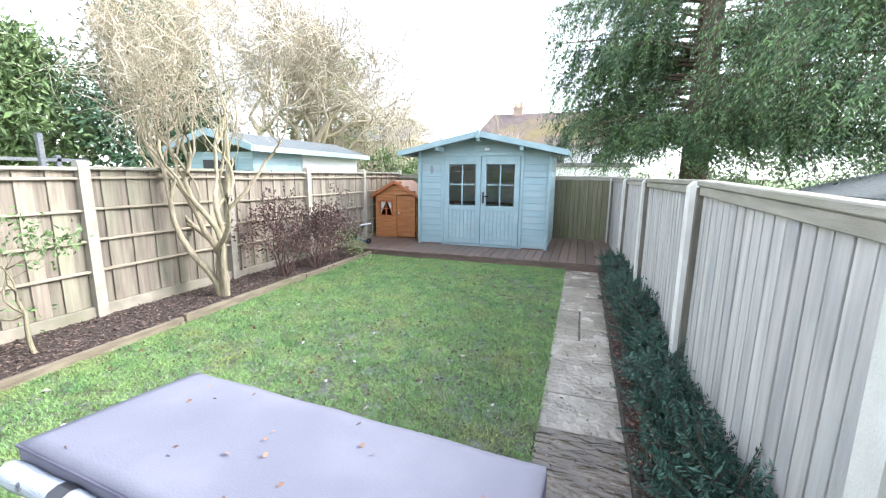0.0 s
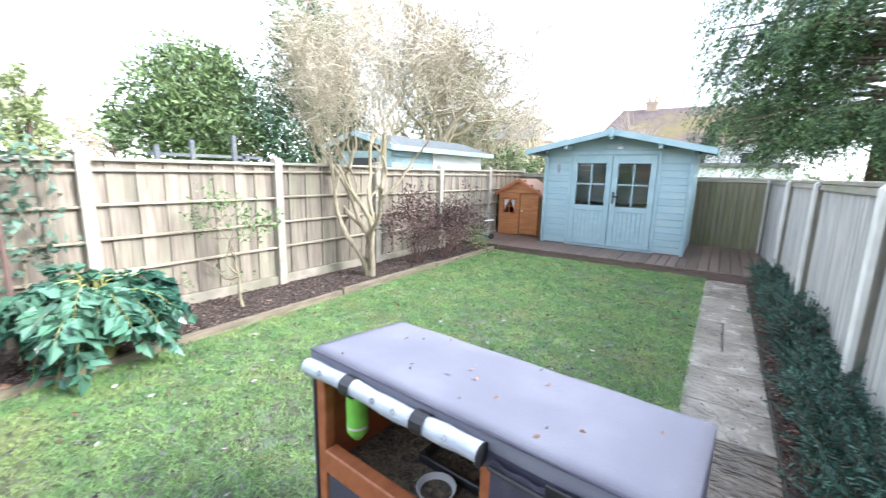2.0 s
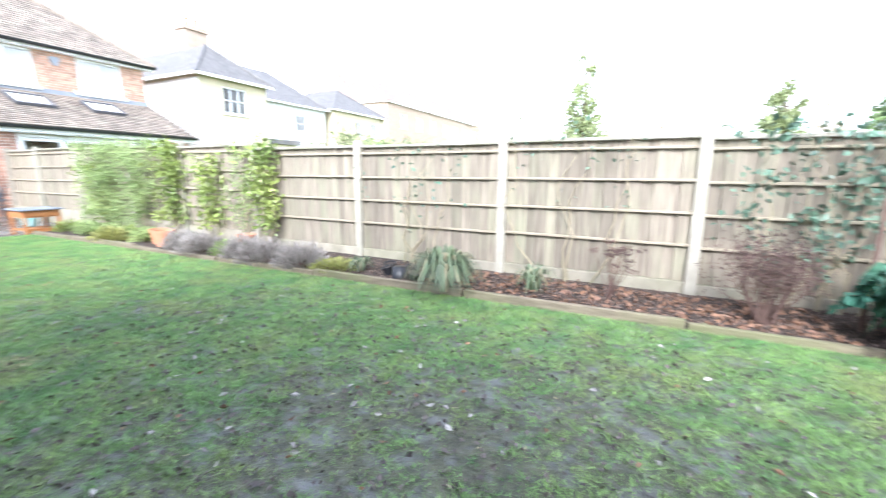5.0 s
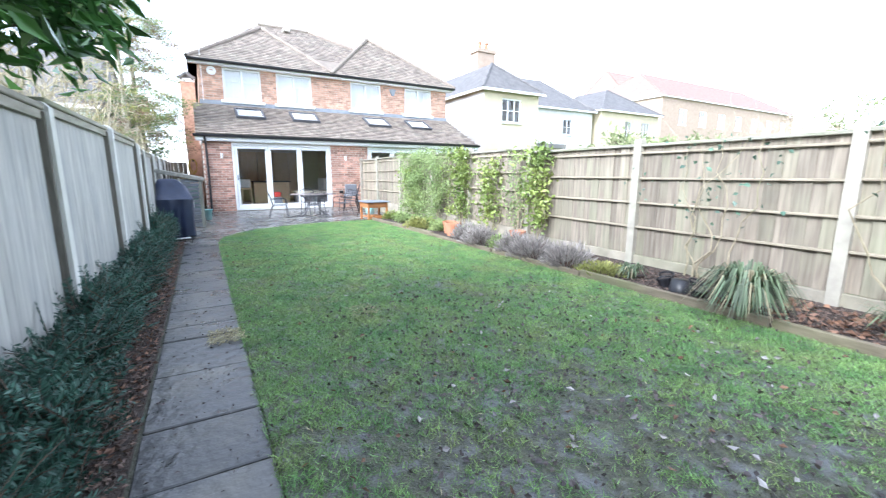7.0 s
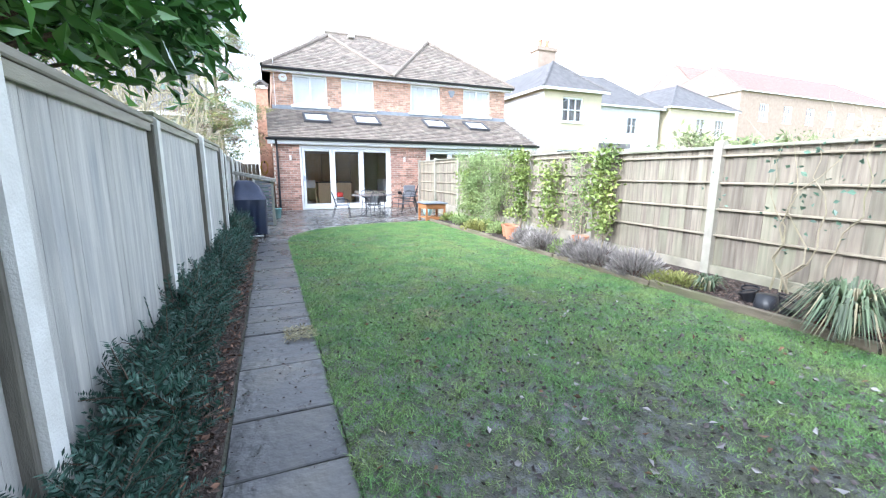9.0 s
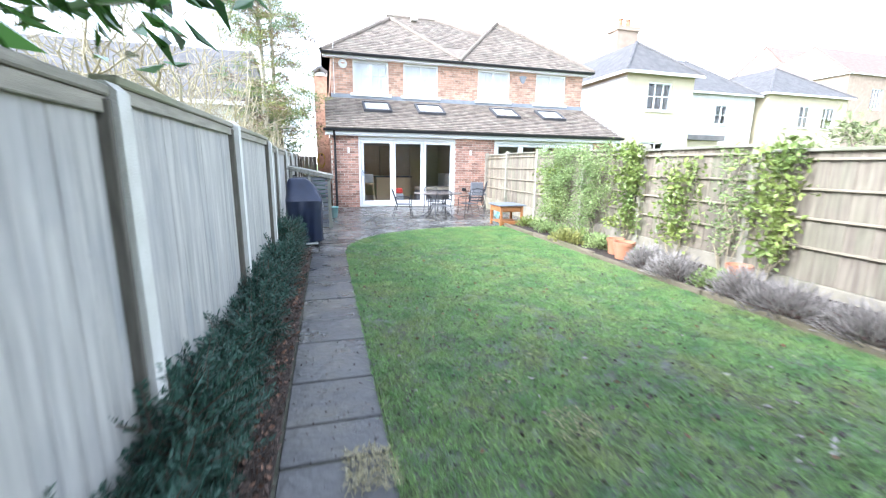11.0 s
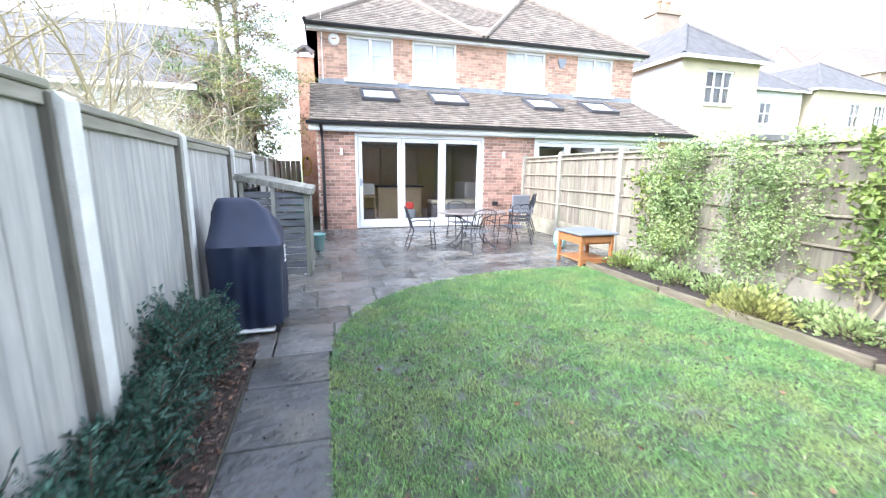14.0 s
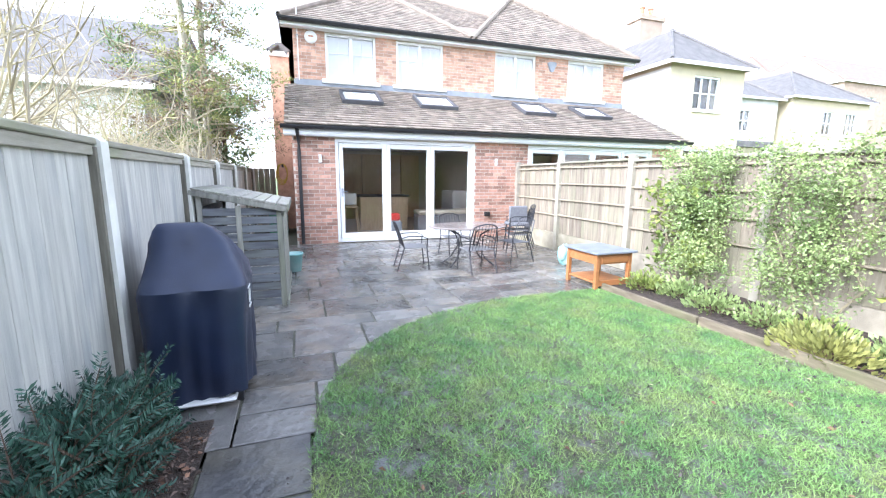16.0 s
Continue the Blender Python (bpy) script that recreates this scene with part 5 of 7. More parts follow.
# kitchen seen through the doors
e = thing("kitchen_island", (-1.9, -18.2, 0.02), "light oak kitchen island", "kitchen island")
part("body", boxes((-0.7, -0.35, 0.0, 0.55, 0.35, 0.86), bevel=0.01), OAK, e)
part("worktop", boxes((-0.75, -0.4, 0.861, 0.6, 0.4, 0.9), bevel=0.008), BLACK, e)
e = thing("bar_stool", (-1.05, -17.4, 0.02), "light wooden high chair by the island", "stool")
for sx in (-1, 1):
    for sy in (-1, 1):
        hp = Heap()
        hp.tube([(sx * 0.2, sy * 0.2, 0.0), (sx * 0.12, sy * 0.12, 0.62)], [0.017] * 2, 6)
        hp.part("leg", OAK, e)
part("seat", boxes((-0.17, -0.17, 0.62, 0.17, 0.17, 0.66), bevel=0.01), OAK, e)
part("backrest", boxes((-0.17, -0.18, 0.68, 0.17, -0.15, 0.98), bevel=0.01), WHITE_BOWL, e)
e = thing("sideboard", (-3.4, -17.2, 0.02), "grey fabric storage bench inside the glass doors", "bench")
part("body", boxes((-0.75, -0.25, 0.0, 0.75, 0.25, 0.45), bevel=0.03), CUSHION, e)
part("cushion", boxes((-0.75, -0.25, 0.452, 0.75, 0.25, 0.56), bevel=0.03), CREAM, e)
e = thing("toy_bag", (-1.95, -16.5, 0.02), "pale patterned bag with a red toy on top", "bag")
part("bag", boxes((-0.15, -0.13, 0.0, 0.15, 0.13, 0.38), bevel=0.04), LEAD, e)
part("toy", boxes((-0.11, -0.09, 0.381, 0.11, 0.09, 0.55), bevel=0.03), RED, e)
e = thing("radiator_cabinet", (-4.2, -18.5, 0.02), "white cabinet against the kitchen wall", "cabinet")
part("body", boxes((-0.25, -0.5, 0.0, 0.25, 0.5, 1.0), bevel=0.01), UPVC, e)
for k in range(3):
    part("drawer", boxes((0.251, -0.46, 0.05 + k * 0.31, 0.265, 0.46, 0.33 + k * 0.31), bevel=0.005), UPVC, e)
e = thing("kitchen_cupboards", (-2.2, -21.2, 0.02), "tall pale oak kitchen cupboards on the back wall", "cupboards")
for k in range(5):
    part("door", boxes((-1.6 + k * 0.65, -0.2, 0.0, -0.97 + k * 0.65, 0.2, 2.1), bevel=0.01), OAK, e)


# ---- neighbouring buildings ----
def block(name, label, x0, x1, y0, y1, eave, rise, wall, roof_mat, windows=(), hip_in=None, category="house", over=0.3):
    """A house: walls, hipped or gabled roof with eaves, windows as (side, from, to, z0, z1)."""
    e = thing(name, (0, 0, 0), label, category, "neighbouring houses")
    holes_n = [(a, b, c, d) for s, a, b, c, d in windows if s == "+y"]
    wall_with_holes("wall", x0, x1, -0.05, eave, y1 - 0.3, y1, holes_n, wall, e)
    part("wall", boxes((x0, y0, -0.05, x1, y0 + 0.3, eave)), wall, e)
    part("wall", boxes((x0, y0 + 0.3, -0.05, x0 + 0.3, y1 - 0.3, eave)), wall, e)
    part("wall", boxes((x1 - 0.3, y0 + 0.3, -0.05, x1, y1 - 0.3, eave)), wall, e)
    hin = hip_in if hip_in is not None else (x1 - x0) / 3
    ym = (y0 + y1) / 2
    X0, X1, Y0, Y1, Z = x0 - over, x1 + over, y0 - over, y1 + over, eave
    bm = bmesh.new()
    if abs(x1 - x0) >= abs(y1 - y0):
        r0, r1 = (X0 + hin, ym, Z + rise), (X1 - hin, ym, Z + rise)
    else:
        xm = (x0 + x1) / 2
        r0, r1 = (xm, Y0 + hin, Z + rise), (xm, Y1 - hin, Z + rise)
    v = [bm.verts.new(p) for p in ((X0, Y0, Z), (X1, Y0, Z), (X1, Y1, Z), (X0, Y1, Z), r0, r1)]
    if abs(x1 - x0) >= abs(y1 - y0):
        fs = ((0, 1, 5, 4), (2, 3, 4, 5), (3, 0, 4), (1, 2, 5), (3, 2, 1, 0))
    else:
        fs = ((0, 1, 4), (1, 2, 5, 4), (2, 3, 5), (3, 0, 4, 5), (3, 2, 1, 0))
    for f in fs:
        bm.faces.new([v[i] for i in f])
    bmesh.ops.recalc_face_normals(bm, faces=bm.faces[:])
    part("roof", bm, roof_mat, e)
    part("fascia", boxes((X0, Y1 - 0.02, Z - 0.1, X1, Y1 + 0.01, Z + 0.02), (X1 - 0.02, Y0, Z - 0.1, X1 + 0.01, Y1 - 0.021, Z + 0.02)), UPVC, e)
    for a, b in (((X0, Y0), r0), ((X1, Y0), r1 if abs(x1 - x0) >= abs(y1 - y0) else r0), ((X1, Y1), r1), ((X0, Y1), r0 if abs(x1 - x0) >= abs(y1 - y0) else r1)):
        hp = Heap()
        hp.tube([(*a, Z), b], [0.08, 0.08], 6)
        hp.part("hip_ridge", roof_mat, e)
    for s, a, b, c, d in windows:
        if s != "+y":
            continue
        n = max(2, round((b - a) / 0.42))
        rows = [(a, y1 - 0.15, c, a + 0.06, y1 - 0.05, d), (b - 0.06, y1 - 0.15, c, b, y1 - 0.05, d), (a + 0.06, y1 - 0.15, d - 0.06, b - 0.06, y1 - 0.05, d), (a + 0.06, y1 - 0.15, c, b - 0.06, y1 - 0.05, c + 0.06)]
        w = part("window", boxes(*rows), UPVC, e)
        for i in range(1, n):
            x = a + (b - a) * i / n
            part("glazing_bar", boxes((x - 0.025, y1 - 0.12, c + 0.06, x + 0.025, y1 - 0.06, d - 0.06)), UPVC, w)
        part("glazing_bar", boxes((a + 0.06, y1 - 0.11, (c + d) / 2 - 0.02, b - 0.06, y1 - 0.07, (c + d) / 2 + 0.02)), UPVC, w)
        part("pane", boxes((a + 0.06, y1 - 0.125, c + 0.06, b - 0.06, y1 - 0.12, d - 0.06)), GLASS, w)
        part("sill", boxes((a - 0.08, y1, c - 0.08, b + 0.08, y1 + 0.06, c)), UPVC, w)
    return e


def chimney(e, x, y, z0, z1, w=0.9, d=0.6):
    c = part("chimney", boxes((x - w / 2, y - d / 2, z0, x + w / 2, y + d / 2, z1 - 0.2), (x - w / 2 - 0.08, y - d / 2 - 0.08, z1 - 0.2, x + w / 2 + 0.08, y + d / 2 + 0.08, z1)), PINK_BRICK, e)
    for s in (-0.25, 0.25):
        o = lathe([(0.13, 0.0), (0.1, 0.4), (0.14, 0.42), (0.14, 0.48), (0.08, 0.48)], 10).part("chimney_pot", TERRACOTTA, c)
        o.location = (x + s, y, z1)


e = block("cream_house", "cream and white rendered house with a slate hipped roof", -16.1, -12.45, -30, -19.0, 5.45, 1.8, CREAM_WALL, SLATE,
          (("+y", -14.9, -13.6, 3.9, 5.1), ("+y", -14.8, -13.4, 1.5, 2.5)), 2.2)
part("side_render", boxes((-12.449, -30, -0.05, -12.42, -19.0, 5.3)), WHITE_WALL, e)
chimney(e, -15.7, -23.8, 5.5, 8.8, 1.3, 0.8)
part("porch", boxes((-18.6, -21, -0.05, -16.11, -19.6, 2.7)), CREAM_WALL, e)
part("porch_roof", boxes((-18.8, -21, 2.71, -16.11, -19.4, 2.95)), SLATE, e)
block("white_house", "long white rendered house with a dark slate roof", -27.4, -16.4, -33, -25.0, 6.1, 2.9, WHITE_WALL, SLATE,
      (("+y", -20.6, -19.2, 4.2, 5.6), ("+y", -25.2, -24.2, 4.2, 5.4), ("+y", -20.3, -18.9, 1.2, 2.6)), 2.5)
block("cream_gabled_house", "cream rendered wing with a pale slate hip roof", -35.5, -28.0, -33, -24.6, 6.3, 2.3, CREAM_WALL, SLATE,
      (("+y", -34.4, -33.2, 4.2, 5.6), ("+y", -32.0, -31.0, 4.2, 5.6)), 3.0)
block("brick_terrace", "long pale brick building with a red tiled roof", -90, -52, -49, -35.0, 11.2, 4.6, PINK_BRICK, PALE_TILE,
      tuple(("+y", -87 + 4.9 * k, -85.2 + 4.9 * k, 7.8, 9.9) for k in range(7)), 5.0)
block("brick_villa", "tall cream house with a reddish tiled roof", -84, -58, -56, -44.0, 12.4, 5.6, PINK_BRICK, PALE_TILE, (("+y", -66, -64.5, 9.5, 11.5), ("+y", -62, -60.5, 9.5, 11.5)), 1.5)
e = block("slate_roof_house", "white house with a mossy slate roof behind the trees", -9.8, 3.4, 38, 47, 4.0, 3.5, WHITE_WALL, MOSSY_TILE, (), 1.7)
chimney(e, -6.1, 42.5, 6.8, 8.1)
for x in (-2.5, 0.8):
    w = part("window", boxes((x, 37.95, 2.3, x + 1.3, 37.99, 3.5)), UPVC, e)
    part("pane", boxes((x + 0.1, 37.93, 2.4, x + 1.2, 37.94, 3.4)), BLACK, w)
part("lean_to", boxes((-5, 33, -0.05, 3.6, 37.9, 2.2)), WHITE_WALL, e)
part("lean_to_roof", boxes((-5.2, 32.8, 2.21, 3.8, 37.9, 2.5)), SLATE, e)
block("pink_house", "pale brick house with a grey roof in the distance", -26, -14, 36, 46, 4.6, 2.6, PINK_BRICK, SLATE, (), 3.0)
block("white_cottage", "white rendered house with a grey slate roof beyond the fence", 2.9, 14, -27, -17.0, 3.1, 2.6, WHITE_WALL, SLATE, (), 0.5)
block("side_return", "orange brick wing of the house in the side passage", 0.21, 0.66, -27, -19.05, 4.5, 0.2, BRICK_I, SLATE, (), 0.1, over=0.02)
# next-door summer house behind the fence
ns = thing("neighbour_shed", (-7.2, 7.4, 0.0), "teal-painted garden building with a mossy felt roof", "garden building")
for k in range(15):
    part("log_board", boxes((-0.9, 0.0, 0.02 + k * 0.13, 0.9, 0.03, 0.148 + k * 0.13), bevel=0.006), TEAL, ns)
    part("log_board", boxes((0.87, 0.03, 0.02 + k * 0.13, 0.9, 4.2, 0.148 + k * 0.13), bevel=0.006), TEAL, ns)
part("white_wall", boxes((0.901, 1.6, 0.3, 0.93, 4.2, 2.0)), WHITE_WALL, ns)
for s in (-1, 1):
    bm = bmesh.new()
    prism(bm, [(0, 2.36), (s * 1.2, 2.02), (s * 1.2, 2.07), (0, 2.42)], "y", -0.3, 4.5)
    part("roof", bm, FELT, ns)
    bm = bmesh.new()
    prism(bm, [(0, 2.3), (s * 1.2, 1.96), (s * 1.2, 2.09), (0, 2.44)], "y", -0.34, -0.302)
    part("barge_board", bm, TEAL_TRIM, ns)
part("eaves_board", boxes((1.19, -0.3, 1.96, 1.215, 4.5, 2.08)), TEAL_TRIM, ns)
w = part("window", boxes((-0.5, -0.02, 1.3, 0.5, -0.001, 1.85), bevel=0.004), TEAL_TRIM, ns)
part("pane", boxes((-0.44, -0.026, 1.36, 0.44, -0.021, 1.8)), BLACK, w)
# posts of a climbing frame next door
cf = thing("play_frame", (-11.5, 4.6, 0.0), "weathered timber climbing frame in the next garden", "climbing frame")
for x, y, h in ((0, 0, 2.0), (0.5, 0.6, 2.15), (1.0, 1.4, 2.3), (-0.3, 2.4, 1.9)):
    part("post", boxes((x - 0.05, y - 0.05, 0, x + 0.05, y + 0.05, h), bevel=0.008), GREY_WOOD, cf)
part("beam", boxes((-0.35, -0.1, 1.75, -0.25, 3.0, 1.83), (-0.35, -0.1, 1.55, -0.25, 3.0, 1.63)), GREY_WOOD, cf)
nr = thing("garage_next_door", (6.6, 6.5, 0.0), "low grey felt garage roof beyond the fence", "garage")
bm = bmesh.new()
prism(bm, [(-2.2, -0.05), (2.2, -0.05), (2.2, 1.25), (0.0, 1.85), (-2.2, 1.25)], "y", 0.0, 4.5)
part("garage", bm, FELT, nr)


# ---- plants ----
def leaf_mat(name, c1, c2, rough=0.5, rnd=0.35, scale=2.0):
    return mat(name, c1, c2, scale, rough=rough, bump=0, rnd=rnd, island=True)


YEW = leaf_mat("yew_needles", (0.055, 0.125, 0.09), (0.02, 0.056, 0.04), rnd=0.5)
CYPRESS = leaf_mat("cypress_sprays", (0.175, 0.265, 0.1), (0.03, 0.075, 0.042), rnd=0.65, scale=1.8)
CYPRESS_DARK = leaf_mat("cypress_shade", (0.12, 0.2, 0.1), (0.06, 0.12, 0.07))
LAUREL = leaf_mat("laurel_leaf", (0.125, 0.27, 0.06), (0.045, 0.13, 0.035), rough=0.2, rnd=0.5)
IVY = leaf_mat("ivy_leaf", (0.33, 0.38, 0.1), (0.15, 0.22, 0.06), rough=0.4)
ROSE = leaf_mat("rose_leaf", (0.36, 0.43, 0.17), (0.18, 0.26, 0.09), rough=0.45)
BLUE_LEAF = leaf_mat("glossy_blue_green_leaf", (0.12, 0.24, 0.15), (0.045, 0.125, 0.085), rough=0.25, rnd=0.5)
CLIMB_LEAF = leaf_mat("blue_grey_climber_leaf", (0.15, 0.23, 0.16), (0.07, 0.13, 0.09), rough=0.35, rnd=0.45)
OLIVE_LEAF = leaf_mat("small_olive_leaf", (0.19, 0.27, 0.11), (0.1, 0.17, 0.06))
DRY_LEAF = leaf_mat("dry_brown_leaf", (0.14, 0.08, 0.07), (0.075, 0.047, 0.043), rough=0.85)
STRAP = leaf_mat("strap_leaf", (0.19, 0.235, 0.125), (0.075, 0.115, 0.065), rough=0.5, rnd=0.5)
LAVENDER = leaf_mat("grey_lavender", (0.4, 0.36, 0.33), (0.23, 0.2, 0.185), rough=0.9)
FAR_LEAF = leaf_mat("far_green_leaf", (0.21, 0.28, 0.11), (0.1, 0.155, 0.065), rnd=0.5)
FAR_PALE = leaf_mat("far_pale_leaf", (0.3, 0.33, 0.16), (0.2, 0.24, 0.1))
YELLOW_LEAF = leaf_mat("yellow_green_leaf", (0.37, 0.36, 0.11), (0.2, 0.22, 0.07))


fence_limit = [None]


def grow(hp, start, way, length, radius, depth, rng, tips, curl=0.25, kids=3, up=0.08, segs=6, sides=5, shrink=0.62, fork=0.65):
    """Limbs that fork and taper; the ends are gathered in tips."""
    p, d = np.array(start, float), np.array(way, float)
    d /= np.linalg.norm(d)
    pts, rad = [p.copy()], [radius]
    for i in range(segs):
        d = d + rng.normal(size=3) * curl + np.array([0, 0, up])
        d /= np.linalg.norm(d)
        p = p + d * length / segs
        if fence_limit[0] is not None and p[0] < fence_limit[0]:
            p[0] = fence_limit[0]
            d[0] = abs(d[0])
        pts.append(p.copy())
        rad.append(radius * (1 - 0.6 * (i + 1) / segs))
    hp.tube(pts, rad, sides)
    if depth == 0:
        tips.append((pts[-1], d))
        tips.append((pts[-3], d))
        return
    for k in range(kids):
        j = rng.integers(max(1, segs // 2), segs + 1)
        w = d + rng.normal(size=3) * fork
        grow(hp, pts[j], w, length * shrink * rng.uniform(0.8, 1.2), rad[j] * 0.75, depth - 1, rng, tips, curl, kids, up, segs, max(3, sides - 1), shrink, fork)


def around(tips, n, spread, rng):
    c = np.array([t[0] for t in tips])
    d = np.array([t[1] for t in tips])
    i = rng.integers(0, len(c), n)
    return c[i] + rng.normal(size=(n, 3)) * spread, d[i]


def tree(name, loc, label, bark, leaf=None, height=4.0, stems=1, seed=1, n_leaves=0, leaf_size=0.08, spread=0.15, curl=0.25, depth=3, kids=3,
         radius=0.1, up=0.08, trunk=0.4, category="tree", lean=0.25, wide=0.45, shrink=0.62, group="", fork=0.65, segs=6):
    e = thing(name, loc, label, category, group)
    rng = np.random.default_rng(seed)
    tips = []
    hp = Heap()
    for s in range(stems):
        a = 2 * math.pi * s / max(1, stems) + rng.uniform(-0.3, 0.3)
        w = (math.cos(a) * lean * (stems > 1), math.sin(a) * lean * (stems > 1), 1)
        grow(hp, (0.03 * math.cos(a) * (stems > 1), 0.03 * math.sin(a) * (stems > 1), -0.03), w, height * trunk, radius, depth, rng, tips, curl, kids, up, segs, shrink=shrink, fork=fork)
        hp.part("trunk" if category == "tree" else "stem", bark, e, smooth=True)["kind"] = "stuff"
        hp = Heap()
    if leaf and n_leaves:
        at, d = around(tips, n_leaves, spread, rng)
        hl = Heap()
        hl.leaves(at, leaf_size, d, 1.0, wide, 0.15, rng)
        hl.part("crown" if category == "tree" else "foliage", leaf, e)
    return e, tips


def crown_tree(name, loc, label, leaf, blobs, n, size, seed, bark=BARK_AND_GAP, trunk_h=3.0, trunk_r=0.2, droop=0.0, wide=0.4, way_spread=1.0, twigs=0, twig_mat=TWIG, limbs=14):
    """A tree whose crown is many clumps of leaves on the ends of limbs; blobs are (x, y, z, rx, ry, rz)."""
    e = thing(name, loc, label, "tree")
    rng = np.random.default_rng(seed)
    hp = Heap()
    top = max(b[2] for b in blobs)
    hp.tube([(0, 0, -0.05), (0.05, 0.02, trunk_h * 0.5), (0, 0, trunk_h), (0, 0.03, max(trunk_h + 0.1, top))], [trunk_r, trunk_r * 0.85, trunk_r * 0.7, trunk_r * 0.25], 9)
    hl, ht, hb = Heap(), Heap(), Heap()
    tot = sum(b[3] * b[4] * b[5] for b in blobs)
    for bx, by, bz, rx, ry, rz in blobs:
        k = int(n * rx * ry * rz / tot)
        clumps = max(5, k // 60)
        u = rng.normal(size=(clumps, 3))
        u /= np.linalg.norm(u, axis=1)[:, None]
        r = rng.uniform(0.45, 1.08, clumps) ** 0.7
        c = np.array([bx, by, bz]) + u * r[:, None] * np.array([rx, ry, rz])
        for q in c[:: max(1, clumps // limbs)]:
            z0 = min(max(trunk_h * 0.6, q[2] - 0.5 * abs(q[0]) - 0.3), top)
            hb.tube([(0, 0, z0), (q[0] * 0.5, q[1] * 0.5, (z0 + q[2]) / 2 + 0.15), q], [trunk_r * 0.2, trunk_r * 0.11, 0.008], 5)
        i = rng.integers(0, clumps, k)
        sp = min(rx, ry, rz) * 0.2
        at = c[i] + rng.normal(size=(k, 3)) * np.array([sp, sp, sp * (1 + droop)])
        way = u[i] * 0.6 + np.array([0, 0, -droop])
        hl.leaves(at, size, way, way_spread, wide, 0.12, rng)
        for t in range(int(twigs * rx * ry * rz / tot)):
            q = c[rng.integers(0, clumps)]
            d = rng.normal(size=3) * 0.4 + np.array([0, 0, -droop])
            d /= np.linalg.norm(d)
            L = rng.uniform(0.4, 1.2)
            ht.tube([q, q + d * L * 0.5 + rng.normal(size=3) * 0.05, q + d * L + np.array([0, 0, -droop * 0.1])], [0.008, 0.005, 0.002], 3)
    hp.part("trunk", bark, e, smooth=True)
    hl.part("crown", leaf, e)
    hb.part("branchwork", bark, e, smooth=True)["kind"] = "stuff"
    if twigs:
        ht.part("twig_work", twig_mat, e)["kind"] = "stuff"
    return e


# curly bare tree in the bed
cork, cork_tips = tree("corkscrew_tree", (-3.76, 4.05, 0.05), "bare multi-stemmed corkscrew tree with pale ochre bark", BARK, None, 5.4, 6, 29, curl=0.27, depth=4, kids=4, radius=0.045, up=0.2, trunk=0.4, lean=0.06, shrink=0.56, fork=0.36, segs=10)
rng = np.random.default_rng(30)
hp = Heap()
for k in range(1700):
    q, d = cork_tips[rng.integers(0, len(cork_tips))]
    q, d = np.array(q), np.array(d) * 0.6 + rng.normal(size=3) * 0.5
    pts = [q.copy()]
    for j in range(5):
        d = d + rng.normal(size=3) * 0.55 + np.array([0, 0, -0.06])
        q = q + d / np.linalg.norm(d) * rng.uniform(0.07, 0.13)
        pts.append(q.copy())
    hp.tube(pts, np.linspace(0.004, 0.0015, 6), 3)
hp.part("twig_work", TWIG, cork, "fine curling pale twigs")["kind"] = "stuff"
# sapling with small leaves
tree("sapling", (-3.88, 2.25, 0.05), "slender evergreen sapling with sparse small leaves", BARK, OLIVE_LEAF, 1.75, 1, 5, 460, 0.055, 0.06, 0.28, 3, 3, 0.022, 0.12, 0.42, "shrub", shrink=0.7)
# dry bush
for k, (x, y) in enumerate(((-3.75, 5.15), (-3.65, 5.75), (-3.8, 6.3))):
    tree("dry_bush", (x, y, 0.05), "dense brown winter bush with dry leaves", TWIG_RED, DRY_LEAF, (1.5, 1.35, 1.2)[k], 11, 20 + k, 1000, 0.06, 0.07, 0.22, 2, 3, 0.012, 0.1, 0.45, "shrub", 0.38, shrink=0.65, group="dry bushes")
tree("low_shrub", (-3.6, 6.75, 0.05), "low evergreen shrub at the deck corner", TWIG_RED, ROSE, 0.55, 7, 27, 500, 0.05, 0.07, 0.25, 2, 3, 0.01, 0.1, 0.5, "shrub", 0.6)
tree("dark_twiggy_shrub", (-3.75, -0.05, 0.05), "dark leafless twiggy shrub", TWIG_RED, DRY_LEAF, 0.8, 22, 31, 1500, 0.03, 0.06, 0.15, 2, 4, 0.009, 0.15, 0.5, "shrub", 0.35)


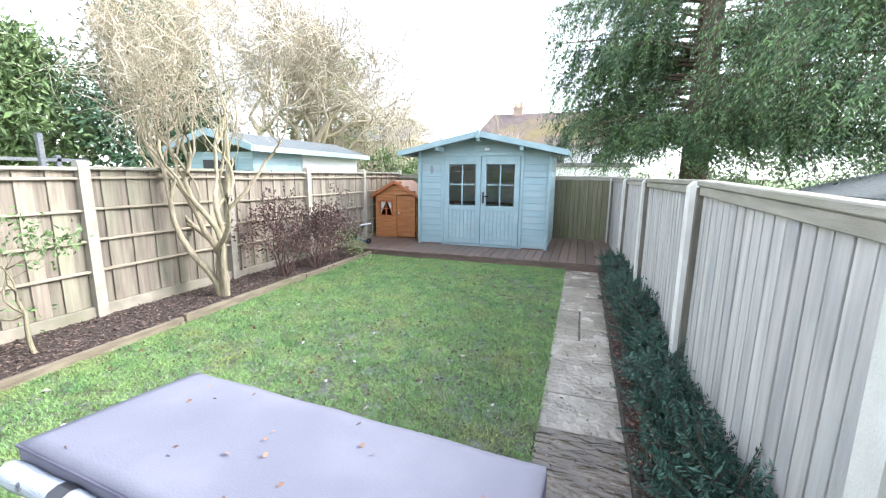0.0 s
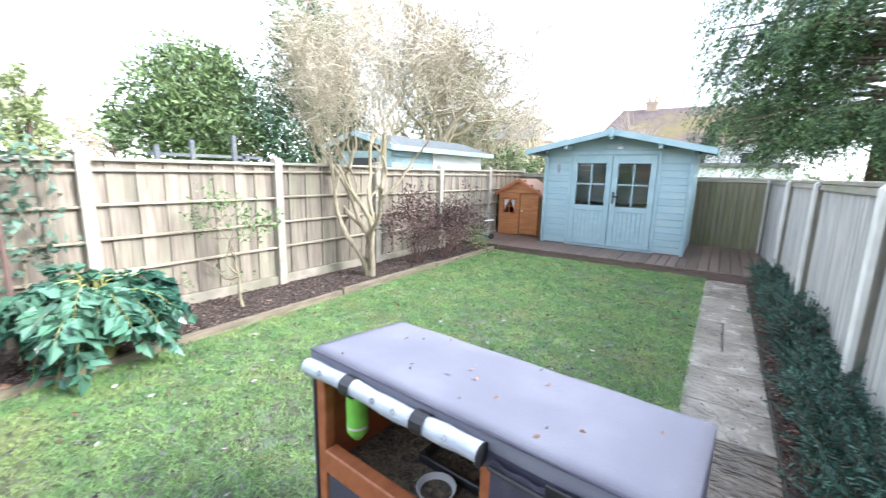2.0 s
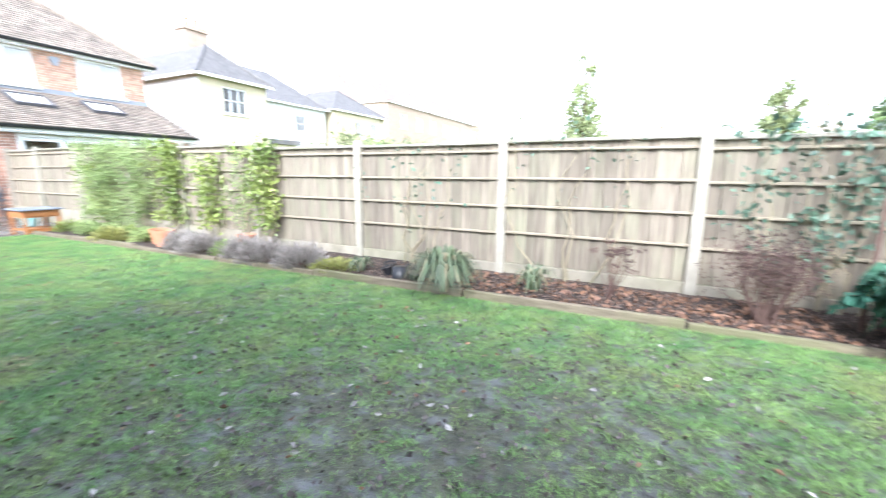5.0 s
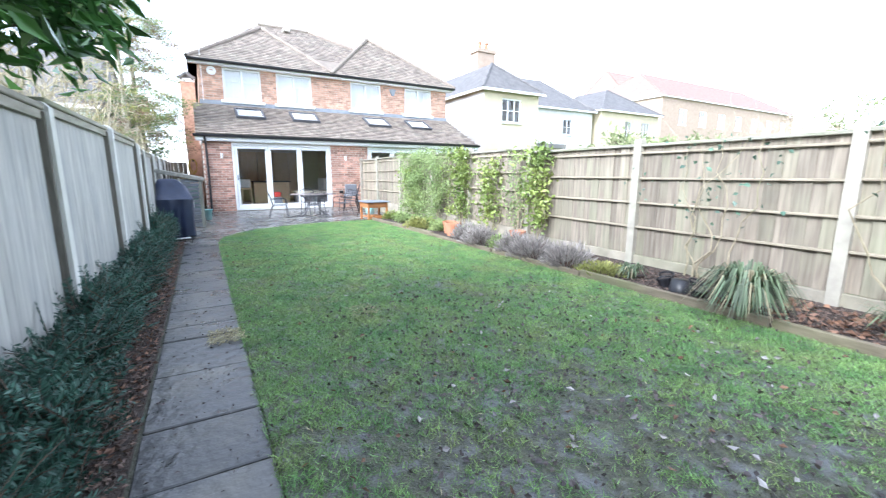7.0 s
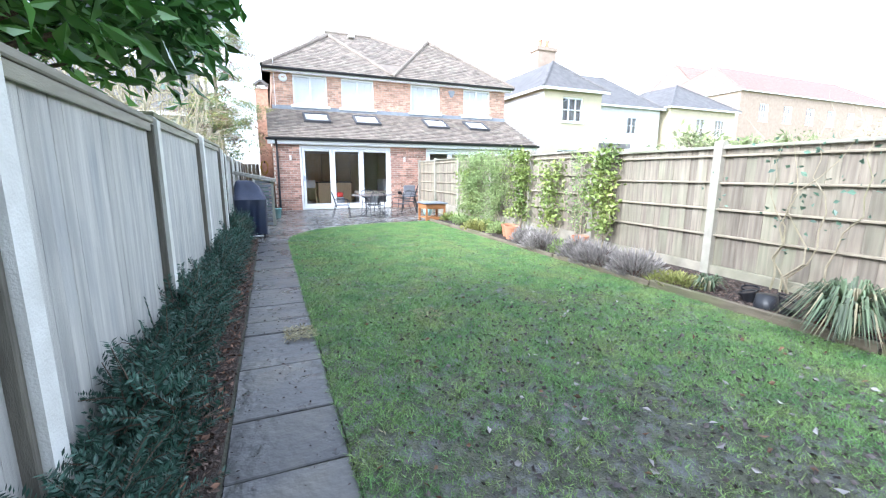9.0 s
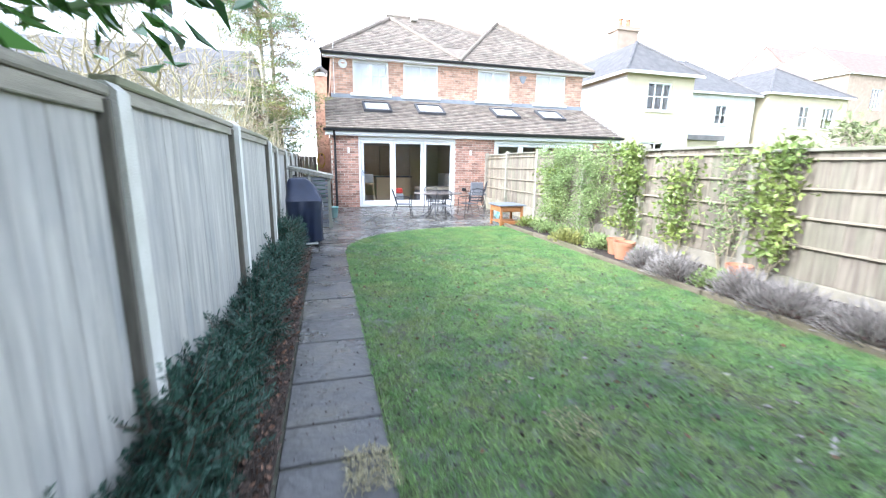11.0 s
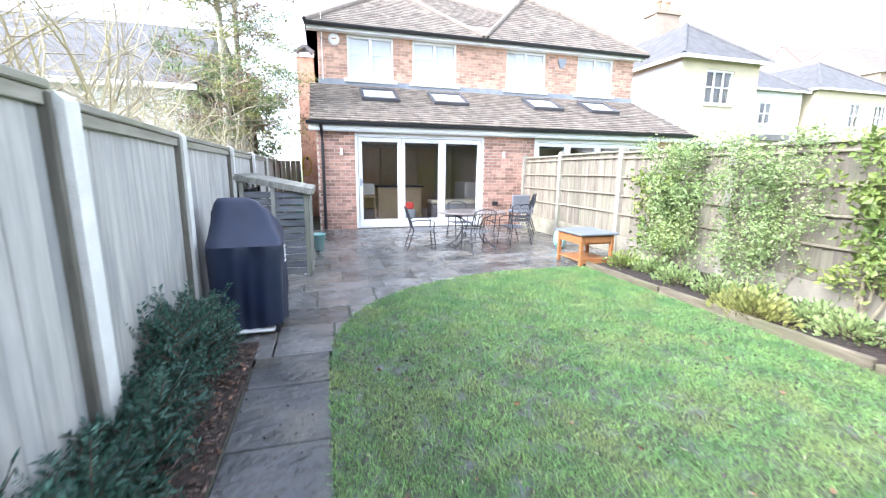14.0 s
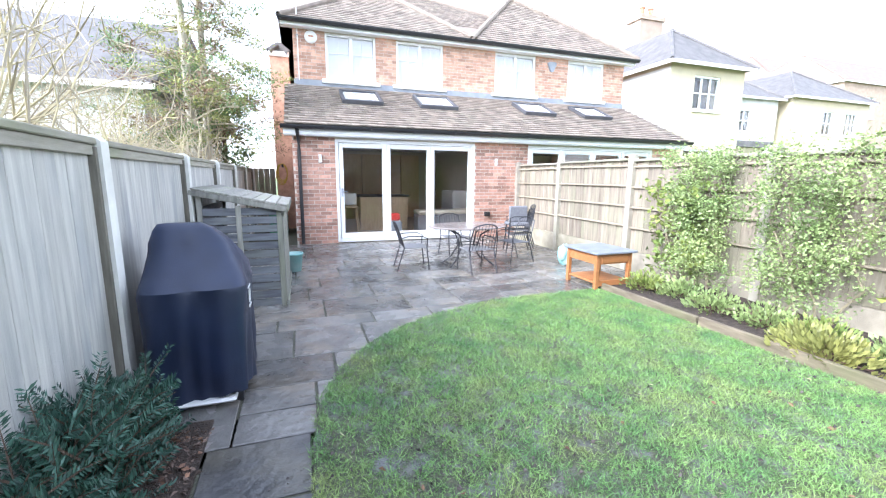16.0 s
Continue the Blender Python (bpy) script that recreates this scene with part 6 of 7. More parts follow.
def lobed_plant(name, loc, label, leaf, n, height, seed):
    """Long drooping leaves cut into pointed lobes along a pale rib."""
    e = thing(name, loc, label, "shrub")
    rng = np.random.default_rng(seed)
    hs, hl = Heap(), Heap()
    for k in range(n):
        a = rng.uniform(0, 2 * np.pi)
        h = height * rng.uniform(0.3, 1.0) ** 0.8
        d = np.array([math.cos(a), math.sin(a), 0.0])
        side = np.array([-d[1], d[0], 0.0])
        r0, L = rng.uniform(0.05, 0.34) * (1.25 - h / height * 0.6), rng.uniform(0.3, 0.46)
        rise, fall = rng.uniform(0.05, 0.5), rng.uniform(0.5, 1.25)
        root = d * r0 + np.array([0, 0, h])
        u = np.linspace(0, 1, 8)
        rib = root + d * (L * u * (1 - 0.22 * u))[:, None] + np.array([0, 0, 1.0]) * (L * (rise * u - fall * u ** 2))[:, None]
        hs.tube([(d * 0.03), (d * r0 * 0.5 + np.array([0, 0, h * 0.7])), root], [0.009, 0.007, 0.005], 4)
        hs.tube(rib, np.linspace(0.005, 0.0015, 8), 4)
        way = np.gradient(rib, axis=0)
        way /= np.linalg.norm(way, axis=1)[:, None]
        for j in range(1, 7):
            size = 0.15 * math.sin(math.pi * (0.16 + 0.78 * u[j])) * L / 0.38
            for sgn in (-1, 1):
                hl.leaves(rib[j:j + 1], size * 1.15, (side * sgn + way[j] * 0.55 + np.array([0, 0, -0.18]))[None], 0.1, 0.62, 0.1, rng)
                hl.leaves(rib[j:j + 1] + side * sgn * size * 0.3, size * 0.7, (side * sgn * 0.5 + way[j])[None], 0.15, 0.6, 0.1, rng)
        hl.leaves(rib[-2:-1], 0.13, way[-1:], 0.1, 0.6, 0.1, rng)
    hs.part("branchwork", YELLOW_LEAF, e)["kind"] = "stuff"
    hl.part("foliage", leaf, e)["kind"] = "stuff"
    return e


lobed_plant("glossy_shrub", (-3.5, 0.95, 0.05), "large glossy blue-green plant with drooping lobed leaves", BLUE_LEAF, 95, 0.66, 41)
# stake beside it
e = thing("garden_stake", (-3.88, 0.57, 0.05), "thin dark wooden stake with a round finial in the bed", "stake")
hp = Heap()
hp.tube([(0, 0, -0.02), (0.004, 0.0, 0.8), (0, 0.01, 1.66)], [0.017, 0.016, 0.015], 8)
hp.part("pole", TWIG_RED, e, smooth=True)
o = lathe([(0.0, 0.0), (0.024, 0.012), (0.03, 0.035), (0.022, 0.06), (0.0, 0.07)], 14).part("finial", VIOLET, e, smooth=True)
o.location = (0, 0.01, 1.66)
# dried flower heads
e = thing("dried_flower", (-3.86, -1.2, 0.05), "dried brown flower heads on thin stems", "plant")
rng = np.random.default_rng(6)
hs, hl = Heap(), Heap()
for k in range(16):
    a, r = rng.uniform(0, 6.28), rng.uniform(0.05, 0.28)
    tip = np.array([r * math.cos(a), r * math.sin(a), rng.uniform(0.3, 0.58)])
    hs.tube([(0, 0, 0), tip * 0.5 + np.array([0, 0, 0.03]), tip], [0.004, 0.003, 0.003], 4)
    hl.leaves(tip + rng.normal(size=(40, 3)) * np.array([0.03, 0.03, 0.008]), 0.02, None, 1, 0.7, 0.1, rng)
hs.part("branchwork", TWIG_RED, e)
hl.part("seedhead", DRY_LEAF, e)["kind"] = "stuff"


def strap_clump(loc, label, n, height, seed, material=STRAP):
    e = thing("strap_leaf_plant", loc, label, "plant")
    rng = np.random.default_rng(seed)
    green, dry = Heap(), Heap()
    for k in range(n):
        hp = dry if k % 7 == 0 else green
        a, L = rng.uniform(0, 6.28), height * rng.uniform(0.7, 1.25)
        d, out = np.array([math.cos(a), math.sin(a), 0]), rng.uniform(0.15, 0.9)
        s = np.array([-d[1], d[0], 0]) * 0.006
        pts = [d * 0.04, d * (0.04 + L * out * 0.25) + np.array([0, 0, L * 0.55]), d * (0.04 + L * out * 0.6) + np.array([0, 0, L * (0.85 - out * 0.3)]), d * (0.04 + L * out) + np.array([0, 0, L * (0.75 - out * 0.72)])]
        v = [pts[0] - s, pts[0] + s, pts[1] - s * 1.2, pts[1] + s * 1.2, pts[2] - s, pts[2] + s, pts[3]]
        hp.add(v, [(0, 1, 3, 2), (2, 3, 5, 4), (4, 5, 6, 6)])
    for hp, name, stuff in ((green, "foliage", material), (dry, "dry_leaf", DRY_STRAP)):
        hp.f = [tuple(dict.fromkeys(f)) for f in hp.f]
        hp.part(name, stuff, e)["kind"] = "stuff"
    return e


DRY_STRAP = leaf_mat("dry_strap_leaf", (0.45, 0.4, 0.25), (0.28, 0.24, 0.15), rough=0.8)
strap_clump((-3.45, -2.7, 0.05), "arching strap-leaved evergreen clump with some dry leaves", 760, 0.47, 8)
strap_clump((-3.85, -1.9, 0.05), "small tuft of grassy leaves", 90, 0.3, 9)
strap_clump((-3.75, -3.95, 0.05), "low green tuft in the bed", 120, 0.2, 10)


def mound(name, loc, label, leaf, n, rx, ry, rz, size, seed, wide=0.15, category="plant"):
    e = thing(name, loc, label, category)
    rng = np.random.default_rng(seed)
    u = rng.normal(size=(n, 3))
    u[:, 2] = np.abs(u[:, 2])
    u /= np.linalg.norm(u, axis=1)[:, None]
    hl = Heap()
    hl.leaves(u * rng.uniform(0.3, 1.0, n)[:, None] * np.array([rx, ry, rz]), size, u + np.array([0, 0, 0.6]), 0.4, wide, 0.05, rng)
    hl.part("foliage", leaf, e)
    hs = Heap()
    for k in range(24):
        hs.tube([(0, 0, 0), u[k] * np.array([rx, ry, rz]) * 0.95], [0.006, 0.002], 4)
    hs.part("branchwork", TWIG_RED, e)
    return e


for k, (x, y, r) in enumerate(((-3.62, -4.75, 0.3), (-3.6, -5.35, 0.34), (-3.68, -5.85, 0.26), (-3.62, -6.65, 0.3), (-3.66, -7.15, 0.26))):
    mound("lavender_bush", (x, y, 0.05), "grey woody lavender bush spilling over the edging", LAVENDER, 1300, r, r * 1.15, 0.28, 0.09, 50 + k)
mound("low_herb", (-3.7, -4.3, 0.05), "low yellowish ground cover", YELLOW_LEAF, 900, 0.3, 0.35, 0.1, 0.05, 60, 0.4)
mound("low_herb", (-3.62, -9.0, 0.05), "yellow-green low leafy plant by the edging", YELLOW_LEAF, 700, 0.22, 0.4, 0.22, 0.07, 61, 0.5)


def climber(y0, y1, z0, z1, n, leaf, seed, label, depth=0.16, size=0.07, gaps=0.5, x_off=0.1):
    """A plant trained on the fence: stems, then leaves in uneven clumps."""
    ym = (y0 + y1) / 2
    e = thing("climbing_plant", (left_fence_x(ym) + x_off, ym, 0.05), label, "climbing plant")
    rng = np.random.default_rng(seed)
    hs, hl = Heap(), Heap()
    tips = []
    for k in range(5):
        yy = rng.uniform(y0, y1) - ym
        p = np.array([0.0, yy * 0.4, 0.0])
        pts = [p.copy()]
        for j in range(9):
            p = p + np.array([rng.normal() * 0.02, (yy - p[1]) * 0.2 + rng.normal() * 0.06, (z1 - 0.05) / 9])
            pts.append(p.copy())
        hs.tube(pts, np.linspace(0.012, 0.003, 10), 5)
        tips += [(q, np.array([0.6, 0, 0.3])) for q in pts[2:] if q[2] > z0 * 0.6]
    k = int(18 + 40 * (1 - gaps))
    c = np.stack([rng.uniform(0, depth, k), rng.uniform(y0, y1, k) - ym, rng.uniform(z0, z1, k)], 1)
    tips += [(q, np.array([0.7, 0, 0.2])) for q in c]
    at, d = around(tips, n, 0.065, rng)
    at[:, 0] = np.clip(at[:, 0], -0.03, None)
    hl.leaves(at, size, d, 0.9, 0.7, 0.12, rng)
    hs.part("branchwork", BARK, e)
    hl.part("foliage", leaf, e)
    return e


climber(-0.4, 0.9, 0.35, 1.55, 300, CLIMB_LEAF, 71, "sparse bluish climbing rose against the fence boards", size=0.08)
climber(0.3, 1.1, 0.7, 1.6, 260, CLIMB_LEAF, 72, "bluish leafy climber beside a fence post", size=0.075)
climber(-2.3, -1.0, 1.2, 1.6, 60, CLIMB_LEAF, 73, "few ivy shoots creeping over the fence top", size=0.06)
climber(-4.4, -2.9, 0.7, 1.55, 80, CLIMB_LEAF, 74, "thin ivy strands trailing on the fence", size=0.06)
climber(-6.5, -6.0, 0.35, 1.55, 900, IVY, 75, "bright green ivy column on the fence", size=0.075, gaps=0)
climber(-6.95, -6.6, 0.3, 1.5, 600, ROSE, 76, "feathery grey-green climber by a post", size=0.05)
climber(-7.9, -7.35, 0.3, 1.4, 700, IVY, 77, "variegated green climber on the fence", size=0.075, gaps=0)
climber(-8.95, -8.45, 0.25, 1.65, 1100, IVY, 78, "tall yellow-green ivy beside a fence post", size=0.08, gaps=0)
climber(-10.15, -9.1, 0.2, 1.7, 7500, ROSE, 79, "large leafy grey-green shrub trained on the fence", depth=0.5, size=0.036, gaps=0)
climber(-11.3, -10.35, 0.1, 1.65, 7500, ROSE, 80, "bushy grey-green shrub rising above the fence top", depth=0.5, size=0.036, gaps=0)
climber(-11.5, -10.6, 0.2, 1.3, 700, IVY, 81, "yellowing ivy at the end of the bed", depth=0.3, size=0.08)


for k, (x, y, lf) in enumerate(((-3.95, -9.6, ROSE), (-3.9, -10.1, ROSE), (-4.0, -10.6, ROSE), (-3.9, -11.0, IVY), (-3.95, -9.2, IVY), (-4.0, -8.7, ROSE), (-3.9, -8.4, ROSE), (-3.9, -7.4, ROSE), (-3.75, -6.2, ROSE))):
    mound("low_bed_plant", (x, y, 0.05), "low leafy green plant filling the bed", lf, 520, 0.26, 0.3, 0.2, 0.055, 160 + k, 0.55)

# yew hedge: separate bushes along the path
def yew(seed, h):
    e = thing("yew_bush", (0, 0, 0), "low dark blue-green clipped yew bush beside the path", "hedge", "yew hedge")
    rng = np.random.default_rng(seed)
    hs, hl = Heap(), Heap()
    for k in range(200):
        p = np.array([rng.uniform(-0.09, 0.09), rng.normal() * 0.12, rng.uniform(0.03, 0.24) * h / 0.5])
        d = np.array([rng.normal() * 0.7, rng.normal() * 0.7, rng.uniform(0.2, 0.9)])
        d /= np.linalg.norm(d)
        L = rng.uniform(0.08, 0.2) * h / 0.5
        hs.tube([p, p + d * L * 0.5, p + d * L + np.array([0, 0, -0.02])], [0.004, 0.003, 0.0015], 3)
        flat = np.cross(d, rng.normal(size=3))
        flat /= np.linalg.norm(flat)
        m = 52
        u = np.linspace(0.08, 1.0, m)
        sgn = np.where(np.arange(m) % 2, 1.0, -1.0)[:, None]
        hl.leaves(p + d * (u * L)[:, None], 0.031, flat * sgn + d * 0.55, 0.12, 0.24, 0.0, rng)
    hs.part("branchwork", BARK_AND_GAP, e)
    hl.part("foliage", YEW, e)
    return e


yews = [yew(90 + k, 0.56 + 0.07 * k) for k in range(3)]
rng = np.random.default_rng(12)
for k in range(46):
    y = 6.95 - k * 0.36
    x = 0.895 - 0.006 * y + rng.uniform(-0.035, 0.035)
    s = rng.uniform(0.9, 1.2)
    m = pose(x, y, 0.0, 0, 0, rng.uniform(-30, 30) + 180 * (k % 2))
    if k < 3:
        yews[k].matrix_basis = m
    else:
        grow_by = 1.35 if y < -8.6 else s
        copy_thing(yews[k % 3], m @ Matrix.Diagonal((1.0, 1.0, grow_by, 1)))

# laurel leaning over the fence; its upper crown is unseen, added for shade
rng = np.random.default_rng(14)
e = thing("laurel_tree", (2.1, -3.3, 0.0), "glossy green cherry laurel leaning over the fence, with an added unseen upper crown", "tree")
hs, hl = Heap(), Heap()
for k in range(1300):
    if k < 650:
        p = np.array([rng.uniform(-1.45, 0.5), rng.uniform(-1.3, 1.4), rng.uniform(1.72, 2.7)])
        p[2] = max(p[2], 1.76 + 0.9 * max(0.0, -1.05 - p[0])) + 0.06 * abs(p[1])
    else:
        # Added clumps out of view, placed to shade the lawn and left fence.
        p = np.array([rng.uniform(-0.5, 1.2), rng.uniform(-0.6, 4.2), rng.uniform(2.3, 4.4)])
        p[2] -= 0.25 * abs(p[1] - 1.8)
    if k % 9 == 0:
        hs.tube([(0, 0, 1.0), (p[0] * 0.5, p[1] * 0.5, 1.0 + (p[2] - 1.0) * 0.65), p], [0.03, 0.014, 0.004], 5)
    d = np.array([-0.6, rng.normal() * 0.6, -0.1])
    m = 15
    at = p + rng.normal(size=(m, 3)) * 0.09
    hl.leaves(at, 0.145, np.tile(d, (m, 1)), 0.7, 0.36, 0.1, rng)
hs.part("branchwork", BARK_AND_GAP, e)["kind"] = "stuff"
hs = Heap()
hs.tube([(0, 0, -0.05), (0, 0.03, 1.1), (0.2, 0.5, 2.2), (0.3, 1.2, 3.4)], [0.1, 0.08, 0.06, 0.03], 8)
hs.part("trunk", BARK_AND_GAP, e, smooth=True)
hl.part("crown", LAUREL, e)

# large drooping cypresses beyond the right fence
def weeping_tree(name, loc, label, leaf, blobs, strands, seed, trunk_h, trunk_r, bark=BARK_AND_GAP, size=0.12, length=(0.35, 1.4), per=26, reach=-9.0):
    """Hanging sprays on strands round the ends of level limbs."""
    e = thing(name, loc, label, "tree")
    rng = np.random.default_rng(seed)
    hp, hl, ht = Heap(), Heap(), Heap()
    top = max(b[2] for b in blobs)
    hp.tube([(0, 0, -0.05), (0.06, 0.02, trunk_h * 0.5), (0, 0, trunk_h), (0, 0.03, top + 1)], [trunk_r, trunk_r * 0.9, trunk_r * 0.75, trunk_r * 0.3], 10)
    tot = sum((b[3] * b[4] * b[5]) ** 0.7 for b in blobs)
    for bx, by, bz, rx, ry, rz in blobs:
        k = int(strands * (rx * ry * rz) ** 0.7 / tot)
        limbs = max(3, k // 34)
        ends = np.array([bx, by, bz]) + rng.uniform(-1, 1, (limbs, 3)) * np.array([rx, ry, rz])
        ends[:, 0] = np.maximum(ends[:, 0], reach)
        roots = np.stack([np.zeros(limbs), np.zeros(limbs), np.clip(ends[:, 2] + rng.uniform(-0.1, 0.5, limbs), 1.7, top + 0.5)], 1)
        for r, q in list(zip(roots, ends))[::2]:
            ht.tube([r, r * 0.5 + q * 0.5 + np.array([0, 0, 0.2]), q], [trunk_r * 0.16, trunk_r * 0.09, 0.01], 5)
        i = rng.integers(0, limbs, k)
        f = (1 - rng.uniform(0, 1, k) ** 1.5 * 0.75)[:, None]
        start = roots[i] * (1 - f) + ends[i] * f + np.array([0, 0, 0.8]) * f * (1 - f) + rng.normal(size=(k, 3)) * np.array([0.13, 0.13, 0.06])
        a = rng.normal(size=k) * 0.7 + np.arctan2(ends[i, 1], ends[i, 0])
        h = np.stack([np.cos(a), np.sin(a), np.zeros(k)], 1)
        L = rng.uniform(*length, k)[:, None, None]
        u = np.linspace(0, 1, per)[None, :, None]
        at = start[:, None] + h[:, None] * L * 0.45 * u + np.array([0, 0, -1.0]) * L * 0.85 * u ** 1.7 + rng.normal(size=(k, per, 3)) * 0.025
        sgn = np.where(np.arange(per) % 2, 1.0, -1.0)[None, :, None]
        side = np.cross(h, (0, 0, 1.0))[:, None] * sgn
        way = side * 0.75 + np.array([0, 0, -0.8]) + h[:, None] * 0.3
        hl.leaves(at.reshape(-1, 3), size, way.reshape(-1, 3), 0.35, 0.3, 0.08, rng)
        for j in range(0, k, 5):
            ht.tube(at[j, ::7], [0.006] * len(at[j, ::7]), 3)
    hp.part("trunk", bark, e, smooth=True)
    hl.part("crown", leaf, e)
    ht.part("twig_work", BARK_AND_GAP, e)["kind"] = "stuff"
    return e


weeping_tree("cypress_tree", (3.1, 13.2, 0.0), "tall drooping cypress with dark trunk and feathery sprays", CYPRESS,
             [(-3.4, 0, 3.9, 1.1, 1.4, 0.9), (-2.9, -0.5, 5.4, 1.7, 1.8, 1.2), (-0.4, 1.5, 4.4, 1.6, 1.0, 0.9), (2.7, -0.8, 4.3, 1.9, 1.6, 1.0), (-2.4, 0, 7.0, 1.5, 2.0, 1.4), (2.5, 0, 7.2, 1.5, 2.0, 1.4), (3.9, 0, 6.2, 2.2, 2.2, 1.6), (-1.4, -1.2, 3.1, 1.2, 0.9, 0.4), (1.7, -1.4, 2.8, 1.7, 1.0, 0.5), (0.6, -1.6, 2.4, 1.6, 0.8, 0.4), (-1.8, -0.8, 2.6, 1.3, 1.0, 0.4), (-2.9, -0.2, 3.2, 0.9, 1.0, 0.5), (-2.6, 1.5, 3.0, 1.2, 1.0, 0.7), (-1.2, 2.0, 2.8, 1.2, 0.8, 0.7), (0.0, -1.0, 3.3, 0.9, 0.4, 0.3), (4.8, -1.0, 2.9, 1.6, 1.2, 0.6), (-2.2, -1.4, 2.5, 0.9, 0.6, 0.3), (-0.9, -1.6, 2.6, 0.8, 0.5, 0.3), (1.2, -1.8, 2.6, 0.8, 0.5, 0.3), (2.4, -2.0, 2.4, 0.9, 0.5, 0.3), (4.2, -2.4, 2.5, 0.9, 0.6, 0.3), (2.2, 1.5, 2.8, 1.2, 0.8, 0.7), (-3.0, -0.8, 2.5, 0.6, 0.8, 0.25), (3.4, -1.8, 2.4, 1.6, 0.8, 0.4), (3.2, -1.0, 3.2, 1.8, 1.2, 0.8), (-2.4, -1.0, 4.3, 1.2, 1.0, 0.8)],
             7800, 101, 7.0, 0.36, size=0.1, reach=-3.75)
weeping_tree("cypress_tree", (5.6, 8.4, 0.0), "overhanging cypress with light green drooping sprays", CYPRESS,
             [(-2.6, -0.4, 3.5, 1.1, 1.5, 0.8), (-1.2, 0, 5.2, 2.2, 2.2, 1.5), (-2.4, 1.8, 4.3, 1.2, 1.4, 1.1), (-1.4, -1.5, 3.4, 1.2, 1.2, 0.8), (-2.0, 2.2, 3.0, 1.0, 1.6, 0.5)],
             1900, 102, 5.0, 0.22, BARK, 0.085, reach=-3.3)
# trees past the left fence
crown_tree("evergreen_tree", (-19.5, 9.5, 0.0), "rounded dark green evergreen tree in the next gardens", FAR_LEAF,
           [(0, 0, 4.6, 2.6, 2.6, 1.9), (0.8, 0.6, 3.2, 2.6, 2.4, 1.6), (-0.8, -0.8, 3.0, 2.4, 2.4, 1.5), (0, 0, 5.6, 1.7, 1.7, 1.1)], 15000, 0.3, 103, trunk_h=2.0)
crown_tree("conifer_tree", (-15.5, 12.5, 0.0), "tall green conifer behind the fence", CYPRESS_DARK,
           [(0, 0, 3.2, 2.2, 2.2, 2.2), (0.2, 0, 5.4, 1.8, 1.8, 1.8), (-0.2, 0, 7.6, 1.4, 1.4, 1.7), (0.1, 0, 9.2, 0.9, 0.9, 1.3)], 12000, 0.28, 104, trunk_h=5.0, droop=0.3)
crown_tree("ivy_clad_tree", (-12.0, 18.0, 0.0), "ivy-covered tree mixed with bare branches", FAR_PALE,
           [(0, 0, 4.8, 1.8, 1.8, 2.2), (0.5, 0, 6.6, 1.4, 1.4, 1.4), (1.4, 0.2, 3.6, 1.6, 1.6, 1.5)], 6000, 0.26, 105, trunk_h=4.0, twigs=500)


def bare_tree(loc, label, height, seed, radius=0.16, stems=3, depth=5, kids=3, curl=0.22, twig=None, weep=0.0, n_twigs=900):
    e = thing("bare_tree", loc, label, "tree")
    rng = np.random.default_rng(seed)
    tips, hp = [], Heap()
    fence_limit[0] = 1.9 - loc[0] if loc[0] > 0 else None
    for s in range(stems):
        a = 2 * math.pi * s / stems + rng.uniform(-0.4, 0.4)
        grow(hp, (0, 0, -0.05), (0.28 * math.cos(a), 0.28 * math.sin(a), 1), height * 0.4, radius, depth - 2, rng, tips, curl, kids, 0.1, shrink=0.66)
    fence_limit[0] = None
    ht = Heap()
    for k in range(n_twigs):
        q, d = tips[rng.integers(0, len(tips))]
        q = np.array(q) + rng.normal(size=3) * 0.15
        d = d + rng.normal(size=3) * 0.5
        d /= np.linalg.norm(d)
        L = rng.uniform(0.5, 1.3) * height / 7
        p1 = q + d * L * 0.5 + rng.normal(size=3) * 0.06
        p2 = p1 + (d + np.array([0, 0, -weep])) * L * 0.4 + rng.normal(size=3) * 0.08
        p3 = p2 + (d * 0.4 + np.array([0, 0, -weep * 1.6])) * L * 0.4
        ht.tube([q, p1, p2, p3], np.array([0.012, 0.009, 0.006, 0.003]) * min(1.0, height / 8.5), 3)
    hp.part("trunk", BARK, e, smooth=True)
    ht.part("twig_work", twig or TWIG, e)["kind"] = "stuff"
    return e


bare_tree((-9.8, 13.2, 0.0), "large bare weeping tree with a haze of pale twigs", 9.5, 111, 0.2, 4, 6, 3, weep=0.35, n_twigs=3200)
bare_tree((-11.5, 16.0, 0.0), "bare pale-twigged tree behind the fence", 8.5, 112, 0.2, 3, 6, 3, weep=0.45, n_twigs=2200)
bare_tree((-7.6, 17.5, 0.0), "bare tree with arching golden twigs", 6.5, 113, 0.16, 3, 5, 3, weep=0.6, n_twigs=1500)
bare_tree((-4.2, 26.0, 0.0), "small bare tree behind the summer house", 5.2, 114, 0.1, 2, 5, 3, n_twigs=700)
bare_tree((2.7, -15.0, 0.0), "bare branching tree with pale bark beyond the fence", 4.6, 115, 0.055, 3, 5, 3, curl=0.3, n_twigs=700)
bare_tree((1.95, -9.0, 0.0), "thick-limbed bare tree with pale bark close behind the fence", 5.2, 116, 0.085, 3, 5, 3, curl=0.24, n_twigs=160)


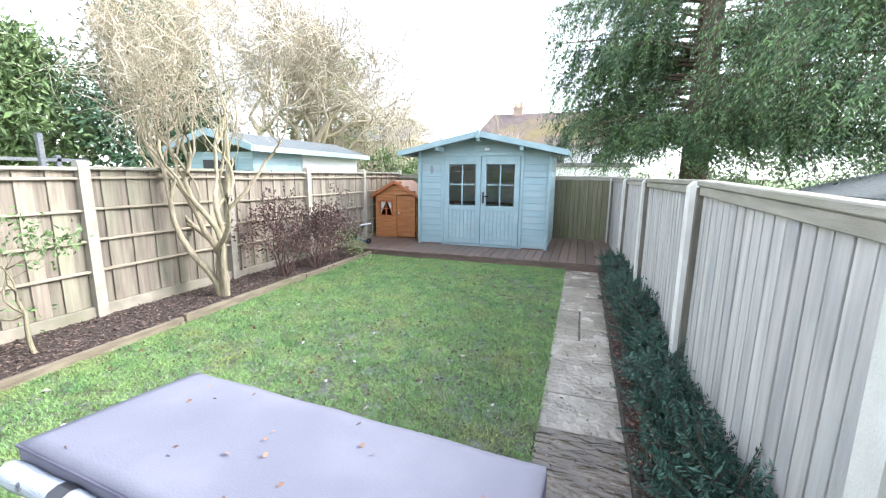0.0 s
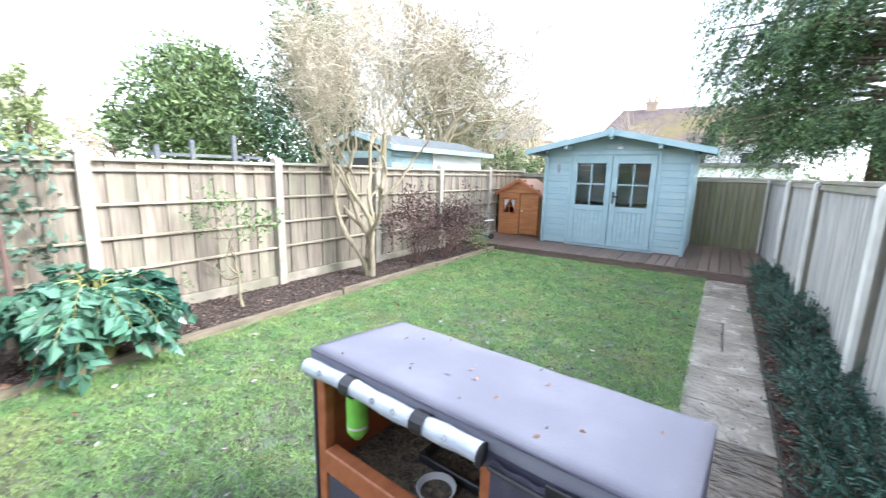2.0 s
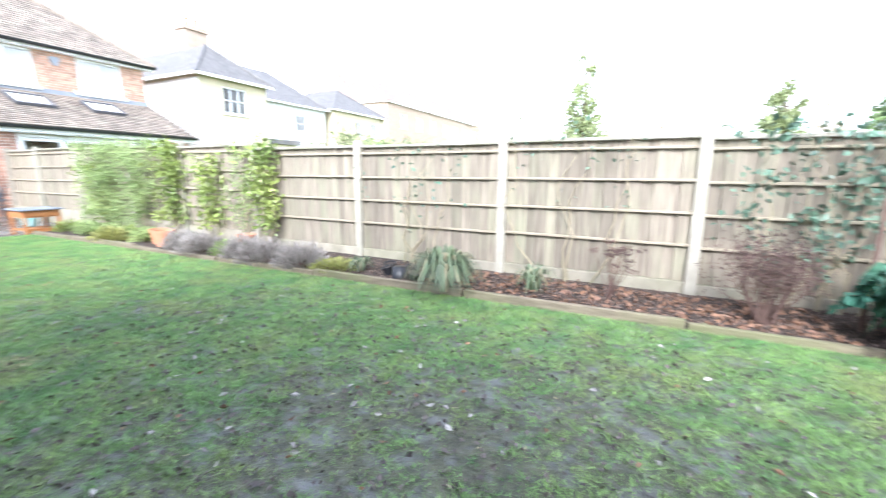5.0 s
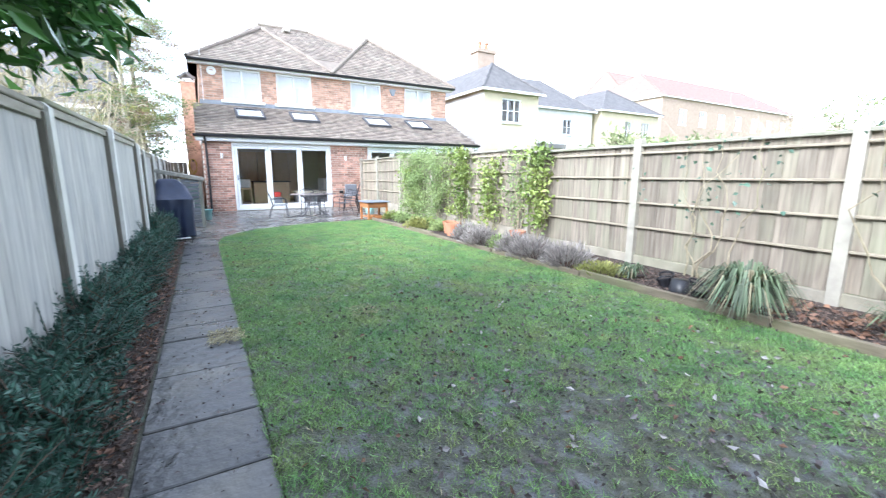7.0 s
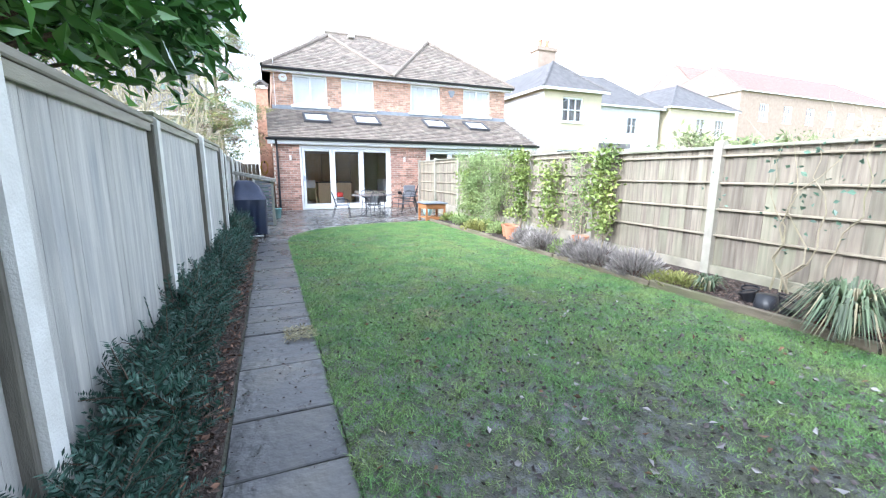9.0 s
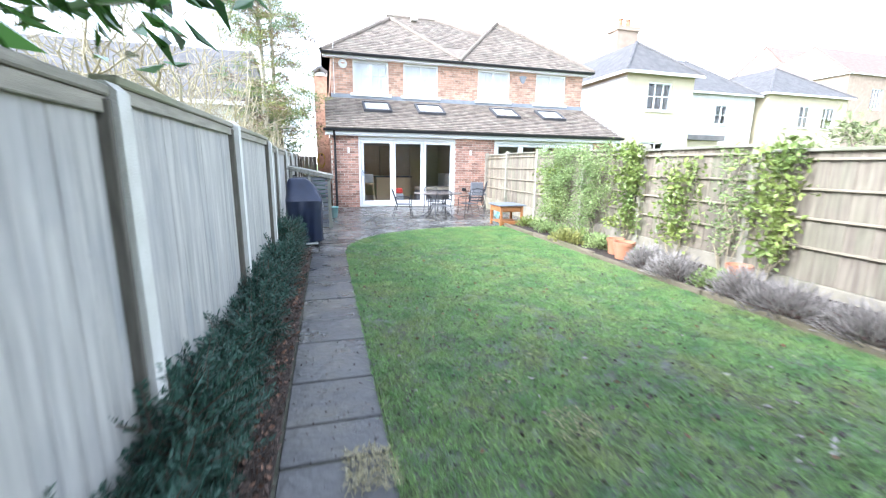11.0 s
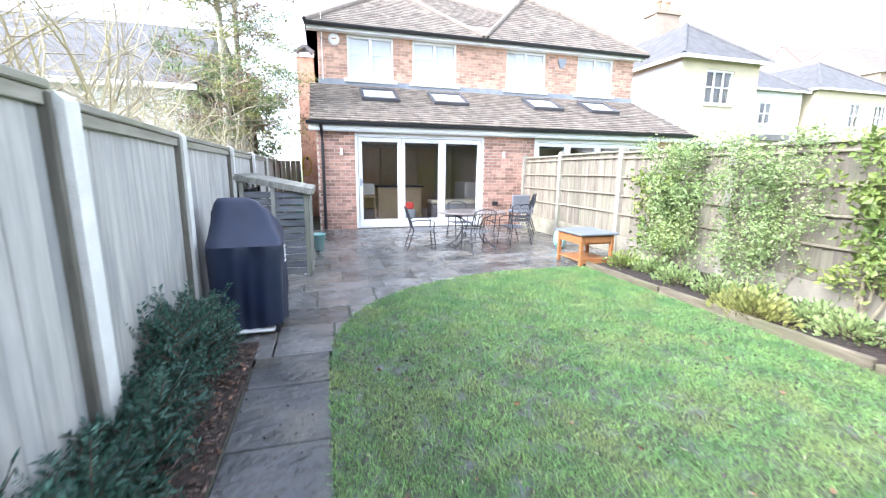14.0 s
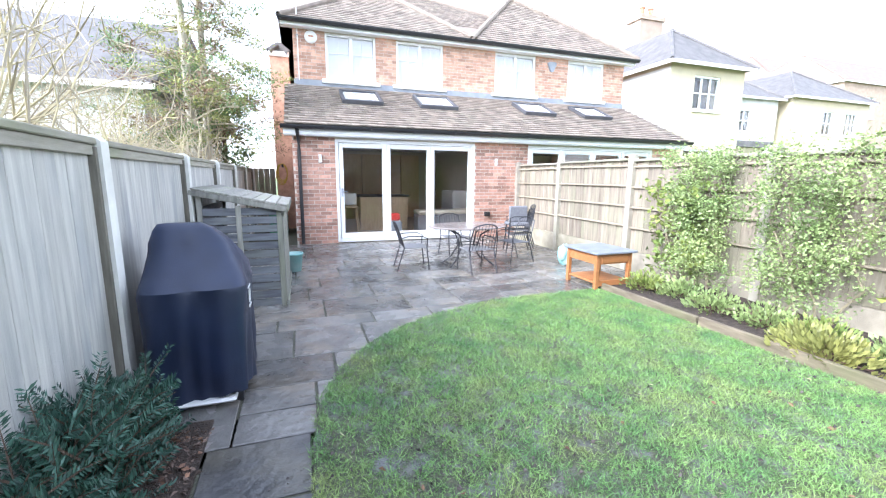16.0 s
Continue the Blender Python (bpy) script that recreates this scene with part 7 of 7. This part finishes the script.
def tufted_conifer(loc, label, height, lean, radius, tufts, seed):
    """A bare pale stem with level branches that end in small dense tufts."""
    e = thing("thin_conifer", loc, label, "tree")
    rng = np.random.default_rng(seed)
    hp, hb, hg, hy, hd = Heap(), Heap(), Heap(), Heap(), Heap()
    stem = [(0, 0, -0.05), (lean * 0.2, 0.02, height * 0.3), (lean * 0.55, -0.02, height * 0.6), (lean, 0, height)]
    hp.tube(stem, [radius, radius * 0.85, radius * 0.7, radius * 0.35], 10)
    zs, xs = [p[2] for p in stem], [p[0] for p in stem]
    for k in range(tufts):
        z = rng.uniform(1.7, height - 0.3)
        a, L = rng.uniform(0, 2 * np.pi), rng.uniform(0.45, 1.75) * (1.1 - 0.35 * z / height)
        root = np.array([np.interp(z, zs, xs), 0, z])
        d = np.array([math.cos(a), math.sin(a) * 0.8, 0])
        tip = root + d * L + np.array([0, 0, rng.uniform(-0.25, 0.45) * L])
        if loc[0] + tip[0] < 0.75 and loc[1] + tip[1] < -15.6:
            tip[0] = 0.75 - loc[0]
        mid = root * 0.5 + tip * 0.5 + np.array([0, 0, 0.12]) + rng.normal(size=3) * 0.05
        hb.tube([root, mid, tip], [0.02, 0.012, 0.004], 5)
        for j in range(4):
            c = (mid if j == 3 else tip) + rng.normal(size=3) * np.array([0.17, 0.17, 0.07])
            hb.tube([mid * 0.4 + tip * 0.6, c], [0.007, 0.003], 3)
            m = int(rng.integers(45, 95))
            u = rng.normal(size=(m, 3)) * np.array([0.1, 0.1, 0.05])
            (hg, hy, hy, hd)[int(rng.integers(0, 4))].leaves(c + u, 0.062, u * 6 + np.array([0, 0, 0.5]), 0.7, 0.35, 0.05, rng)
    hp.part("trunk", PALE_BARK, e, smooth=True)
    hb.part("branchwork", TWIG, e)["kind"] = "stuff"
    hg.part("crown", OLIVE_LEAF, e)["kind"] = "stuff"
    hy.part("crown", YELLOW_LEAF, e, "yellow-green young tufts")["kind"] = "stuff"
    hd.part("crown", DRY_TUFT, e, "brownish dry tufts")["kind"] = "stuff"
    return e


DRY_TUFT = leaf_mat("dry_brown_tuft", (0.3, 0.2, 0.13), (0.18, 0.11, 0.075), rough=0.9)
tufted_conifer((2.0, -16.5, 0.0), "thin pale-stemmed conifer with sparse olive tufts", 6.4, 0.05, 0.1, 92, 117)
tufted_conifer((1.82, -16.75, 0.0), "second pale stem of the sparse conifer pair", 6.8, -0.1, 0.085, 66, 119)


def thicket(loc, label, n, half, height, seed, material):
    """Many thin stems that rise from the ground, arch over and fork."""
    e = thing("bare_thicket", loc, label, "shrub")
    rng = np.random.default_rng(seed)
    hp, hq = Heap(), Heap()
    for k in range(n):
        p = np.array([rng.uniform(-half[0], half[0]), rng.uniform(-half[1], half[1]), -0.02])
        d = np.array([rng.normal() * 0.16, rng.normal() * 0.16, 1.0])
        L = height * rng.uniform(0.6, 1.1)
        pts = [p.copy()]
        bend = rng.normal(size=3) * np.array([0.12, 0.12, 0.0])
        for j in range(7):
            d = d + bend + rng.normal(size=3) * 0.1 + np.array([0, 0, -0.05 * j * (j > 3)])
            p = p + d / np.linalg.norm(d) * L / 7
            p[0] = max(p[0], 1.55 - loc[0])
            pts.append(p.copy())
        hp.tube(pts, np.linspace(0.014, 0.004, 8), 4)
        for j in (3, 4, 5, 6):
            q = pts[j]
            w = rng.normal(size=3) * 0.7 + np.array([0, 0, 0.5])
            q1 = q + w * 0.22
            q2 = q1 + (w + rng.normal(size=3) * 0.5) * 0.2
            q1[0], q2[0] = max(q1[0], 1.5 - loc[0]), max(q2[0], 1.5 - loc[0])
            hq.tube([q, q1, q2], [0.007, 0.005, 0.002], 3)
    hp.part("stem", material, e)["kind"] = "stuff"
    hq.part("side_shoot", TWIG, e)["kind"] = "stuff"
    return e


GOLD_TWIG = mat("golden_twig", (0.6, 0.52, 0.33), (0.42, 0.36, 0.22), 6, rough=0.85, bump=0.1, rnd=0.2)
thicket((2.6, -14.8, 0.0), "dense tangle of pale golden bare stems beyond the fence", 200, (0.95, 1.4), 2.9, 341, GOLD_TWIG)
thicket((3.0, -10.2, 0.0), "tall pale bare arching stems beyond the fence", 210, (0.95, 1.1), 3.9, 342, GOLD_TWIG)
crown_tree("dark_evergreen", (1.9, -19.5, 0.0), "dark ivy-clad shrub in the side passage", FAR_LEAF,
           [(0, 0, 2.2, 0.6, 0.8, 1.4), (0.4, 0.4, 3.2, 0.7, 0.8, 0.9)], 3600, 0.12, 118, trunk_h=2.0, trunk_r=0.08)
for k, (x, y, z, r) in enumerate(((-6.8, 14.5, 1.7, 1.1), (-5.6, 16.0, 1.6, 0.9), (-10.5, 1.0, 1.2, 0.8), (-8.2, -6.0, 1.5, 0.6), (-9.5, -8.5, 1.6, 0.9), (-30, -18, 2.0, 2.4), (-26, -14, 1.7, 2.0), (-33, -12, 2.0, 2.6))):
    crown_tree("garden_shrub", (x, y, 0.0), "rounded evergreen shrub in a neighbouring garden", FAR_LEAF if k < 2 else FAR_PALE, [(0, 0, z, r, r, r * 0.7), (0.4 * r, 0.3 * r, z * 0.7, r, r, r * 0.6)], 2600, 0.16 + 0.03 * (k > 4), 220 + k, trunk_h=0.6, trunk_r=0.06)
crown_tree("distant_conifer", (-38, -6.0, 0.0), "tall pale conifer far behind the gardens", FAR_PALE, [(0, 0, 3.5, 1.9, 1.9, 2.4), (0, 0, 6.5, 1.3, 1.3, 2.2), (0, 0, 9.2, 0.7, 0.7, 1.7)], 4200, 0.4, 131, trunk_h=6)
crown_tree("distant_conifer", (-38, 7.8, 0.0), "slim pale conifer far behind the gardens", FAR_PALE, [(0, 0, 3.5, 1.5, 1.5, 2.2), (0, 0, 6.0, 1.0, 1.0, 1.9)], 3000, 0.4, 132, trunk_h=5)
FAR_TAN = leaf_mat("far_tan_winter_leaf", (0.5, 0.41, 0.3), (0.36, 0.29, 0.2), rough=0.9)
for k in range(9):
    crown_tree("distant_hedge_tree", (-44 + 2.5 * (k % 2), -17 + k * 5.2, 0.0), "pale tan winter hedgerow tree in the distance", FAR_PALE if k % 3 == 1 else FAR_TAN,
               [(0, 0, 4.2, 3.3, 3.3, 2.0 + 0.4 * (k % 3)), (0.8, 1.5, 2.4, 2.8, 3.0, 1.5)], 1900, 0.34, 140 + k, trunk_h=1.0, twigs=420)

for k, (x, y, z, r) in enumerate(((4.4, 19.0, 1.3, 1.1), (6.4, 18.0, 1.4, 1.2), (8.8, 17.0, 1.3, 1.3), (11.5, 15.0, 1.4, 1.4), (3.0, 24.0, 1.0, 1.0))):
    crown_tree("boundary_shrub", (x, y, 0.0), "dense green shrub along a neighbouring boundary", FAR_LEAF, [(0, 0, z, r, r, r * 0.6), (0.4 * r, 0.3 * r, z * 0.6, r, r, r * 0.5)], 2600, 0.14, 320 + k, trunk_h=0.6, trunk_r=0.06)
bare_tree((-7.4, -4.4, 0.0), "pale bare shrub rising above the fence", 2.6, 330, 0.03, 5, 4, 3, n_twigs=500)
bare_tree((-7.8, -7.6, 0.0), "pale bare shrub rising above the fence", 2.7, 331, 0.03, 5, 4, 3, n_twigs=500)

# ---- bark chips, fallen leaves ----
rng = np.random.default_rng(15)


def scatter(name, n, xr, yr, z, size, material, label, category, seed, wide=0.5, flat=0.25, where=None):
    rng = np.random.default_rng(seed)
    x, y = rng.uniform(*xr, n), rng.uniform(*yr, n)
    if where is not None:
        k = where(x, y)
        x, y = x[k], y[k]
    m = len(x)
    hp = Heap()
    hp.leaves(np.stack([x, y, np.full(m, z) + rng.uniform(0, 0.012, m)], 1), size, np.stack([rng.normal(size=m), rng.normal(size=m), rng.normal(size=m) * flat], 1), 0.1, wide, 0.1, rng)
    return tagged(hp.part(name, material), label, category, kind="stuff")


scatter("bark_mulch", 16000, (-4.4, -3.48), (-5.0, 7.1), 0.05, 0.04, CHIP, "brown bark chip mulch covering the bed", "mulch", 16, 0.4)
scatter("hedge_litter_leaves", 1500, (0.64, 0.85), (-9.5, 7.1), 0.03, 0.035, LEAF_BROWN, "pale dead leaves on the soil between hedge and path", "leaf litter", 37, 0.6)
scatter("hedge_litter", 9000, (0.635, 1.0), (-9.5, 7.1), 0.02, 0.035, CHIP, "bark chips and dead leaves under the hedge", "mulch", 17, 0.5)
scatter("bed_leaves", 900, (-4.3, -3.5), (-3.0, 0.4), 0.06, 0.06, LEAF_BROWN, "fallen brown leaves in the bed", "leaf litter", 18, 0.7)
scatter("lawn_leaves", 420, (-3.3, 0.1), (-9.0, 7.0), 0.024, 0.042, LEAF_BROWN, "scattered dead leaves on the grass", "leaf litter", 19, 0.6)
STRAW = mat("pale_straw", (0.55, 0.5, 0.32), (0.45, 0.4, 0.25), 20, rough=0.9, bump=0, island=True, rnd=0.2)
for x, y, n in ((0.23, -4.42, 620), (-0.83, -4.47, 300), (-0.63, -4.94, 110)):
    scatter("straw_patch", n, (x - 0.12, x + 0.11), (y - 0.13, y + 0.14), 0.02, 0.032, STRAW, "small patch of spilled pale straw", "straw", int(n), 0.12)

DEBRIS = mat("dark_dead_leaf", (0.15, 0.12, 0.115), (0.075, 0.06, 0.058), 10, rough=0.6, bump=0, island=True, rnd=0.6)
scatter("lawn_debris", 7000, (LAWN_X0, 0.1), (-9.2, 7.1), 0.02, 0.024, DEBRIS, "dark dead leaves and mud clods trodden into the lawn", "leaf litter", 22, 0.75, 0.5)
scatter("mud_clods", 2200, (-2.9, -0.4), (-4.6, 0.6), 0.017, 0.032, DEBRIS, "dark mud clods and wet leaves on the worn lawn", "leaf litter", 23, 0.8, 0.5)
scatter("lawn_straw", 1100, (LAWN_X0, 0.1), (-9.2, 7.1), 0.022, 0.038, STRAW, "pale dry grass stalks on the lawn", "straw", 24, 0.07)
scatter("path_litter", 900, (0.12, 0.62), (-9, 7.1), 0.007, 0.02, DEBRIS, "small wet leaf scraps on the paving", "leaf litter", 25, 0.6)
scatter("patio_litter", 260, (-3.4, 1.0), (-15.8, -11.4), 0.007, 0.025, DEBRIS, "small wet leaf scraps on the patio", "leaf litter", 26, 0.6)
PALE_LEAF = mat("bleached_leaf", (0.5, 0.46, 0.44), (0.33, 0.29, 0.29), 12, rough=0.55, bump=0, island=True, rnd=0.35)
scatter("bleached_leaves", 240, (-3.2, 0.0), (-5.5, 4.5), 0.026, 0.045, PALE_LEAF, "bleached wet leaves lying on the lawn", "leaf litter", 29, 0.55, 0.2)
# ---- grass ----
rng = np.random.default_rng(21)
N = 1050000
x, y = rng.uniform(LAWN_X0 + 0.0, 0.13, N), rng.uniform(-11.35, 7.2, N)
ends = np.array([lawn_end(v) for v in np.linspace(LAWN_X0, 0.11, 200)])
keep = y > np.interp(x, np.linspace(LAWN_X0, 0.11, 200), ends) - 0.03
x, y = x[keep], y[keep]


def waves(x, y, k):
    return (np.sin(x * 1.9 * k + 1.3 * np.sin(y * 1.1 * k)) + np.sin(y * 2.3 * k + 1.7 * np.sin(x * 1.4 * k + 2)) + np.sin((x + y) * 3.1 * k + np.sin(x * 5 * k))) / 3


worn = 0.45 + 0.35 * waves(x, y, 0.7) + 0.3 * waves(x + 5, y - 3, 2.6) + 0.42 * waves(x - 2, y + 7, 7.0) + 0.6 * waves(x * 1.3, y, 17.0)
mud = np.exp(-((x + 1.5) / 1.5) ** 2 - ((y + 1.7) / 1.5) ** 2) * 0.62
dens = np.clip(0.62 + 0.85 * worn - mud, 0.05, 1)
keep = rng.uniform(size=len(x)) < dens
x, y, dens = x[keep], y[keep], dens[keep]
m = len(x)
h = rng.uniform(0.011, 0.028, m) * (0.5 + 0.7 * dens)
a = rng.uniform(0, 6.28, m)
lean_x, lean_y = rng.normal(size=m) * h * 1.0, rng.normal(size=m) * h * 1.0
wd = rng.uniform(0.0012, 0.0028, m)
base = np.stack([x, y, np.full(m, 0.012)], 1)
s = np.stack([np.cos(a) * wd, np.sin(a) * wd, np.zeros(m)], 1)
tip = base + np.stack([lean_x, lean_y, h], 1)
verts = np.stack([base - s, base + s, tip], 1).reshape(-1, 3)
me = bpy.data.meshes.new("grass")
me.vertices.add(3 * m)
me.vertices.foreach_set("co", verts.ravel().astype(np.float32))
me.loops.add(3 * m)
me.loops.foreach_set("vertex_index", np.arange(3 * m, dtype=np.int32))
me.polygons.add(m)
me.polygons.foreach_set("loop_start", np.arange(0, 3 * m, 3, dtype=np.int32))
me.update(calc_edges=True)
tagged(link_mesh("grass", me, GRASS), "short damp winter grass with thin muddy patches", "grass", kind="stuff")

# ---- paving: path and patio, stone by stone ----
bm = boxes((PATH_X0 - 0.02, -9.6, -0.05, PATH_X1 + 0.02, 7.18, -0.006), (-4.6, -15.98, -0.05, 1.2, -9.2, -0.006), (0.2, -19, -0.05, 1.2, -15.98, -0.006))
paving = structure(part("patio", bm, MORTAR), "dark jointed paving bed under the patio and path", "paving")
slab_meshes = {}
rng = np.random.default_rng(31)


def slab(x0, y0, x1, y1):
    # Tone by y, with glare and shade put into the path's colours.
    stone = SLAB if y1 < -9.1 else PATH_SLAB if y1 < 1.2 else BROWN_SLAB if y1 < 2.85 else GLARE_SLAB
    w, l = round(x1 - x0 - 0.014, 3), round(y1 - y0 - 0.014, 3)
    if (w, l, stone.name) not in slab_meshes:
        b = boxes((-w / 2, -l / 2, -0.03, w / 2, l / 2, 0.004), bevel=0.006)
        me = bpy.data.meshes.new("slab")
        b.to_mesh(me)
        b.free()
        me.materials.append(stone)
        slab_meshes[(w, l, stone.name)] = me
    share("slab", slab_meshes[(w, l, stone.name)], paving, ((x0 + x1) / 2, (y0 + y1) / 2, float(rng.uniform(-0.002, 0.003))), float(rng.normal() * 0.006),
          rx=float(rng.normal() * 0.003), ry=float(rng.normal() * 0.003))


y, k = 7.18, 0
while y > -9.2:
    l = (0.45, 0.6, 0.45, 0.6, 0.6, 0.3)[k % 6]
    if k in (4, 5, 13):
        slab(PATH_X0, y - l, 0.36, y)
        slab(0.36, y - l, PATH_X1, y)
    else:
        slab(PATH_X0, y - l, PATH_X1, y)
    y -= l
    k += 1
PY = y
ROWH = (0.6, 0.45, 0.6, 0.3, 0.6, 0.6, 0.45, 0.6, 0.6, 0.3, 0.6, 0.6, 0.6, 0.6)
r = 0
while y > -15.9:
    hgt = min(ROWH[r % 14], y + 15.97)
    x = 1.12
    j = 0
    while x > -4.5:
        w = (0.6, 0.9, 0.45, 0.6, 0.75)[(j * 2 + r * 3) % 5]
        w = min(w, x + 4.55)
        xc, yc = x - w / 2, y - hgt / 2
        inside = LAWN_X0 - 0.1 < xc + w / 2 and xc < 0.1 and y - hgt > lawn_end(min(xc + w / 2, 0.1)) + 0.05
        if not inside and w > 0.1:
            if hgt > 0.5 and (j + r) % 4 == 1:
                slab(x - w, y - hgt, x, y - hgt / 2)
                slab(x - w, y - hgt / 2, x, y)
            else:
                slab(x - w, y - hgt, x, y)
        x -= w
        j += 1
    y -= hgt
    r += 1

# ---- bricks ----
b = boxes((-0.1075, 0.0, 0.0, 0.1075, 0.006, 0.065), bevel=0.002)
brick_me = bpy.data.meshes.new("brick")
b.to_mesh(brick_me)
b.free()
brick_me.materials.append(BRICK)
wall_ob = [o for o in house.children if o.name.startswith("extension_wall")][0]
for xa, xb in ((-0.62, HX0), (-5.1, -3.72)):
    for row in range(29):
        z = 0.01 + row * 0.075
        x = xa + (0.1125 if row % 2 else 0.0) - 0.1125
        while x < xb:
            lo, hi = max(x + 0.005, xa + 0.002), min(x + 0.22, xb - 0.002)
            if hi - lo > 0.05:
                share("brick", brick_me, wall_ob, ((lo + hi) / 2, 0.0005, z), scale=((hi - lo) / 0.215, 1, 1))
            x += 0.225


def brick_face(rects, y, parent):
    hp = Heap()
    for xa, xb, za, zb in rects:
        rows = int((zb - za) / 0.075)
        for row in range(rows):
            z = za + row * 0.075
            x = xa - (0.1125 if row % 2 else 0.0)
            while x < xb:
                lo, hi = max(x + 0.005, xa), min(x + 0.22, xb)
                if hi - lo > 0.03:
                    hp.add([(lo, y, z), (hi, y, z), (hi, y, z + 0.065), (lo, y, z + 0.065), (lo, y + 0.006, z), (hi, y + 0.006, z), (hi, y + 0.006, z + 0.065), (lo, y + 0.006, z + 0.065)],
                           [(4, 5, 6, 7), (0, 1, 5, 4), (3, 7, 6, 2), (0, 4, 7, 3), (1, 2, 6, 5)])
                x += 0.225
    ob = hp.part("bricks", BRICK_I, parent)
    ob["kind"] = "stuff"


edges = [HX1 - 0.05] + sorted(v for w in UWIN for v in w[:2]) + [HX0 - 0.12]
brick_face([(edges[i], edges[i + 1], 3.62, 4.9) for i in range(0, len(edges), 2)] + [(a, b2, 3.62, 3.7) for a, b2, _, _ in UWIN], UY - HY + 0.0005, house)
brick_face([(HX1, -8.9, 0.02, 2.2)], 0.0005, house)
